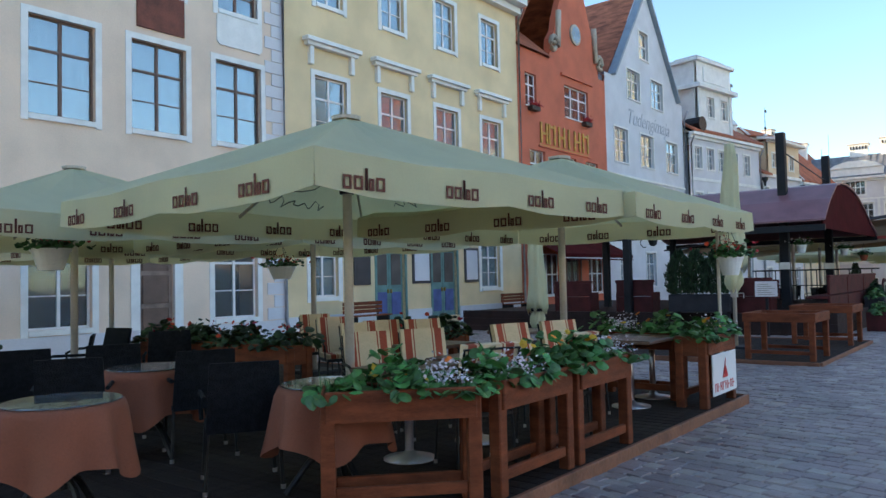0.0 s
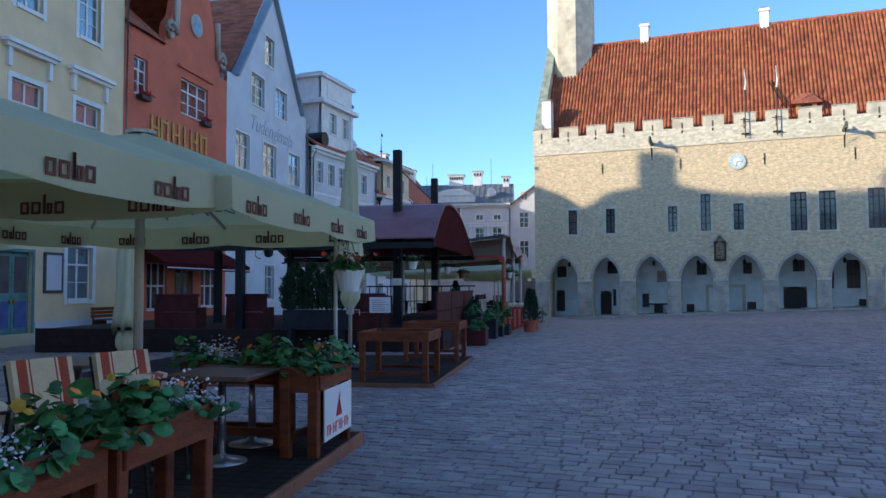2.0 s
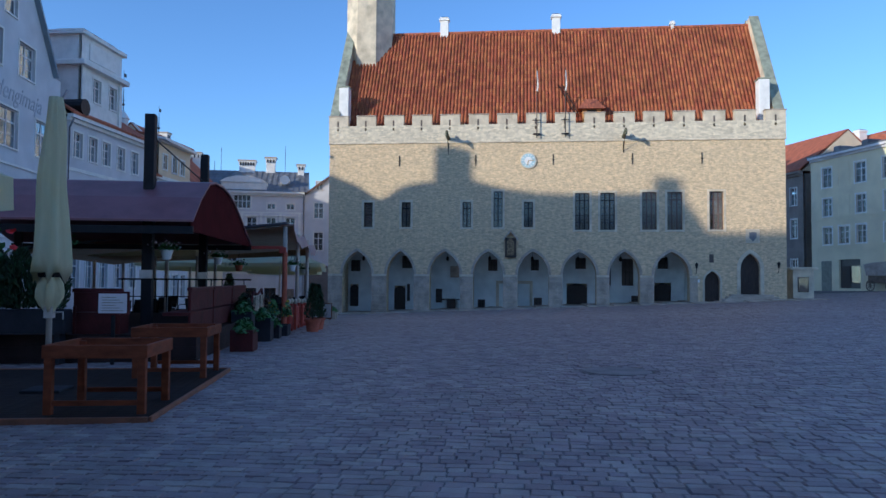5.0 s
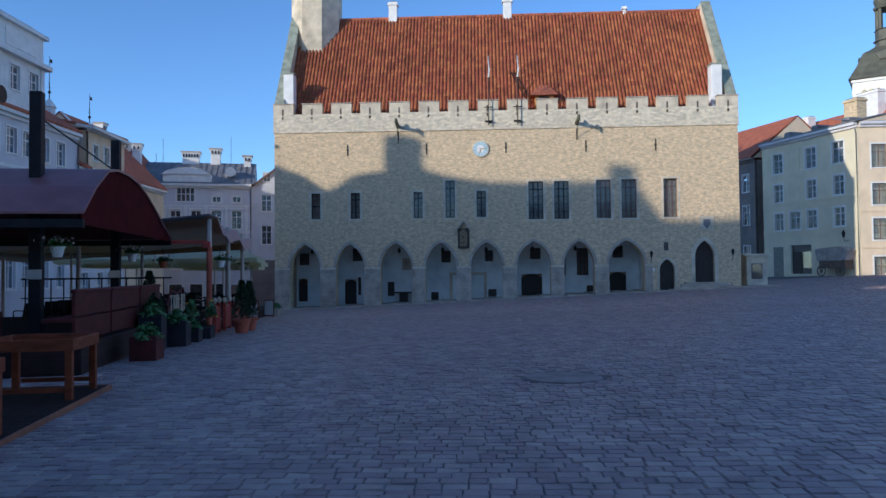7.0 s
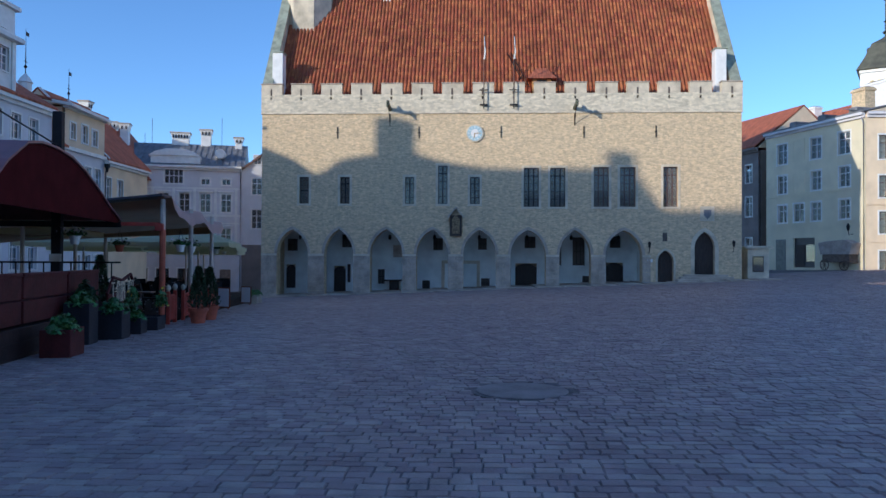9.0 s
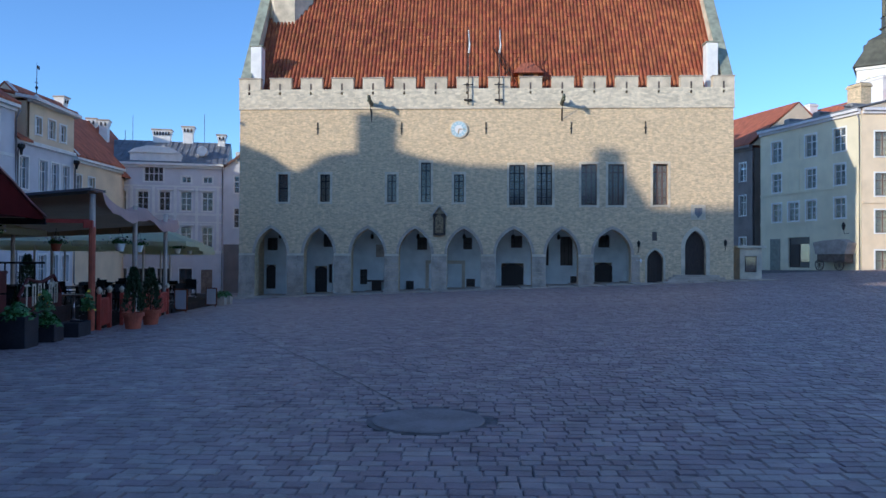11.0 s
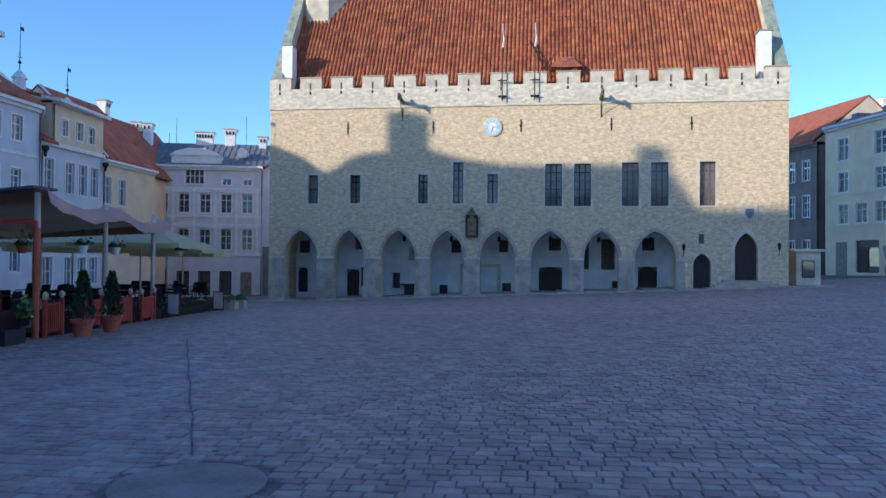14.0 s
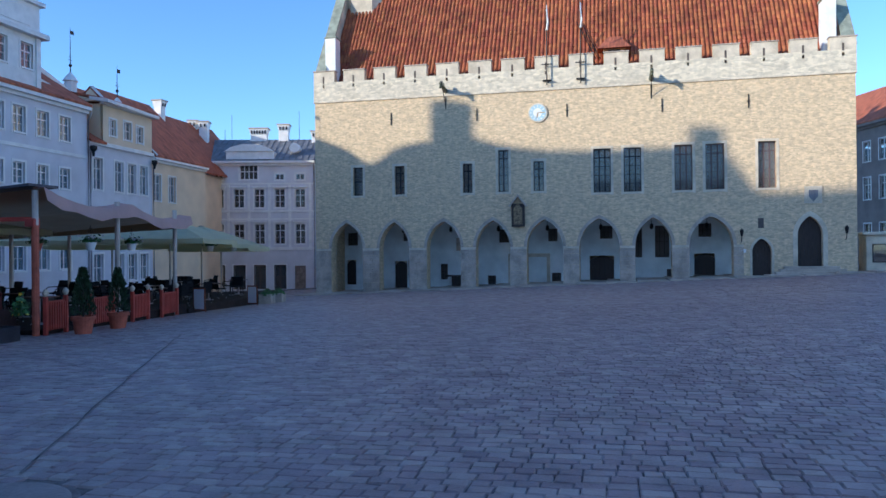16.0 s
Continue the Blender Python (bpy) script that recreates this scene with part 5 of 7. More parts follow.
    for k in range(4):
        R = Matrix.Rotation(math.pi / 2 * k, 4, "Z")
        for x in (-3.5, -2.55, -1.6, 1.6, 2.55, 3.5):
            part("belfry_arch", Geo().box(x - 0.33, x + 0.33, -5.04, -5.0, 29.9, 32.2).lathe(x, -5.02, [(0.33, 32.15), (0.25, 32.4), (0.05, 32.55)], 10), GREENWALL, t, at=R)
        for x in (-4.6, -0.6, 0.6, 4.6):
            part("pilaster", Geo().box(x - 0.18, x + 0.18, -5.1, -5.0, 26, 33.4), WHITE, t, at=R)
        part("band", Geo().box(-5.05, 5.05, -5.12, -5.0, 29.0, 29.3), WHITE, t, at=R)
        part("roof_gablet", Geo().slab([(-1.3, 37.0), (1.3, 37.0), (1.7, 37.9), (0, 38.7), (-1.7, 37.9)], -4.4, -2.0), green, t, at=R)
    part("cornice", Geo().box(-5.25, 5.25, -5.25, 5.25, 33.6, 34.1, 0.15), WHITE, t)
    q = 1.414
    part("roof", Geo().lathe(0, 0, [(5.6 * q, 34.1), (5.4 * q, 34.5), (4.5 * q, 36.2), (3.6 * q, 38.4), (2.3 * q, 39.3), (2.0 * q, 39.6)], 4), green, t, at=Matrix.Rotation(math.pi / 4, 4, "Z"))
    part("drum", Geo().lathe(0, 0, [(2.1, 39.2), (2.0, 40.6), (2.3, 40.7), (2.3, 40.9), (2.0, 41.0), (2.0, 42.4), (2.2, 42.5), (2.0, 42.6)], 8), green, t)
    for k in range(8):
        a = math.pi / 4 * k
        part("lantern_post", Geo().tube([(1.65 * math.cos(a), 1.65 * math.sin(a), 42.5), (1.65 * math.cos(a), 1.65 * math.sin(a), 46.0)], 0.3, 6), green, t)
    part("spire", Geo().lathe(0, 0, [(2.1, 45.9), (2.25, 46.3), (1.9, 46.5), (2.15, 47.3), (1.95, 48.4), (1.2, 49.8), (0.8, 50.6), (0.85, 52.4), (1.1, 52.6), (0.5, 54), (0.1, 62)], 8), green, t)
    # small white kiosk at the hall's corner
    k = thing("kiosk", Matrix.Translation((37.6, 1.0, 1.5)), "small white stone kiosk with a hipped roof", "kiosk")
    part("wall", Geo().box(0, 1.6, 0, 1.6, -0.3, 2.5, 0.02), LIME_PALE, k)
    part("roof", Geo().box(-0.25, 1.85, -0.25, 1.85, 2.5, 2.68, 0.03), LIME_PALE, k)
    w = part("window", Geo().box(0.35, 1.2, -0.03, 0.01, 0.7, 1.9), DARKWOOD, k)
    part("pane", Geo().box(0.42, 1.13, -0.04, -0.03, 0.77, 1.83), GLASS, w)
    # covered market wagon
    w = thing("market_wagon", Matrix.Translation((51.0, 14.6, ground_z(51, 14.6))) @ Matrix.Rotation(radians(-70), 4, "Z"), "old wooden wagon with a grey canvas cover", "wagon")
    wood = surf("grey_wagon_wood", (0.164, 0.121, 0.0945), 0.8, 0.25, 4, 0.4, 30)
    part("wagon_bed", Geo().box(-1.6, 1.6, -0.7, 0.7, 0.75, 1.5, 0.03), wood, w)
    prof = [(-1.7, 1.5), (1.7, 1.5), (2.0, 2.5), (1.0, 2.85), (-1.0, 2.75), (-2.0, 2.6)]
    part("canvas_cover", Geo().slab(prof, -0.8, 0.8), surf("grey_canvas", (0.416, 0.352, 0.315), 0.9, 0.15, 2, 0.3, 20), w)
    for x in (-1.15, 1.15):
        for y in (-0.85, 0.85):
            wh = part("wheel", Geo().tube([(0.5 * math.cos(a * math.pi / 10), 0, 0.5 * math.sin(a * math.pi / 10)) for a in range(21)], 0.05, 6), wood, w, at=Matrix.Translation((x, y, 0.52)))
            for a in range(5):
                part("spoke", Geo().beam((0.48 * math.cos(a * math.pi / 5), 0, 0.48 * math.sin(a * math.pi / 5)), (-0.48 * math.cos(a * math.pi / 5), 0, -0.48 * math.sin(a * math.pi / 5)), 0.04, 0.05), wood, wh)


build_right()


# ---- plain houses that close the square behind the walk ----
def build_behind():
    for (x, y, r, w, hgt, mat) in ((36, -88, 180, 40, 14, PALE_YELLOW), (75, -60, 105, 50, 14, LILAC), (62, -10, 72, 0, 14, LILAC)):
        if not w:
            continue
        h = thing("house", Matrix.Translation((x, y, 0)) @ Matrix.Rotation(radians(r), 4, "Z"), "plain rendered house closing the square", "house")
        ws = []
        for k in range(int(w / 3.2)):
            a = -w / 2 + 1.2 + k * 3.2
            ws += [(a, a + 1.2, 6, 8, 2, 3), (a, a + 1.2, 10, 11.8, 2, 3), (a, a + 1.2, 2.3, 4.3, 2, 3)]
        part("wall", wall_front(-w / 2, w / 2, 0, hgt, [q[:4] for q in ws], 0.2), mat, h)
        part("shell", shell(-w / 2, w / 2, 0, hgt, 10), mat, h)
        for q in ws:
            window(h, *q, surround=0.12)
        roof_gable_along(h, -w / 2, w / 2, hgt, hgt + 2.5, 10, SLATE)


build_behind()


def build_shade_screen():
    # unseen screen added behind the row; its top edge shapes the hall's shadow
    prof = [(24, 18.2), (0, 19.2), (-18, 20), (-29.1, 23.4), (-31.2, 23.3), (-33.0, 22.6), (-34.2, 23.5), (-35.5, 25.0), (-37.0, 25.9), (-37.7, 26.1), (-37.72, 29.1), (-39.4, 29.4), (-39.42, 27.0), (-41.2, 27.1),
            (-43.6, 27.6), (-46.5, 28.6), (-52.6, 31.1), (-52.9, 31.2), (-52.92, 32.5), (-53.8, 32.7), (-53.82, 31.3), (-55.6, 29.1), (-59, 30.5), (-62, 31.8), (-75, 32)]
    h = thing("rear_house", Matrix.Identity(4), "unseen screen added behind the row to shade the hall and square", "house")
    part("wall", Geo().box(-48, -36, -75, 24, 0, 17), PALE_YELLOW, h)
    # thin wall cut to the wanted shadow outline, not to real gables
    n = len(prof)
    g = Geo()
    for (a, b), (c, d) in zip(prof, prof[1:]):
        g.hexa([(-35.2, a, 0), (-34, a, 0), (-34, c, 0), (-35.2, c, 0), (-35.2, a, b), (-34, a, b), (-34, c, d), (-35.2, c, d)])
    part("gable", g, PALE_YELLOW, h)


build_shade_screen()


# ---- cobbles ----
def build_setts():
    rnd = np.random.RandomState(5)
    V, F = [], []
    n = 0
    y = -71.0
    row = 0
    singles = []
    lo = ((0, 1, 5, 4), (1, 2, 6, 5), (2, 3, 7, 6), (3, 0, 4, 7), (4, 5, 6, 7))
    while y < 12:
        d = 0.135 + rnd.rand() * 0.03
        far = 2.0 if y > -26 else 1.0
        d *= far
        x = -9.2 + rnd.rand() * 0.2
        xe = min(36.0 + max(0.0, y + 48) * 0.8, 64.0)
        while x < xe:
            w = (0.14 + rnd.rand() * 0.10) * far
            yy = y + 0.12 * math.sin(x * 0.45 + row * 0.02) + 0.03 * x
            xc, yc = x + w / 2, yy + d / 2
            if (xc - 17.68) ** 2 + (yc + 47.84) ** 2 > 0.64 ** 2 and not (-0.6 < xc < 37.4 and yc > -1.0):
                z = ground_z(xc, yc)
                j = rnd.uniform(-0.006, 0.006, 8)
                hgt = 0.010 + rnd.rand() * 0.009
                gx, gy, c = 0.003, 0.003, 0.010
                q = [(x + gx + j[0], yy + gy + j[1], z), (x + w - gx + j[2], yy + gy + j[3], z), (x + w - gx + j[4], yy + d - gy + j[5], z), (x + gx + j[6], yy + d - gy + j[7], z),
                     (x + gx + c, yy + gy + c, z + hgt), (x + w - gx - c, yy + gy + c, z + hgt + j[0]), (x + w - gx - c, yy + d - gy - c, z + hgt + j[1]), (x + gx + c, yy + d - gy - c, z + hgt)]
                if -56.2 < yy < -55.2 and 15.0 < x < 24.5 and len(singles) < 300:
                    singles.append(q)
                else:
                    V += q
                    F += [(n + a, n + b, n + e, n + f) for a, b, e, f in lo]
                    n += 8
            x += w
        y += d
        row += 1
    g = Geo()
    g.v, g.f = V, F
    me = g.mesh("setts", SETT)
    root = tagged(new("cobbles", me), "worn grey granite setts of the market square", "cobbles", kind="stuff")
    lim = bpy.data.objects["ground"]
    for q in singles:
        part("sett", Geo().add(q, lo), SETT_ONE, lim)
    # narrow dark seam across the paving
    sm = Geo()
    for k in range(14):
        f0, f1 = k / 14, (k + 1) / 14
        (xa, ya), (xb, yb) = [(11.8 + 5.55 * f + 0.02 * math.sin(f * 31), -36.2 - 10.9 * f) for f in (f0, f1)]
        za, zb = ground_z(xa, ya) + 0.026, ground_z(xb, yb) + 0.026
        sm.add([(xa - 0.012, ya, za), (xa + 0.012, ya, za), (xb + 0.012, yb, zb), (xb - 0.012, yb, zb)], [(0, 3, 2, 1)])
    tagged(part("paving_seam", sm, JOINT), "narrow dark mortar seam in the cobbled paving", "paving seam", kind="structure")
    # round stone disc in the paving, with its ring
    z = ground_z(17.68, -47.84)
    disc = thing("paving_disc", Matrix.Translation((17.68, -47.84, z)), "round smooth stone disc set in the cobbles", "stone disc")
    part("disc", Geo().lathe(0, 0, [(0.575, -0.05), (0.575, 0.02), (0.55, 0.026)], 40), surf("dark_disc_stone", (0.252, 0.204, 0.189), 0.7, 0.2, 2, 0.3, 30), disc)
    part("ring", Geo().lathe(0, 0, [(0.64, -0.05), (0.635, 0.008)], 40), JOINT, disc)



# ---- pavement cafes ----
def cloth(name, c, through_light=0.4):
    m = surf(name, c, 0.85, 0.07, 1.5, 0.1, 60)
    nt = m.node_tree
    b = nt.nodes["Principled BSDF"]
    tr = nt.nodes.new("ShaderNodeBsdfTranslucent")
    tr.inputs[0].default_value = (*c, 1)
    mx = nt.nodes.new("ShaderNodeMixShader")
    mx.inputs[0].default_value = through_light
    nt.links.new(b.outputs[0], mx.inputs[1])
    nt.links.new(tr.outputs[0], mx.inputs[2])
    nt.links.new(mx.outputs[0], nt.nodes["Material Output"].inputs[0])
    return m


WOOD = surf("brown_stained_wood", (0.21, 0.052, 0.02), 0.6, 0.22, 3, 0.25, 30, stretch=(1, 1, 4), spec=0.2)
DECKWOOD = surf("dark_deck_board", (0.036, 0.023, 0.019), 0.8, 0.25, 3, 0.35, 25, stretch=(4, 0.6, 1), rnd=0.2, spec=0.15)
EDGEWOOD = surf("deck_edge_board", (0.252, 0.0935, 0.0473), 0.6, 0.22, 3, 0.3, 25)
CREAM = cloth("cream_canvas", (0.85, 0.80, 0.57), 0.58)
CREAM_OLD = cloth("beige_canvas", (0.504, 0.341, 0.2), 0.2)
PINKISH = cloth("faded_pink_canvas", (0.655, 0.418, 0.357), 0.3)
PRINT = surf("brown_print", (0.151, 0.0385, 0.021), 0.8, 0.1)
PRINT_PALE = surf("pale_print", (0.2, 0.19, 0.14), 0.8, 0.1)
POLE = surf("pale_pole_paint", (0.567, 0.473, 0.399), 0.45, 0.1)
STEEL = surf("brushed_steel", (0.567, 0.506, 0.504), 0.3, 0.1, 3, 0.05, 60, metal=0.9)
RATTAN = surf("black_rattan", (0.0101, 0.0099, 0.0126), 0.7, 0.3, 25, 0.7, 90, spec=0.2)
TABLECLOTH = surf("salmon_tablecloth", (0.25, 0.072, 0.036), 0.85, 0.1, 2, 0.2, 70)
CUSHION = surf("cream_cushion", (0.756, 0.572, 0.378), 0.9, 0.08, 3, 0.2, 60)
STRIPE = surf("rust_stripe_cloth", (0.416, 0.077, 0.042), 0.9, 0.1, 3, 0.2, 60)
TABLETOP = surf("dark_table_top", (0.126, 0.055, 0.0368), 0.35, 0.2, 4, 0.15, 30, stretch=(4, 1, 1))
LEAF = surf("nasturtium_leaf", (0.062, 0.175, 0.042), 0.5, 0.25, 6, 0.2, 40, isl=0.45)
# evergreens, and rear trough leaves with shade put into their colour
LEAF_DARK = surf("evergreen_and_shaded_leaf", (0.0277, 0.055, 0.0189), 0.6, 0.25, 6, 0.2, 40, isl=0.45)
FERN = surf("fern_leaf", (0.0756, 0.176, 0.0473), 0.55, 0.25, 6, 0.2, 40, isl=0.4)
ORANGE = surf("orange_petal", (0.85, 0.176, 0.021), 0.6, 0.1, isl=0.2)
REDPETAL = surf("red_petal", (0.567, 0.0165, 0.021), 0.6, 0.1, isl=0.3)
YELLOWPETAL = surf("yellow_petal", (0.85, 0.55, 0.0525), 0.6, 0.1, isl=0.2)
WHITEPETAL = surf("white_petal", (0.781, 0.66, 0.714), 0.6, 0.1, isl=0.2)
TERRA = surf("terracotta_pot", (0.454, 0.11, 0.0578), 0.75, 0.2, 4, 0.2, 30)
REDPAINT = surf("red_fence_paint", (0.454, 0.0605, 0.0368), 0.6, 0.15, 3, 0.2, 30)
MAROONWOOD = surf("maroon_boards", (0.0832, 0.0143, 0.0137), 0.65, 0.2, 3, 0.25, 25, spec=0.25)
MAROONTOP = surf("mauve_sheet_roof", (0.277, 0.11, 0.116), 0.45, 0.12, 2, 0.1, 30)
BLACKPOST = surf("black_post_paint", (0.0176, 0.0154, 0.0179), 0.6, 0.2, 3, 0.2, 30, spec=0.25)
NAVYBOX = surf("charcoal_box_paint", (0.0277, 0.0253, 0.0315), 0.65, 0.2, 3, 0.2, 30, spec=0.25)
SOIL = surf("potting_soil", (0.0378, 0.0242, 0.0168), 0.95, 0.3, 8, 0.6, 40)
SHEET = surf("menu_sheet", (0.781, 0.693, 0.693), 0.5, 0.05)
SIGNWHITE = surf("sign_white", (0.85, 0.792, 0.777), 0.4, 0.03)
SIGNRED = surf("sign_red", (0.63, 0.033, 0.0315), 0.5, 0.05)
BLUEROOF = surf("blue_grey_tarp", (0.063, 0.0605, 0.0788), 0.55, 0.15)

TURN = Matrix.Rotation(radians(11.5), 4, "Z")
C1 = Matrix.Translation((12.8, -56.9, 1.46)) @ TURN
C2 = Matrix.Translation((11.8, -52.6, 1.40)) @ TURN


def leaves(n, place, size, seed, flat=0.5, sides=6):
    """n small rounded leaves; place(rnd) gives a point and the way the leaf faces."""
    rnd = random.Random(seed)
    g = Geo()
    for _ in range(n):
        p, d = place(rnd)
        d = (Vector(d) * flat + Vector((rnd.uniform(-1, 1), rnd.uniform(-1, 1), rnd.uniform(-0.2, 1)))).normalized()
        s = d.cross(Vector((rnd.uniform(-1, 1), rnd.uniform(-1, 1), 0.3))).normalized()
        t = d.cross(s)
        r = size * rnd.uniform(0.6, 1.25)
        p = Vector(p)
        ring = [p + (s * math.cos(2 * math.pi * k / sides) + t * math.sin(2 * math.pi * k / sides)) * r * (1 if k % 2 else 0.94) - d * r * 0.2 for k in range(sides)]
        o = len(g.v)
        g.v += [tuple(p)] + [tuple(q) for q in ring]
        g.f += [(o, o + 1 + k, o + 1 + (k + 1) % sides) for k in range(sides)]
    return g


def needles(n, place, length, width, seed):
    """n narrow blades."""
    rnd = random.Random(seed)
    g = Geo()
    for _ in range(n):
        p, d = place(rnd)
        p = Vector(p)
        d = (Vector(d) + Vector((rnd.uniform(-0.5, 0.5), rnd.uniform(-0.5, 0.5), rnd.uniform(-0.3, 0.5)))).normalized()
        s = d.cross(Vector((rnd.uniform(-1, 1), rnd.uniform(-1, 1), rnd.uniform(-1, 1)))).normalized() * width * 0.5
        L = length * rnd.uniform(0.6, 1.3)
        o = len(g.v)
        g.v += [tuple(p - s * 0.5), tuple(p + s * 0.5), tuple(p + d * L * 0.6 + s), tuple(p + d * L), tuple(p + d * L * 0.6 - s)]
        g.f.append((o, o + 1, o + 2, o + 3, o + 4))
    return g


def board(g, x0, x1, y0, y1, z0, z1):
    return g.box(x0, x1, y0, y1, z0, z1, 0.008)


def deck(m, x0, x1, y0, y1, h, label):
    d = thing("deck", m, label, "deck")
    n = int((y1 - y0) / 0.145)
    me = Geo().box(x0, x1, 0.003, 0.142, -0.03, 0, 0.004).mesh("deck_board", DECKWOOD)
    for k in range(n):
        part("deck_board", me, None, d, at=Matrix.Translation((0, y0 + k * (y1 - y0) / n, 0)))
    part("edge_board", Geo().box(x1, x1 + 0.04, y0, y1 + 0.04, -h, 0.015, 0.006), EDGEWOOD, d, "red-brown edge board")
    part("edge_board", Geo().box(x0, x1, y1, y1 + 0.04, -h, 0.015, 0.006), EDGEWOOD, d)
    part("edge_board", Geo().box(x0, x1, y0 - 0.04, y0, -h, 0.015, 0.006), EDGEWOOD, d)
    part("joists", Geo().box(x0 + 0.02, x1 - 0.02, y0 + 0.02, y1 - 0.02, -h + 0.02, -0.035), JOINT, d)
    return d


def planter(m, length, label, seed, plants="nasturtium", sign=False, height=0.76, deep=0.34):
    """A stained wooden stand with a trough on top. Length along local y, front at +x."""
    p = thing("planter_stand", m, label, "planter")
    t = 0.09
    for x in (-deep, -t):
        for y in (0, length - t):
            part("leg", Geo().box(x, x + t, y, y + t, 0, height - 0.02, 0.008), WOOD, p)
    for y in (0.0, length - 0.035):
        part("side_board", Geo().box(-deep + 0.01, -0.01, y + 0.01, y + 0.03, height - 0.21, height, 0.006), WOOD, p)
    part("front_board", Geo().box(-0.012, 0.02, 0.03, length - 0.03, height - 0.19, height, 0.008), WOOD, p)
    part("back_board", Geo().box(-deep - 0.02, -deep + 0.012, 0.03, length - 0.03, height - 0.19, height, 0.008), WOOD, p)
    part("trough_floor", Geo().box(-deep + 0.01, -0.012, 0.03, length - 0.03, height - 0.19, height - 0.17), WOOD, p)
    for x in (-deep + 0.02, -0.06):
        part("stretcher", Geo().box(x, x + 0.04, t, length - t, 0.1, 0.17, 0.006), WOOD, p)
    if sign:
        s = part("sign_board", Geo().box(0.022, 0.032, 0.1, length - 0.08, 0.12, 0.56), SIGNWHITE, p, "white sign board with a red emblem")
        c = (length + 0.02) / 2
        em = Geo()
        for k in range(3):
            em.slab([(c - 0.085 + 0.02 * k, 0.30), (c - 0.055 + 0.02 * k, 0.36 + 0.035 * k), (c - 0.01, 0.44), (c + 0.01, 0.42), (c - 0.01, 0.34)], 0.0, 0.002)
            em.slab([(c + 0.085 - 0.02 * k, 0.30), (c + 0.01, 0.34), (c - 0.01, 0.42), (c + 0.01, 0.44), (c + 0.055 - 0.02 * k, 0.36 + 0.035 * k)], 0.0, 0.002)
        em.slab([(c - 0.08, 0.29), (c + 0.08, 0.29), (c + 0.06, 0.33), (c, 0.36), (c - 0.06, 0.33)], 0.0, 0.002)
        em.slab([(c - 0.012, 0.42), (c + 0.012, 0.42), (c + 0.03, 0.5), (c, 0.47)], 0, 0.002)
        em.v = [(0.035 + y, x, z) for x, y, z in em.v]
        part("emblem", em, SIGNRED, s)
        for k in range(8):
            yk = 0.16 + k * (length - 0.3) / 8
            b = Geo()
            b.box(0.032, 0.035, yk, yk + 0.014, 0.16, 0.25)
            if k % 2 == 0:
                b.box(0.032, 0.035, yk + 0.045, yk + 0.059, 0.16, 0.25)
            b.box(0.032, 0.035, yk, yk + 0.05, 0.2 if k % 3 else 0.236, 0.214 if k % 3 else 0.25)
            part("letter_bar", b, SIGNRED, s)
    part("soil", Geo().box(-deep + 0.014, -0.014, 0.04, length - 0.04, height - 0.17, height - 0.03), SOIL, p)
    if plants:
        front = seed < 20
        pl = thing("trough_plants", m, "leafy nasturtiums with orange and white flowers in a trough" if front else "leafy plants with red flowers in a trough, leaves coloured as if in shade", "plants")

        def spot(r):
            y = r.uniform(-0.08, length + 0.08)
            a = r.uniform(0, math.pi)
            rr = r.uniform(0.1, 0.27)
            bump = 0.6 + 0.5 * math.sin(seed + y * 7)
            return (-deep / 2 + math.cos(a) * rr * 1.1, y, height - 0.04 + math.sin(a) * rr * bump), (math.cos(a) * 0.6, 0, 1)
        # rear troughs: umbrella shade is put into the leaf colour
        part("leaves", leaves(int(330 * length), spot, 0.047, seed, 0.8, 9), LEAF if front else LEAF_DARK, pl)
        part("stems", needles(int(90 * length), lambda r: ((-deep / 2 + r.uniform(-0.1, 0.1), r.uniform(0, length), height - 0.05), (r.uniform(-0.5, 0.5), r.uniform(-0.4, 0.4), 1)), 0.16, 0.008, seed), FERN, pl)
        for mat, n, sz in ((ORANGE, 6, 0.036), (YELLOWPETAL, 4, 0.036), (WHITEPETAL, 280, 0.012)) if front else ((REDPETAL, 16, 0.035),):
            if mat is WHITEPETAL:
                y0 = length * (0.75 if seed % 2 else 0.3)
                f = leaves(n, lambda r: ((-deep / 2 + r.gauss(0.05, 0.09), y0 + r.gauss(0, 0.1), height + 0.02 + abs(r.gauss(0.02, 0.07))), (0, 0, 1)), sz, seed + 3, sides=5)
            else:
                f = leaves(n, lambda r: ((-deep / 2 + r.uniform(-0.15, 0.2), r.uniform(0, length), height + r.uniform(0.05, 0.24)), (0.5, 0, 0.6)), sz, seed + 5, sides=5)
            tagged(part("blossom", f, mat, pl), "", "", kind="stuff")
    return p


PRINT_PARTS = {}


def print_word(scale):
    """A brand word on the valance, drawn as plain blocks of its size."""
    if scale not in PRINT_PARTS:
        s = scale
        g = Geo()

        t = 0.032
        for x0, x1, z1 in ((0.0, 0.13, 0.17), (0.17, 0.31, 0.17), (0.35, 0.39, 0.27), (0.41, 0.49, 0.15), (0.53, 0.67, 0.17)):
            for u0, u1, w0, w1 in ((x0, x0 + t, 0, z1), (x1 - t, x1, 0, z1), (x0 + t, x1 - t, 0, t), (x0 + t, x1 - t, z1 - t, z1)):
                if u1 - u0 > 0.01:
                    g.box(u0 * s, u1 * s, -0.002, 0.002, w0 * s, w1 * s)
        PRINT_PARTS[scale] = g.mesh("printed_mark", PRINT)
    return PRINT_PARTS[scale]


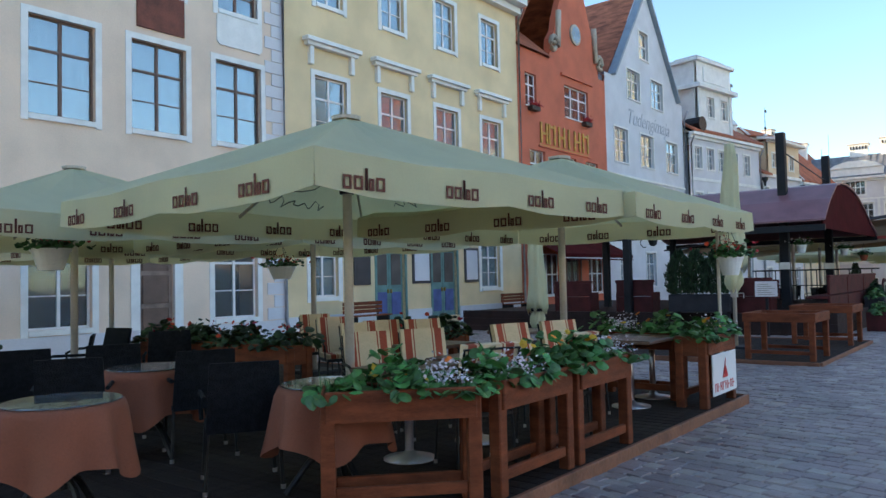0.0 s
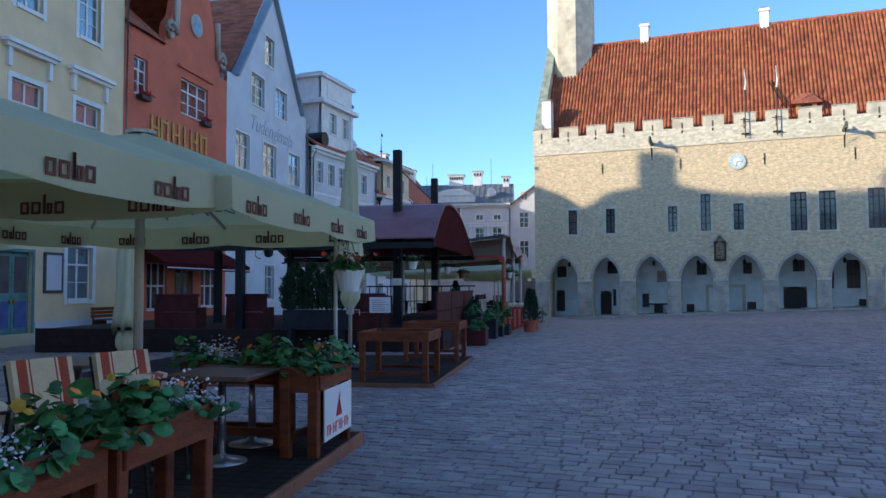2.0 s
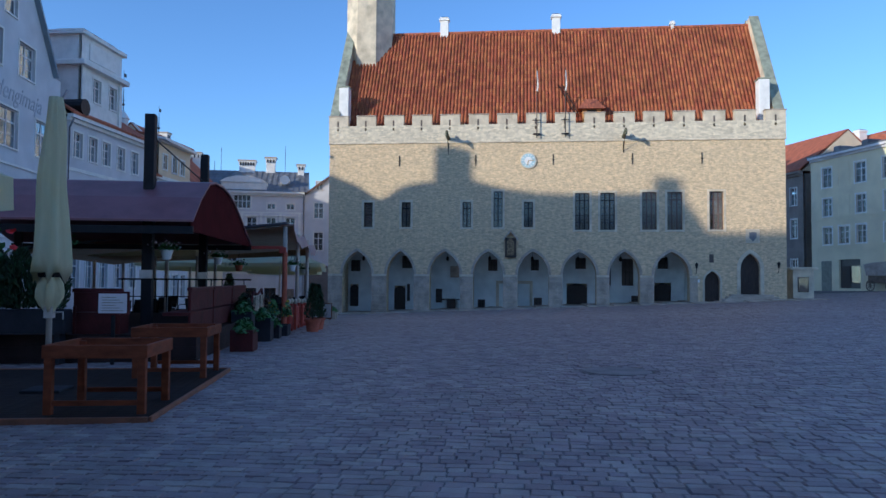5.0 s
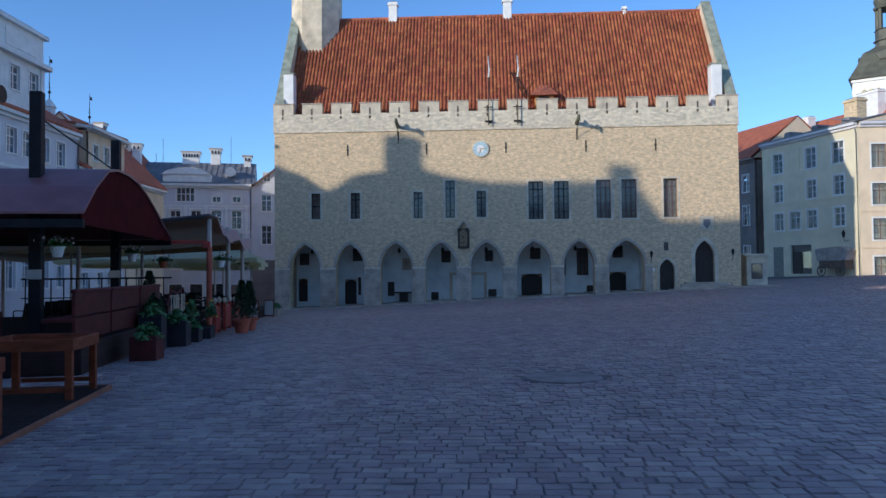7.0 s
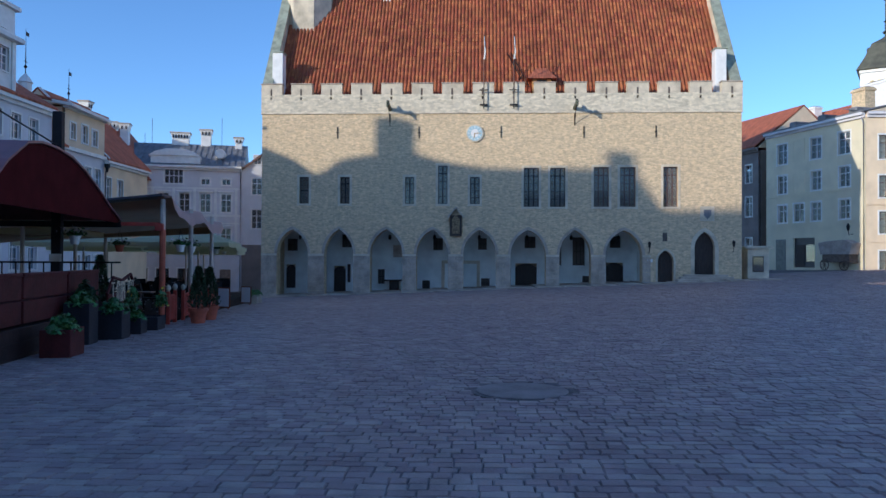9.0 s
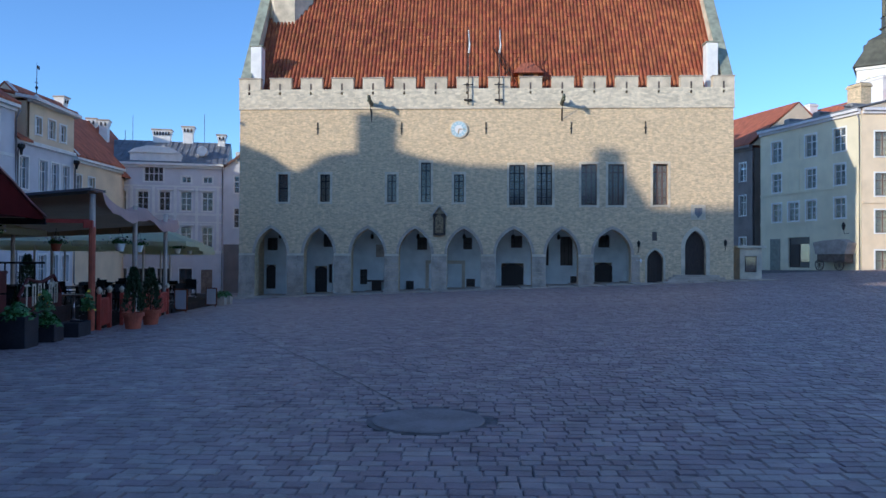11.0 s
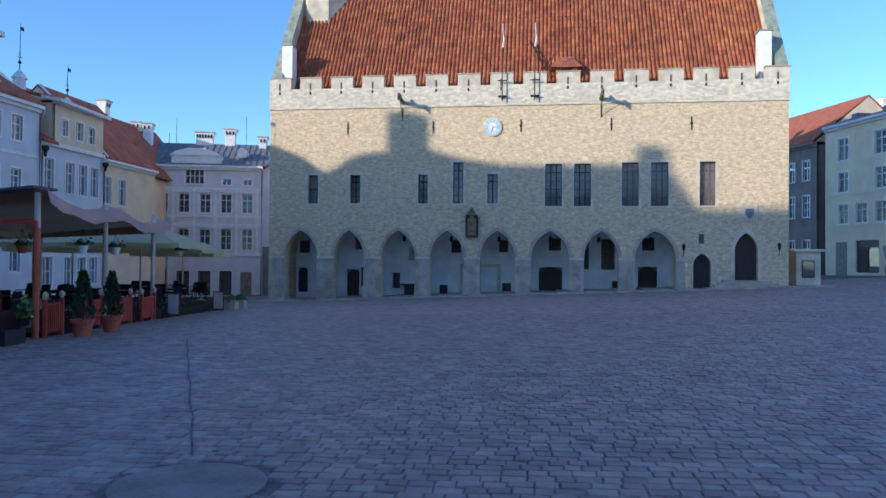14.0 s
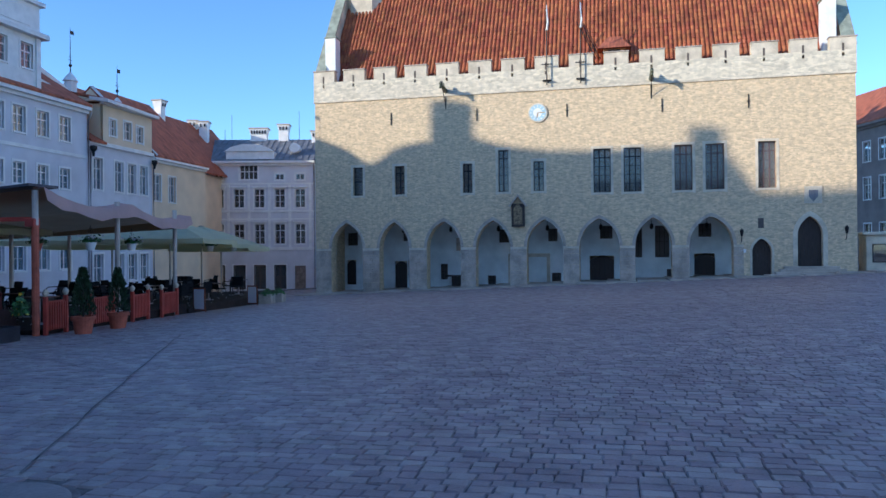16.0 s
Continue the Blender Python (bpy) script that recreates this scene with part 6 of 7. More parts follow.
def umbrella(m, side, label, wide=None, rise=0.55, top=3.70, val=0.24, deckz=1.46, prints=True, mat=None):
    """A square cafe umbrella; m stands at its foot."""
    mat = mat or CREAM
    u = thing("cafe_umbrella", m, label, "umbrella", "cream cafe umbrellas")
    h = side / 2
    k0 = (wide or side) / side
    z = top - deckz
    g = Geo()
    n = 8
    th = 0.006
    for q in range(4):
        R = Matrix.Rotation(math.pi / 2 * q, 4, "Z")
        for lay in (0, th):
            rows = []
            for i in range(7):
                f = i / 6
                row = []
                for k in range(n + 1):
                    a = -1 + 2 * k / n
                    sag = -0.05 * math.sin(math.pi * f) * abs(math.sin(math.pi * a)) - 0.03 * f * math.sin(math.pi * a) ** 2
                    row.append(R @ Vector((h * f, h * f * a, z + rise * (1 - f) + sag - lay)))
                rows.append(row)
            rows.append([R @ Vector((h + 0.01 - lay, h * (-1 + 2 * k / n), z - 0.02 * (1 - (-1 + 2 * k / n) ** 2) - val * (1.0 - 0.16 * abs(math.cos(math.pi * k / n * 2)) ** 6))) for k in range(n + 1)])
            o = len(g.v)
            for row in rows:
                g.v += [tuple(p) for p in row]
            for i in range(len(rows) - 1):
                for k in range(n):
                    a = o + i * (n + 1) + k
                    g.f.append((a, a + n + 1, a + n + 2, a + 1) if lay == 0 else (a, a + 1, a + n + 2, a + n + 1))
    g.v = [(x * k0, y, q) for x, y, q in g.v]
    part("canopy", g, mat, u, smooth=False)
    part("pole", Geo().tube([(0, 0, 0.05), (0, 0, z + rise - 0.02)], 0.043, 12), POLE, u, smooth=True)
    part("finial", Geo().lathe(0, 0, [(0.13, z + rise - 0.03), (0.14, z + rise + 0.0), (0.05, z + rise + 0.012)], 12), POLE, u)
    part("hub", Geo().lathe(0, 0, [(0.07, z + 0.02), (0.075, z + 0.14)], 12), BLACKPOST, u)
    part("base_plate", Geo().box(-0.3, 0.3, -0.3, 0.3, 0, 0.05, 0.015), BLACKPOST, u)
    for k in range(8):
        a = math.pi / 4 * k
        L = h * (1.41 if k % 2 else 1) * 0.97
        rb = part("rib", Geo().beam((0, 0, z + rise - 0.06), (k0 * L * math.cos(a), L * math.sin(a), z - 0.02 - (0 if k % 2 else 0.04)), 0.022, 0.03), POLE, u)
        part("strut", Geo().beam((0, 0, z + 0.06), (k0 * L * 0.5 * math.cos(a), L * 0.5 * math.sin(a), z + rise * 0.5 - 0.06), 0.018, 0.022), POLE, rb)
    if prints:
        for q in range(4):
            sk = Geo()

            def under(f, a):
                return (h * f * k0, h * f * a, z + rise * (1 - f) - 0.05 * math.sin(math.pi * f) * abs(math.sin(math.pi * a)) - 0.03 * f * math.sin(math.pi * a) ** 2 - 0.016)
            for r0 in (0.11, 0.17):
                sk.tube([under(0.52 + r0 * math.cos(v * math.pi / 9), 1.6 * r0 * math.sin(v * math.pi / 9) / 0.52) for v in range(19)], 0.006, 4)
            sk.tube([under(0.8 + 0.045 * math.sin(v * 1.7) * (1 + 0.5 * math.sin(v * 0.6)), -0.62 + 0.03 * v + 0.012 * math.sin(v * 2.3)) for v in range(42)], 0.006, 4)
            sk.tube([under(0.52 + 0.03 * math.sin(v * 1.9), -0.09 + 0.009 * v) for v in range(21)], 0.006, 4)
            mk = sk
            if q % 2:
                mk = Geo()
                mk.v, mk.f = [(x / k0, y * k0, w) for x, y, w in sk.v], sk.f
            tagged(part("printed_scroll", mk, PRINT_PALE, u, at=Matrix.Rotation(math.pi / 2 * q, 4, "Z")), kind="stuff")
            ex, ey = (h * k0, h) if q % 2 == 0 else (h, h * k0)
            for y in (-ey * 0.78, -ey * 0.28, ey * 0.24, ey * 0.7):
                tagged(part("printed_mark", print_word(0.5), None, u, at=Matrix.Rotation(math.pi / 2 * q, 4, "Z") @ pose(ex - 0.014, y - 0.2, z - val * 0.84, 0, 0, 90)), kind="stuff")
                tagged(part("printed_mark", print_word(0.5), None, u, at=Matrix.Rotation(math.pi / 2 * q, 4, "Z") @ pose(ex + 0.018, y - 0.2, z - val * 0.86, 0, 0, 90)), kind="stuff")
    return u


def furled(m, height, label):
    u = thing("furled_umbrella", m, label, "umbrella")
    part("pole", Geo().tube([(0, 0, 0), (0, 0, height - 0.1)], 0.04, 10), POLE, u, smooth=True)
    g = Geo()
    n, rows = 24, 14
    z0 = height - 2.7
    for i in range(rows):
        f = i / (rows - 1)
        z = height - f * 2.45
        base = 0.07 + 0.15 * f ** 0.8
        for k in range(n):
            a = 2 * math.pi * k / n
            r = base * (1 + 0.28 * math.sin(a * 6 + f * 1.5)) + 0.02 * math.sin(f * 9 + a)
            g.v.append((r * math.cos(a), r * math.sin(a), z + 0.16 * math.sin(a * 6) * f * f))
    for i in range(rows - 1):
        for k in range(n):
            j = (k + 1) % n
            g.f.append((i * n + k, (i + 1) * n + k, (i + 1) * n + j, i * n + j))
    g.f.append(tuple(range(n)))
    g.f.append(tuple((rows - 1) * n + k for k in range(n - 1, -1, -1)))
    part("furled_cloth", g, CREAM, u, smooth=True)
    sk = Geo()
    for i in range(6):
        f = i / 5
        for k in range(n):
            a = 2 * math.pi * k / n
            r = (0.05 + 0.1 * math.sin(math.pi * min(f * 0.9 + 0.1, 1))) * (1 + 0.35 * math.sin(a * 5 + f * 3))
            sk.v.append((r * math.cos(a), r * math.sin(a), z0 + 0.2 - f * 0.5))
    for i in range(5):
        for k in range(n):
            j = (k + 1) % n
            sk.f.append((i * n + k, (i + 1) * n + k, (i + 1) * n + j, i * n + j))
    part("tied_flap", sk, CREAM, u, smooth=True)
    part("strap", Geo().lathe(0, 0, [(0.15, z0 + 0.18), (0.16, z0 + 0.24)], 14), BLACKPOST, u)
    c = part("crank", Geo().box(-0.06, 0.06, -0.06, 0.06, 1.0, 1.16, 0.01), POLE, u)
    part("crank_grip", Geo().tube([(0.06, 0, 1.08), (0.18, 0, 1.08), (0.18, 0, 0.98)], 0.012, 6), POLE, c)
    part("base_plate", Geo().box(-0.26, 0.26, -0.26, 0.26, 0, 0.04, 0.012), BLACKPOST, u)
    return u


def rattan_chair():
    c = thing("rattan_chair", pose(0, 0, -50), "black woven rattan armchair with slim metal legs", "chair", "black cafe chairs")
    part("seat", Geo().box(-0.25, 0.25, -0.24, 0.24, 0.41, 0.46, 0.015), RATTAN, c)
    part("backrest", Geo().hexa([(-0.25, -0.24, 0.44), (0.25, -0.24, 0.44), (0.25, -0.21, 0.44), (-0.25, -0.21, 0.44), (-0.23, -0.34, 0.9), (0.23, -0.34, 0.9), (0.23, -0.31, 0.9), (-0.23, -0.31, 0.9)]), RATTAN, c)
    for sx in (-1, 1):
        part("armrest", Geo().tube([(sx * 0.26, -0.28, 0.66), (sx * 0.28, 0.1, 0.66), (sx * 0.28, 0.22, 0.62), (sx * 0.27, 0.22, 0.44)], 0.018, 6), RATTAN, c)
        for y in (-0.22, 0.22):
            lg = part("leg", Geo().tube([(sx * 0.24, y, 0.42), (sx * 0.26, y * 1.12, 0.0)], 0.014, 6), IRON, c)
            part("foot_cap", Geo().tube([(sx * 0.26, y * 1.12, 0.03), (sx * 0.26, y * 1.12, 0.0)], 0.018, 6), STEEL, lg)
    return c


def cushion_chair():
    c = thing("cushioned_chair", pose(2, 0, -50), "dark metal chair with striped rust and cream cushion", "chair", "striped cushion chairs")
    part("seat", Geo().box(-0.23, 0.23, -0.22, 0.24, 0.41, 0.45, 0.012), IRON, c)
    for x0, x1, mt in ((-0.22, -0.185, CUSHION), (-0.185, -0.115, STRIPE), (-0.115, -0.1, CUSHION), (-0.1, -0.088, STRIPE), (-0.088, 0.088, CUSHION), (0.088, 0.1, STRIPE), (0.1, 0.115, CUSHION), (0.115, 0.185, STRIPE), (0.185, 0.22, CUSHION)):
        cs = part("seat_cushion", Geo().box(x0, x1, -0.2, 0.23, 0.45, 0.505), mt, c)
        part("back_cushion", Geo().hexa([(x0, -0.21, 0.47), (x1, -0.21, 0.47), (x1, -0.15, 0.47), (x0, -0.15, 0.47), (x0, -0.35, 0.95), (x1, -0.35, 0.95), (x1, -0.29, 0.96), (x0, -0.29, 0.96)]), mt, c)
    part("back_frame", Geo().tube([(-0.22, -0.2, 0.43), (-0.22, -0.36, 0.92), (0.22, -0.36, 0.92), (0.22, -0.2, 0.43)], 0.012, 6), IRON, c)
    for sx in (-1, 1):
        part("armrest", Geo().tube([(sx * 0.24, -0.28, 0.68), (sx * 0.26, 0.05, 0.68), (sx * 0.26, 0.2, 0.62), (sx * 0.25, 0.2, 0.43)], 0.013, 6), IRON, c)
        for y in (-0.2, 0.2):
            lg = part("leg", Geo().tube([(sx * 0.22, y, 0.42), (sx * 0.24, y * 1.12, 0.0)], 0.012, 6), IRON, c)
            part("foot_cap", Geo().tube([(sx * 0.24, y * 1.12, 0.03), (sx * 0.24, y * 1.12, 0.0)], 0.015, 6), STEEL, lg)
    return c


def round_table(m):
    t = thing("bistro_table", m, "round iron bistro table with a glass top", "table", "round cafe tables")
    part("tabletop", Geo().lathe(0, 0, [(0.35, 0.70), (0.35, 0.725)], 32), TABLETOP, t)
    part("pedestal", Geo().tube([(0, 0, 0.2), (0, 0, 0.7)], 0.03, 8), IRON, t)
    for k in range(3):
        a = 2.1 * k
        part("foot", Geo().tube([(0, 0, 0.32), (0.16 * math.cos(a), 0.16 * math.sin(a), 0.22), (0.32 * math.cos(a), 0.32 * math.sin(a), 0.02)], 0.022, 6), IRON, t)
    c = thing("tablecloth", m, "salmon pink tablecloth hanging in folds", "tablecloth", "salmon tablecloths")
    g = Geo()
    n = 64
    prof = [(0.0, 0.729), (0.3, 0.729), (0.36, 0.727), (0.375, 0.70), (0.385, 0.62), (0.40, 0.5), (0.42, 0.38)]
    for i, (r, z) in enumerate(prof):
        for k in range(n):
            a = 2 * math.pi * k / n
            f = max(0, (i - 2) / 4)
            rr = r * (1 + 0.11 * f * math.sin(a * 8 + 0.6 * math.sin(a * 3)) + 0.06 * f * math.sin(a * 3 + 1))
            dz = -0.13 * f * abs(math.sin(a * 2)) ** 3
            g.v.append((rr * math.cos(a), rr * math.sin(a), z + dz))
    for i in range(len(prof) - 1):
        for k in range(n):
            j = (k + 1) % n
            g.f.append((i * n + k, i * n + j, (i + 1) * n + j, (i + 1) * n + k))
    part("cloth", g, TABLECLOTH, c, smooth=True)
    gl = thing("glass_top", m, "round clear glass plate on the tablecloth", "glass plate")
    part("plate", Geo().lathe(0, 0, [(0.34, 0.733), (0.345, 0.738), (0.34, 0.743)], 36), GLASS, gl)


def square_table(m, w=0.7, d=0.7, label="dark square cafe table on a steel pedestal"):
    t = thing("cafe_table", m, label, "table", "dark cafe tables")
    part("tabletop", Geo().box(-w / 2, w / 2, -d / 2, d / 2, 0.71, 0.745, 0.01), TABLETOP, t)
    part("pedestal", Geo().tube([(0, 0, 0.03), (0, 0, 0.71)], 0.035, 10), STEEL, t, smooth=True)
    part("base_disc", Geo().lathe(0, 0, [(0.21, 0.0), (0.21, 0.012), (0.06, 0.04), (0.035, 0.07)], 28), STEEL, t, smooth=True)


def cone_tree(x, y, z, h=1.25, r=0.3, pot=0.26):
    t = thing("potted_evergreen", Matrix.Translation((x, y, z)), "conical evergreen in a terracotta pot", "potted tree", "potted evergreens")
    part("pot", Geo().lathe(0, 0, [(pot * 0.72, 0), (pot * 0.95, 0.36), (pot * 1.1, 0.36), (pot * 1.1, 0.45), (pot * 0.95, 0.45), (pot * 0.9, 0.38)], 20), TERRA, t)
    part("trunk", Geo().tube([(0, 0, 0.36), (0.01, 0, 0.36 + h * 0.9)], 0.025, 6, 0.008), DARKWOOD, t)

    def spot(q):
        f = q.random() ** 0.8
        a = q.uniform(0, 2 * math.pi)
        rr = r * (1 - f) ** 0.75 * q.uniform(0.55, 1.08) * (1 + 0.15 * math.sin(a * 4 + f * 9)) + 0.015
        return (rr * math.cos(a), rr * math.sin(a), 0.46 + f * h), (math.cos(a) * 0.7, math.sin(a) * 0.7, 0.9)
    part("crown", needles(1500, spot, 0.09, 0.03, int(x * 10)), LEAF_DARK, t)


def bush(m, w, d, h, n, mat, label, size=0.05, seed=1, name="plants", flower=None):
    t = thing(name, m, label, "plants")

    def spot(q):
        a, b = q.uniform(0, 2 * math.pi), q.random() ** 0.6
        return (w / 2 * math.cos(a) * b, d / 2 * math.sin(a) * b, h * (1 - b * b) * q.uniform(0.5, 1.1)), (math.cos(a) * b, math.sin(a) * b, 0.8)
    part("leaves", leaves(n, spot, size, seed), mat, t)
    part("stems", needles(n // 3, lambda q: ((q.uniform(-w, w) * 0.2, q.uniform(-d, d) * 0.2, 0), (q.uniform(-0.6, 0.6), q.uniform(-0.6, 0.6), 1)), h * 0.7, 0.012, seed), FERN, t)
    if flower:
        part("blossom", leaves(max(10, n // 8), spot, size * 0.8, seed + 9, sides=5), flower, t)
    return t


def box_planter(m, w, d, h, mat, label, plant, seed):
    p = thing("planter_box", m, label, "planter")
    for x0, x1, y0, y1 in ((-w / 2, w / 2, -d / 2, -d / 2 + 0.03), (-w / 2, w / 2, d / 2 - 0.03, d / 2), (-w / 2, -w / 2 + 0.03, -d / 2 + 0.03, d / 2 - 0.03), (w / 2 - 0.03, w / 2, -d / 2 + 0.03, d / 2 - 0.03)):
        part("side_board", Geo().box(x0, x1, y0, y1, 0, h, 0.006), mat, p)
    part("soil", Geo().box(-w / 2 + 0.03, w / 2 - 0.03, -d / 2 + 0.03, d / 2 - 0.03, 0.05, h - 0.04), SOIL, p)
    if plant:
        bush(m @ Matrix.Translation((0, 0, h - 0.05)), w * 1.15, d * 1.15, 0.3, 200, plant, "bushy green plants growing in a box", 0.05, seed)


def basket(m, mat, flower, label, r=0.17, drop=0.5):
    b = thing("hanging_basket", m, label, "hanging basket")
    part("bowl", Geo().lathe(0, 0, [(r * 0.65, -0.1), (r, 0.1), (r * 1.08, 0.1), (r * 1.08, 0.13), (r * 0.9, 0.13)], 18), mat, b)
    for k in range(3):
        a = 2.09 * k
        part("chain", Geo().tube([(r * math.cos(a), r * math.sin(a), 0.12), (0, 0, drop)], 0.004, 4), IRON, b)
    part("leaves", leaves(160, lambda q: ((q.gauss(0, r * 0.8), q.gauss(0, r * 0.8), 0.14 + abs(q.gauss(0, 0.07))), (0, 0, 1)), 0.035, 4), LEAF, b)
    if flower:
        part("blossom", leaves(60, lambda q: ((q.gauss(0, r * 0.85), q.gauss(0, r * 0.85), 0.2 + abs(q.gauss(0, 0.09))), (0, 0, 1)), 0.028, 8, sides=5), flower, b)
    return b


def cafe_one():
    deck(C1, -10.0, 0.0, -10.2, 0.0, 0.16, "dark boarded cafe deck with a red-brown edge")
    T = Matrix.Translation
    planter(C1 @ T((-0.04, -1.12, 0)), 0.95, "brown wooden planter stand with a white sign board", 3, sign=True)
    planter(C1 @ T((-0.04, -3.91, 0)), 0.95, "brown wooden planter stand with nasturtiums", 5)
    planter(C1 @ T((-0.05, -4.95, 0)), 0.98, "brown wooden planter stand beside its twin", 8)
    planter(C1 @ T((-0.72, -5.9, 0)) @ Matrix.Rotation(radians(-44), 4, "Z"), 1.0, "brown wooden planter stand turned at the deck corner", 11)
    planter(C1 @ T((-0.5, -0.42, 0)) @ Matrix.Rotation(radians(90), 4, "Z"), 1.0, "brown wooden planter stand at the deck's end", 13)
    for k in range(3):
        planter(C1 @ T((-3.5 - 1.0 * k, -3.5, 0)) @ Matrix.Rotation(radians(90), 4, "Z"), 0.98, "brown wooden planter dividing the seating", 20 + k)
    planter(C1 @ T((-3.0, -1.3, 0)) @ Matrix.Rotation(radians(90), 4, "Z"), 1.0, "brown wooden planter among the tables", 31)
    planter(C1 @ T((-7.4, -7.2, 0)), 1.9, "low brown planter along the deck's back", 35)
    # tables and chairs
    for x, y in ((-2.0, -6.85), (-3.25, -5.55), (-1.1, -5.45), (-5.0, -7.2)):
        round_table(C1 @ T((x, y, 0)))
    rc, cc = rattan_chair(), cushion_chair()
    first = True
    for x, y, a in ((-3.25, -6.2, 60), (-2.9, -5.3, 66), (-1.8, -5.68, 58), (-4.25, -5.35, 62), (-4.5, -6.1, 70), (-5.7, -5.2, 150), (-4.3, -7.7, 100), (-6.2, -6.6, 60), (-6.5, -4.4, 190), (-5.6, -8.0, 40), (-2.9, -7.6, 80), (-3.6, -6.95, 70), (-5.3, -6.3, 60), (-6.9, -7.9, 60), (-7.0, -5.6, 60), (-5.0, -4.3, 240)):
        m = C1 @ T((x, y, 0)) @ Matrix.Rotation(radians(a), 4, "Z")
        if first:
            rc.matrix_basis = m
            first = False
        else:
            copy_thing(rc, m)
    first = True
    for x, y, a in ((-1.95, -4.12, 240), (-1.72, -3.62, 236), (-3.1, -3.05, 243), (-4.45, -2.2, 243), (-3.2, -2.6, 240), (-2.85, -2.25, 240), (-1.3, -2.6, 250), (-1.1, -2.0, 245), (-0.7, -4.35, 60), (-5.4, -1.7, 240), (-0.62, -3.3, 80)):
        m = C1 @ T((x, y, 0)) @ Matrix.Rotation(radians(a), 4, "Z")
        if first:
            cc.matrix_basis = m
            first = False
        else:
            copy_thing(cc, m)
    square_table(C1 @ T((-0.8, -1.33, 0)), 0.75, 0.68)
    square_table(C1 @ T((-0.85, -0.62, 0)), 0.75, 0.68)
    for x, y in ((-1.2, -3.62), (-1.28, -4.45), (-2.4, -2.75), (-2.6, -0.7), (-5.0, -1.2)):
        square_table(C1 @ T((x, y, 0)), 0.62, 0.7)
    # umbrellas
    for x, y, sx, sy, turn, tp in ((-2.18, -4.22, 3.7, 3.6, -4, 3.67), (-1.87, -0.86, 3.55, 3.55, 0, 3.65), (-6.45, -4.7, 3.6, 3.5, 0, 3.64), (-6.3, -1.0, 3.6, 3.5, 0, 3.62), (-10.0, -2.4, 3.4, 3.4, 0, 3.6)):
        umbrella(C1 @ T((x, y, 0)) @ Matrix.Rotation(radians(turn), 4, "Z"), sy, "cream canvas umbrella with brown printing on its valance", wide=sx, rise=0.73, top=tp, val=0.27)
    furled(C1 @ T((-6.28, 5.74, -0.13)), 3.3, "furled beige umbrella on a pale pole")
    cp = thing("corner_post", C1 @ T((-0.42, 0.52, -0.13)), "thin pale metal post with a flower pot", "post")
    part("post", Geo().tube([(0, 0, 0), (0, 0, 2.3)], 0.022, 8), POLE, cp)
    part("hook", Geo().tube([(0, 0, 1.95), (0.1, 0.03, 2.0), (0.17, 0.05, 1.9)], 0.008, 6), POLE, cp)
    part_h = C1 @ T((-0.29, 0.58, 1.5))
    basket(part_h, WHITE, REDPETAL, "white hanging pot with red geraniums", 0.15, 0.5)
    basket(C1 @ T((-8.0, -0.25, 1.6)), WHITE, REDPETAL, "white hanging pot full of red flowers", 0.24, 0.6)
    basket(C1 @ T((-5.43, -5.42, 1.72)), WHITE, REDPETAL, "white hanging pot with dark red flowers", 0.19, 0.55)
    # benches before the yellow house
    for x, y in ((-3.6, -0.9), (-13.2, -1.4)):
        b = thing("street_bench", ROW @ T((x, y, 1.33)), "plain wooden street bench with slatted back", "bench")
        for k in range(3):
            part("seat_slat", Geo().box(-0.9, 0.9, -0.2 + 0.14 * k, -0.08 + 0.14 * k, 0.43, 0.47, 0.005), WOOD, b)
            part("back_slat", Geo().box(-0.9, 0.9, 0.26, 0.29, 0.52 + 0.13 * k, 0.63 + 0.13 * k, 0.005), WOOD, b)
        for sx in (-0.75, 0.7):
            part("leg", Geo().box(sx, sx + 0.06, -0.2, 0.28, 0, 0.43), IRON, b)
            part("back_post", Geo().box(sx, sx + 0.05, 0.29, 0.33, 0.0, 0.9), IRON, b)


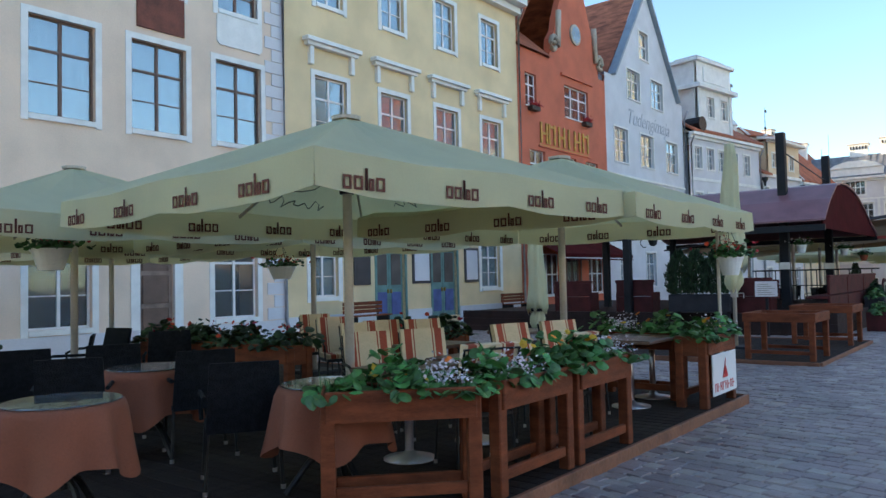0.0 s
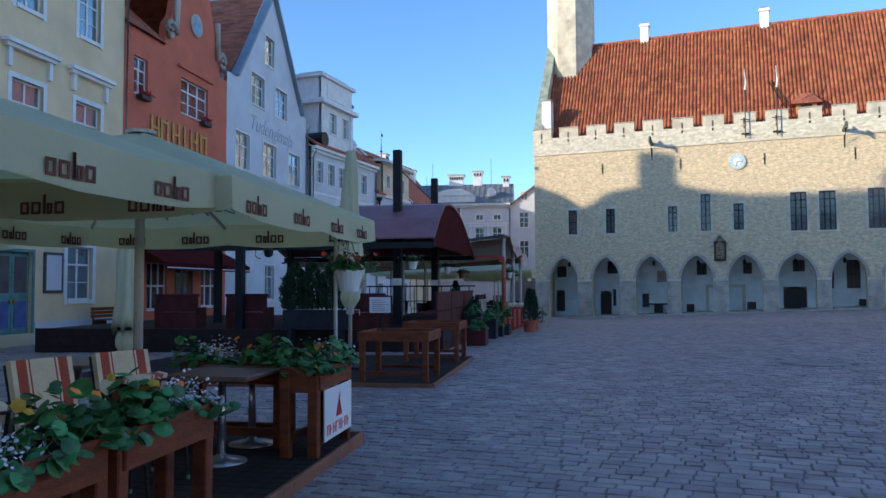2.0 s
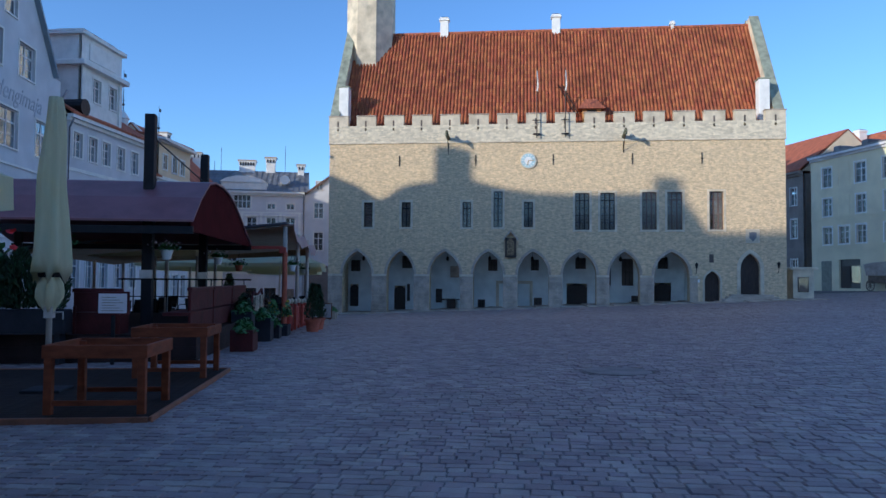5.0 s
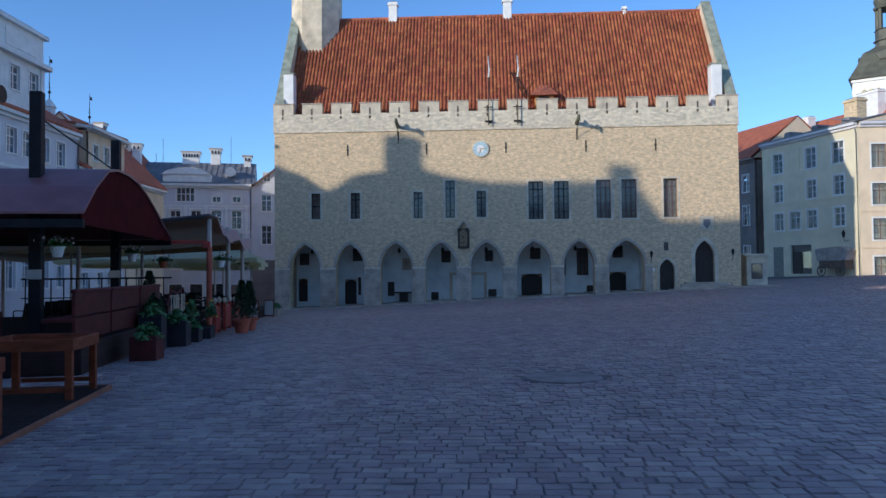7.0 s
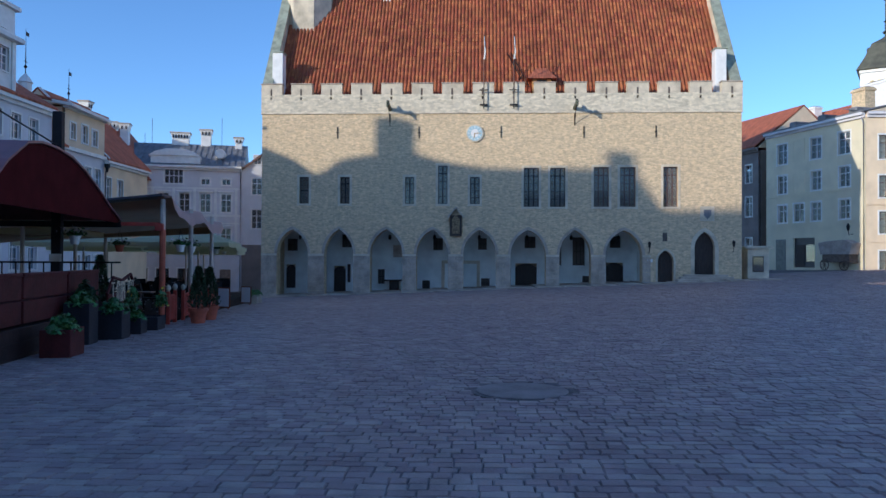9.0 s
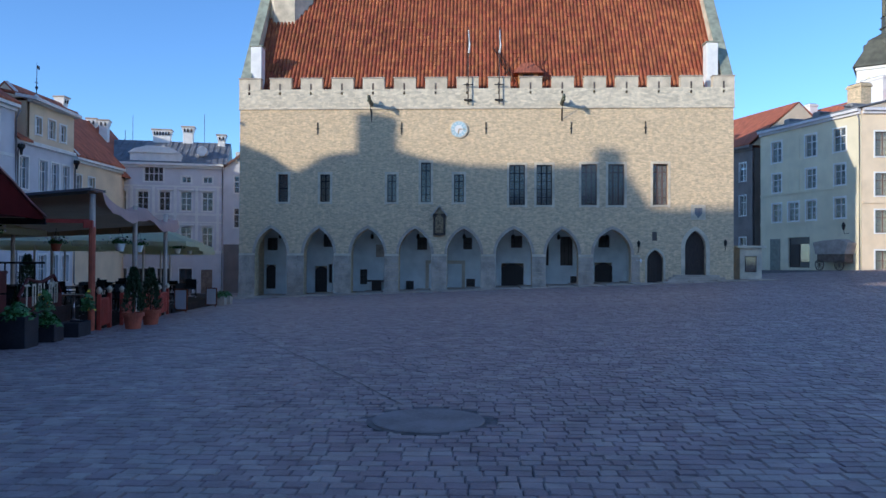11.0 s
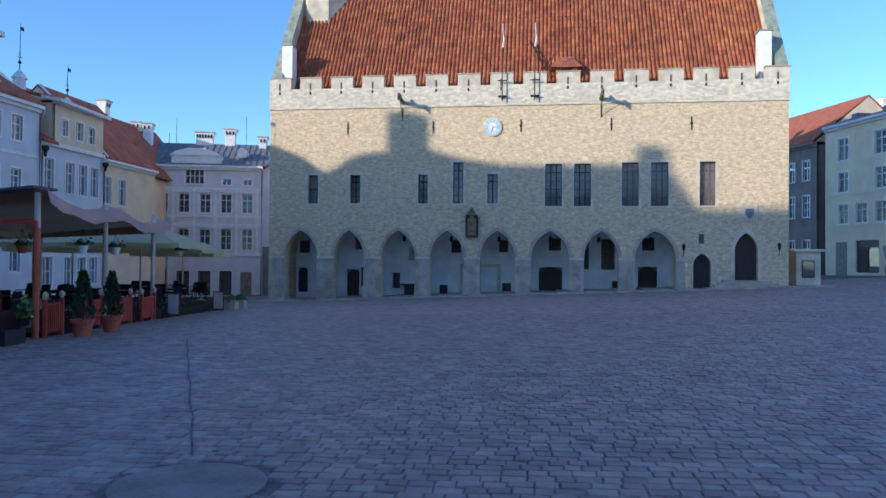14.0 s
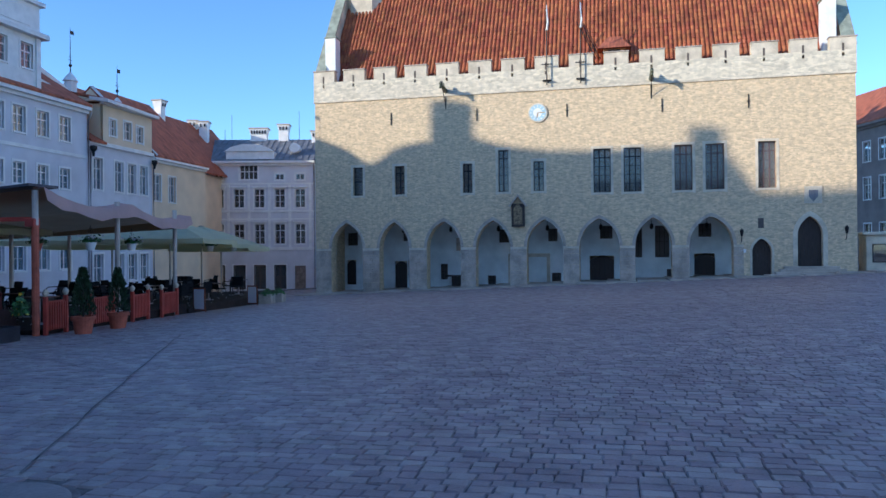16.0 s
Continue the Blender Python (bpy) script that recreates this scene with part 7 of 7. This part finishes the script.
def cafe_two():
    T = Matrix.Translation
    deck(C2, -6.5, 0.06, -0.28, 4.35, 0.12, "dark boarded cafe deck with two empty stands")
    for y, l in ((-0.05, 0.95), (3.1, 0.95)):
        m = C2 @ T((-0.05, y + 0.0, 0)) 
        s = thing("serving_stand", m, "empty brown wooden stand with a tray top", "stand", "empty wooden stands")
        W2, D2, H2, t = 1.12, 1.08, 0.79, 0.09
        for x in (-W2, -t):
            for yy in (0, D2 - t):
                part("leg", Geo().box(x, x + t, yy, yy + t, 0, H2 - 0.03, 0.008), WOOD, s)
        for yy in (-0.015, D2 - 0.025):
            part("top_rail", Geo().box(-W2 - 0.02, 0.02, yy, yy + 0.04, H2 - 0.15, H2, 0.006), WOOD, s)
            part("stretcher", Geo().box(-W2 + t, -t, yy + 0.03, yy + 0.06, 0.1, 0.16, 0.006), WOOD, s)
        for x in (-W2 - 0.02, -0.02):
            part("side_rail", Geo().box(x, x + 0.04, 0.0, D2, H2 - 0.15, H2, 0.006), WOOD, s)
        part("tray_floor", Geo().box(-W2, 0, 0.02, D2 - 0.03, H2 - 0.12, H2 - 0.1), WOOD, s)
    furled(C2 @ T((-1.9, 1.85, 0)), 4.08, "tall furled beige umbrella beside the empty stands")
    # raised booth terrace
    p = thing("booth_platform", C2, "dark plinth of the booth terrace", "platform")
    pb = surf("dark_brown_boards", (0.0328, 0.0154, 0.0137), 0.7, 0.25, 3, 0.3, 25, spec=0.25)
    part("platform_floor", Geo().box(-12, -0.93, 6.23, 16.4, -0.2, 0.42), pb, p)
    for k in range(3):
        z = -0.25 + 0.235 * k
        part("plinth_board", Geo().box(-12, -0.9, 6.2, 6.23, z, z + 0.228, 0.006), pb, p)
        part("plinth_board", Geo().box(-0.93, -0.9, 6.23, 16.4, z, z + 0.228, 0.006), pb, p)
    for x0, x1 in ((-6.6, -5.5), (-3.3, -2.4), (-8.6, -7.4)):
        s = thing("booth_bench", C2 @ T((0, 6.35, 0.45)), "maroon wooden booth bench with a high back", "bench", "maroon booth benches")
        part("back_panel", Geo().box(x0, x1, 0, 0.06, 0.0, 0.42, 0.01), MAROONWOOD, s)
        part("back_panel", Geo().box(x0, x1, 0, 0.06, 0.44, 0.82, 0.01), MAROONWOOD, s)
        part("top_rail", Geo().box(x0 - 0.03, x1 + 0.03, -0.02, 0.08, 0.82, 0.9, 0.02), MAROONWOOD, s)
        part("seat", Geo().box(x0, x1, 0.06, 0.5, 0.35, 0.42, 0.01), MAROONWOOD, s)
        for x in (x0, x1 - 0.06):
            part("side_post", Geo().box(x, x + 0.06, -0.03, 0.5, 0.0, 0.55, 0.01), MAROONWOOD, s)
    for y0, y1 in ((6.5, 8.6), (8.7, 10.9), (11.0, 13.0)):
        s = thing("booth_bench", C2 @ T((-1.15, 0, 0.45)), "maroon wooden booth bench along the terrace edge", "bench", "maroon booth benches")
        for k in range(2):
            part("back_panel", Geo().box(0, 0.06, y0, y1, 0.02 + 0.44 * k, 0.42 + 0.44 * k, 0.01), MAROONWOOD, s)
        part("top_rail", Geo().box(-0.02, 0.08, y0 - 0.02, y1 + 0.02, 0.86, 0.93, 0.02), MAROONWOOD, s)
        part("seat", Geo().box(-0.5, 0.0, y0, y1, 0.35, 0.42, 0.01), MAROONWOOD, s)
    # hedge box
    hb = thing("hedge_box", C2 @ T((-4.05, 6.0, 0.0)), "long charcoal planter box with clipped conifers", "planter")
    part("box", Geo().box(-0.8, 0.8, -0.2, 0.2, 0.5, 0.95, 0.02), NAVYBOX, hb)
    for x in (-0.7, 0.6):
        part("foot", Geo().box(x, x + 0.1, -0.15, 0.15, -0.13, 0.5), NAVYBOX, hb)
    for k, x in enumerate((-0.55, -0.1, 0.42)):
        t = thing("conifer", C2 @ T((-4.05 + x, 6.0, 0.95)), "dense dark green conifer in a planter box", "shrub", "conifers in the box")
        part("trunk", Geo().tube([(0, 0, -0.1), (0, 0, 0.7)], 0.02, 6), DARKWOOD, t)

        def spot(q):
            f = q.random()
            a = q.uniform(0, 2 * math.pi)
            rr = 0.34 * math.sin(math.pi * min(1, 0.25 + f * 0.72)) * q.uniform(0.6, 1.1)
            return (rr * math.cos(a), rr * math.sin(a), f * 1.1), (math.cos(a) * 0.5, math.sin(a) * 0.5, 1)
        part("crown", needles(2200, spot, 0.11, 0.034, 40 + k), LEAF_DARK, t)
    mb = thing("menu_stand", C2 @ T((-2.35, 5.75, 0)), "white menu sheet on a dark stand", "menu stand")
    part("post", Geo().box(-0.03, 0.03, 0, 0.05, -0.12, 1.0), BLACKPOST, mb)
    part("board", Geo().box(-0.3, 0.3, -0.02, 0.03, 0.85, 1.3, 0.01), MAROONWOOD, mb)
    part("sheet", Geo().box(-0.26, 0.26, -0.026, -0.02, 0.89, 1.26), SHEET, mb)
    for k in range(6):
        part("print_line", Geo().box(-0.2, 0.2 - 0.07 * (k % 3), -0.03, -0.026, 0.93 + 0.05 * k, 0.945 + 0.05 * k), LIME_GREY, mb)
    # barrel canopy on black posts
    b = thing("barrel_canopy", C2, "maroon barrel-vaulted canopy on tall black posts", "canopy")
    prof = [(8.1, 2.82), (8.9, 3.4), (9.8, 3.86), (10.5, 3.97), (11.4, 3.98), (12.3, 3.9), (13.2, 3.7), (14.2, 3.38), (15.2, 3.0), (16.25, 2.68)]
    for (y0, z0), (y1, z1) in zip(prof, prof[1:]):
        g = Geo()
        g.hexa([(-9, y0, z0), (-1.45, y0, z0), (-1.45, y1, z1), (-9, y1, z1), (-9, y0, z0 + 0.05), (-1.45, y0, z0 + 0.05), (-1.45, y1, z1 + 0.05), (-9, y1, z1 + 0.05)])
        part("roof_sheet", g, MAROONTOP, b, "mauve-red roof sheet")
    end = [(y, z - 0.02) for y, z in prof]
    n = len(end)
    eg = Geo().add([(-1.5, y, z) for y, z in end] + [(-1.5, 16.2, 2.62), (-1.5, 8.15, 2.62)] + [(-1.56, y, z) for y, z in end] + [(-1.56, 16.2, 2.62), (-1.56, 8.15, 2.62)], [tuple(range(n + 2)), tuple(range(2 * n + 3, n + 1, -1))])
    part("end_cloth", eg, MAROON, b, "dark red end cloth")
    part("eave_beam", Geo().box(-9, -1.45, 8.05, 8.15, 2.55, 2.72), BLACKPOST, b)
    part("eave_beam", Geo().box(-9, -1.45, 16.15, 16.25, 2.5, 2.66), BLACKPOST, b)
    part("tie_rod", Geo().tube([(-2.8, 9.45, 5.0), (-2.8, 15.3, 4.6)], 0.02, 6), IRON, b)
    for y in (9.45, 15.3):
        ps = part("post", Geo().box(-2.92, -2.68, y - 0.12, y + 0.12, 0.45, 5.5, 0.015), BLACKPOST, b, "tall square black post")
        part("bolt_plate", Geo().box(-2.95, -2.65, y - 0.15, y - 0.12, 1.55, 1.75), STEEL, ps)
        part("post", Geo().box(-8.5, -8.3, y - 0.1, y + 0.1, 0.45, 3.6, 0.015), BLACKPOST, b)
    for y in (9.2, 15.1):
        basket(C2 @ T((-2.3, y, 2.1)), WHITE, WHITEPETAL, "pale hanging pot with trailing plants", 0.14, 0.55)
    basket(C2 @ T((-4.2, 8.0, 2.15)), TERRA, None, "brown wicker hanging basket", 0.16, 0.5)
    lp = thing("lantern_post", C2 @ T((-6.18, 6.26, 0.42)), "black wooden post with an iron arm and a lantern", "lamp post")
    part("post", Geo().box(-0.1, 0.1, -0.1, 0.1, 0, 2.45, 0.012), BLACKPOST, lp)
    part("arm", Geo().tube([(0, 0, 2.2), (0.55, -0.05, 2.22), (1.2, -0.1, 2.2)], 0.02, 6), IRON, lp)
    part("scroll", Geo().tube([(0.55 + 0.13 * math.cos(a * 0.7), -0.05, 1.95 + 0.13 * math.sin(a * 0.7)) for a in range(8)], 0.012, 6), IRON, lp)
    ln = part("lantern", Geo().lathe(0.8, -0.08, [(0.05, 1.85), (0.11, 1.9), (0.15, 2.1), (0.04, 2.2)], 6), IRON, lp)
    part("lantern_pane", Geo().lathe(0.8, -0.08, [(0.1, 1.91), (0.153, 2.09)], 6), GLASS, ln)
    rl = thing("terrace_railing", C2, "thin black iron terrace railing", "railing")
    for k in range(12):
        part("baluster", Geo().box(-5.5 + 0.35 * k, -5.47 + 0.35 * k, 16.0, 16.03, 0.45, 1.55), IRON, rl)
    part("rail", Geo().box(-5.6, -1.4, 15.99, 16.04, 1.5, 1.55).box(-5.6, -1.4, 15.99, 16.04, 0.95, 0.98), IRON, rl)
    gz = lambda x, y: ground_z(*(C2 @ Vector((x, y, 0))).xy) - 1.40
    # boxes and plants along the edge
    for x, y, w, d, h, mt, pl in ((-0.35, 8.45, 0.5, 0.75, 0.5, MAROONWOOD, FERN), (-0.75, 10.7, 0.5, 0.6, 0.85, NAVYBOX, FERN), (-0.45, 11.9, 0.55, 0.7, 0.65, NAVYBOX, LEAF), (-0.35, 13.2, 0.5, 0.6, 0.4, NAVYBOX, LEAF), (-0.25, 14.6, 0.5, 0.9, 0.35, NAVYBOX, None)):
        box_planter(C2 @ T((x, y, gz(x, y))), w, d, h, mt, "dark planter box at the terrace edge", pl, int(y * 10))
    bush(C2 @ T((-0.85, 11.3, 0.75)), 0.5, 0.5, 0.4, 160, LEAF_DARK, "leafy green shrub behind the boxes", 0.06, 77)
    bush(C2 @ T((-0.3, 12.9, 0.55)), 0.4, 0.4, 0.4, 120, FERN, "yellow flowering plant in a pot", 0.045, 78, flower=YELLOWPETAL)
    bush(C2 @ T((-0.15, 15.3, 0.35)), 0.35, 0.35, 0.5, 110, FERN, "yellow flowers at the foot of a post", 0.045, 79, flower=YELLOWPETAL)
    # low fence with pale lettering shapes
    f = thing("name_fence", C2 @ T((-1.0, 13.3, gz(-1, 13))), "dark wooden fence panel with pale letter shapes", "fence")
    part("panel", Geo().box(0, 0.05, 0, 2.6, 0.0, 0.95, 0.01), MAROONWOOD, f)
    for k in range(6):
        y = 0.35 + 0.34 * k
        q = Geo().box(0.05, 0.065, y, y + 0.05, 0.98 - 0.25, 0.98 + 0.25)
        if k in (1, 2, 4, 5):
            q.box(0.05, 0.065, y + 0.15, y + 0.2, 0.73, 1.23)
        if k != 3:
            q.box(0.05, 0.065, y - (0.1 if k == 0 else 0), y + 0.17, 1.19, 1.235)
        part("letter_shape", q, LIME_PALE, f)
    part("scroll_top", Geo().tube([(0.02, 0.0, 0.95), (0.02, 0.5, 1.35), (0.02, 1.3, 1.25), (0.02, 2.1, 1.4), (0.02, 2.6, 0.98)], 0.04, 6), MAROONWOOD, f)


def cafe_three():
    T = Matrix.Translation
    gz = lambda x, y: ground_z(*(C2 @ Vector((x, y, 0))).xy) - 1.40
    d = thing("terrace_platform", C2, "low dark platform of the far terraces", "platform")
    part("platform", Geo().box(-10, -0.35, 16.6, 26.0, -0.7, -0.12, 0.02), DECKWOOD, d)
    part("platform", Geo().box(-10, -0.3, 26.1, 38.5, -1.0, -0.32, 0.02), DECKWOOD, d)
    # slung canopy on timber posts
    c = thing("terrace_canopy", C2, "slung beige canopy with a faded pink edge on posts", "canopy")
    g = Geo()
    ny, nx = 14, 6
    for i in range(ny + 1):
        y = 16.2 + 9.6 * i / ny
        sag = -0.28 * abs(math.sin(math.pi * i / ny * 2)) ** 0.8
        for k in range(nx + 1):
            x = -9 + 8.9 * k / nx
            g.v.append((x, y, 3.35 + sag * (k / nx) - 0.95 * (1 - k / nx) - 0.25 * i / ny))
    for i in range(ny):
        for k in range(nx):
            a = i * (nx + 1) + k
            g.f.append((a, a + 1, a + nx + 2, a + nx + 1))
    part("canopy_cloth", g, CREAM_OLD, c, "sagging beige canopy cloth", smooth=True)
    e = Geo()
    for i in range(ny + 1):
        y = 16.2 + 9.6 * i / ny
        sag = -0.28 * abs(math.sin(math.pi * i / ny * 2)) ** 0.8
        zz = 3.37 + sag - 0.25 * i / ny
        e.v += [(-0.55, y, zz + 0.06), (-0.1, y, zz), (-0.02, y, zz - 0.32 - 0.05 * math.sin(i * 2.1))]
    for i in range(ny):
        for k in range(2):
            a = i * 3 + k
            e.f.append((a, a + 1, a + 4, a + 3))
    part("edge_cloth", e, PINKISH, c, "faded pink scalloped edge", smooth=True)
    part("front_sheet", Geo().hexa([(-9, 15.9, 2.42), (-0.3, 15.9, 3.38), (-0.3, 17.2, 3.42), (-9, 17.2, 2.48), (-9, 15.9, 2.48), (-0.3, 15.9, 3.44), (-0.3, 17.2, 3.48), (-9, 17.2, 2.54)]), BLUEROOF, c, "dark blue-grey front sheet")
    part("low_cloth", Geo().hexa([(-9, 25.0, 2.2), (-0.4, 25.0, 2.62), (-0.4, 25.6, 2.95), (-9, 25.6, 2.6), (-9, 25.0, 2.21), (-0.4, 25.0, 2.63), (-0.4, 25.6, 2.96), (-9, 25.6, 2.61)]), CREAM_OLD, c)
    part("beam", Geo().box(-9, -0.3, 16.2, 16.3, 2.55, 2.65), REDPAINT, c)
    for y in (16.25, 20.5, 24.9):
        ps = part("post", Geo().tube([(-0.35, y, gz(-0.35, y)), (-0.35, y, 3.3)], 0.075, 10), POLE, c, "pale round timber post")
        if y < 17:
            part("post_sleeve", Geo().tube([(-0.35, y, gz(-0.35, y)), (-0.35, y, 2.45)], 0.085, 10), TERRA, ps)
            part("post_capital", Geo().box(-0.54, -0.3, y - 0.14, y + 0.14, 2.42, 2.62, 0.02), REDPAINT, ps)
    for y in (17.5, 22, 25.5):
        for x in (-4.5, -8.5):
            part("post", Geo().tube([(x, y, gz(x, y)), (x, y, 3.15 + 0.105 * x)], 0.065, 8), POLE, c)
    # red fences
    for y0, y1 in ((16.45, 17.35), (18.6, 19.9), (21.2, 22.3), (23.4, 24.7)):
        z = gz(-0.2, y0)
        f = thing("red_fence", C2 @ T((-0.22, y0, z)), "red painted slatted terrace fence with lamp knobs", "fence", "red terrace fences")
        L = y1 - y0
        for k in range(int(L / 0.11)):
            part("slat", Geo().box(0, 0.025, 0.05 + 0.11 * k, 0.11 + 0.11 * k, 0.12, 0.8, 0.004), REDPAINT, f)
        part("rail", Geo().box(-0.03, 0.0, 0, L, 0.16, 0.24), REDPAINT, f)
        part("rail", Geo().box(-0.03, 0.0, 0, L, 0.72, 0.84), REDPAINT, f)
        for y in (-0.05, L - 0.03):
            ps = part("fence_post", Geo().box(-0.05, 0.05, y, y + 0.09, 0, 0.95, 0.01), REDPAINT, f)
            part("lamp_knob", Geo().lathe(0, y + 0.045, [(0.03, 0.95), (0.075, 1.02), (0.075, 1.07), (0.02, 1.14)], 12), LIME_PALE, ps)
    for x, y, h, r in ((0.55, 16.75, 1.15, 0.27), (0.6, 18.5, 1.15, 0.27), (-2.4, 17.6, 1.35, 0.32)):
        p = C2 @ Vector((x, y, 0))
        cone_tree(p.x, p.y, ground_z(p.x, p.y) if x > -0.3 else 1.28, h, r)
    for y, x in ((26.6, -0.1), (33.0, 0.1)):
        z = gz(x, y)
        m = thing("menu_board", C2 @ T((x, y, z)) @ Matrix.Rotation(radians(-25), 4, "Z"), "white menu board on a wooden stand", "menu board", "menu boards")
        part("frame", Geo().box(-0.3, 0.3, -0.01, 0.03, 0.1, 0.95, 0.008), WOOD, m)
        part("sheet", Geo().box(-0.25, 0.25, -0.016, -0.01, 0.15, 0.9), SHEET, m)
        part("strut", Geo().beam((0, 0.03, 0.9), (0, 0.35, 0.0), 0.04, 0.04), WOOD, m)
    # far umbrellas
    for x, y, s in ((-2.0, 28.6, 4.2), (-2.2, 32.8, 4.2), (-2.6, 36.8, 4.0), (-6.4, 29, 4.2), (-6.6, 33.2, 4.2), (-6.0, 21.5, 4.0)):
        z = gz(x, y)
        umbrella(C2 @ T((x, y, z)), s, "wide cream canvas umbrella over the far terrace", rise=0.85, top=3.75 - 0.035 * (y - 28), val=0.2, deckz=1.40 + z, prints=False)
    rcs = [o for o in bpy.data.objects if o.name.startswith("rattan_chair") and not o.parent]
    rnd = random.Random(8)
    for k in range(56):
        x, y = rnd.uniform(-6.5, -0.9), rnd.uniform(17.5, 38)
        copy_thing(rcs[0], C2 @ T((x, y, -0.12 if y < 26 else -0.32)) @ Matrix.Rotation(rnd.uniform(0, 6.3), 4, "Z"))
    for k in range(9):
        x, y = -1.4 - 1.8 * (k % 2), 18.2 + 2.2 * k
        square_table(C2 @ T((x, y, -0.12 if y < 26 else -0.32)), 0.75, 0.75, "dark cafe table on the far terrace")
    for y in (37.6, 35.4):
        box_planter(C2 @ T((0.15, y, gz(0.15, y))), 0.6, 0.9, 0.5, LIME_GREY, "grey stone planter box at the terrace end", FERN, int(y))
    for x, y in ((-0.4, 19.0), (-0.6, 22.0), (-2.5, 20.0), (-1.0, 30.5), (-1.2, 34.5)):
        basket(C2 @ T((x, y, 1.95)), TERRA if x < -2 else WHITE, WHITEPETAL, "hanging pot with pale trailing flowers", 0.15, 0.6)


cafe_one()
cafe_two()
cafe_three()

build_setts()
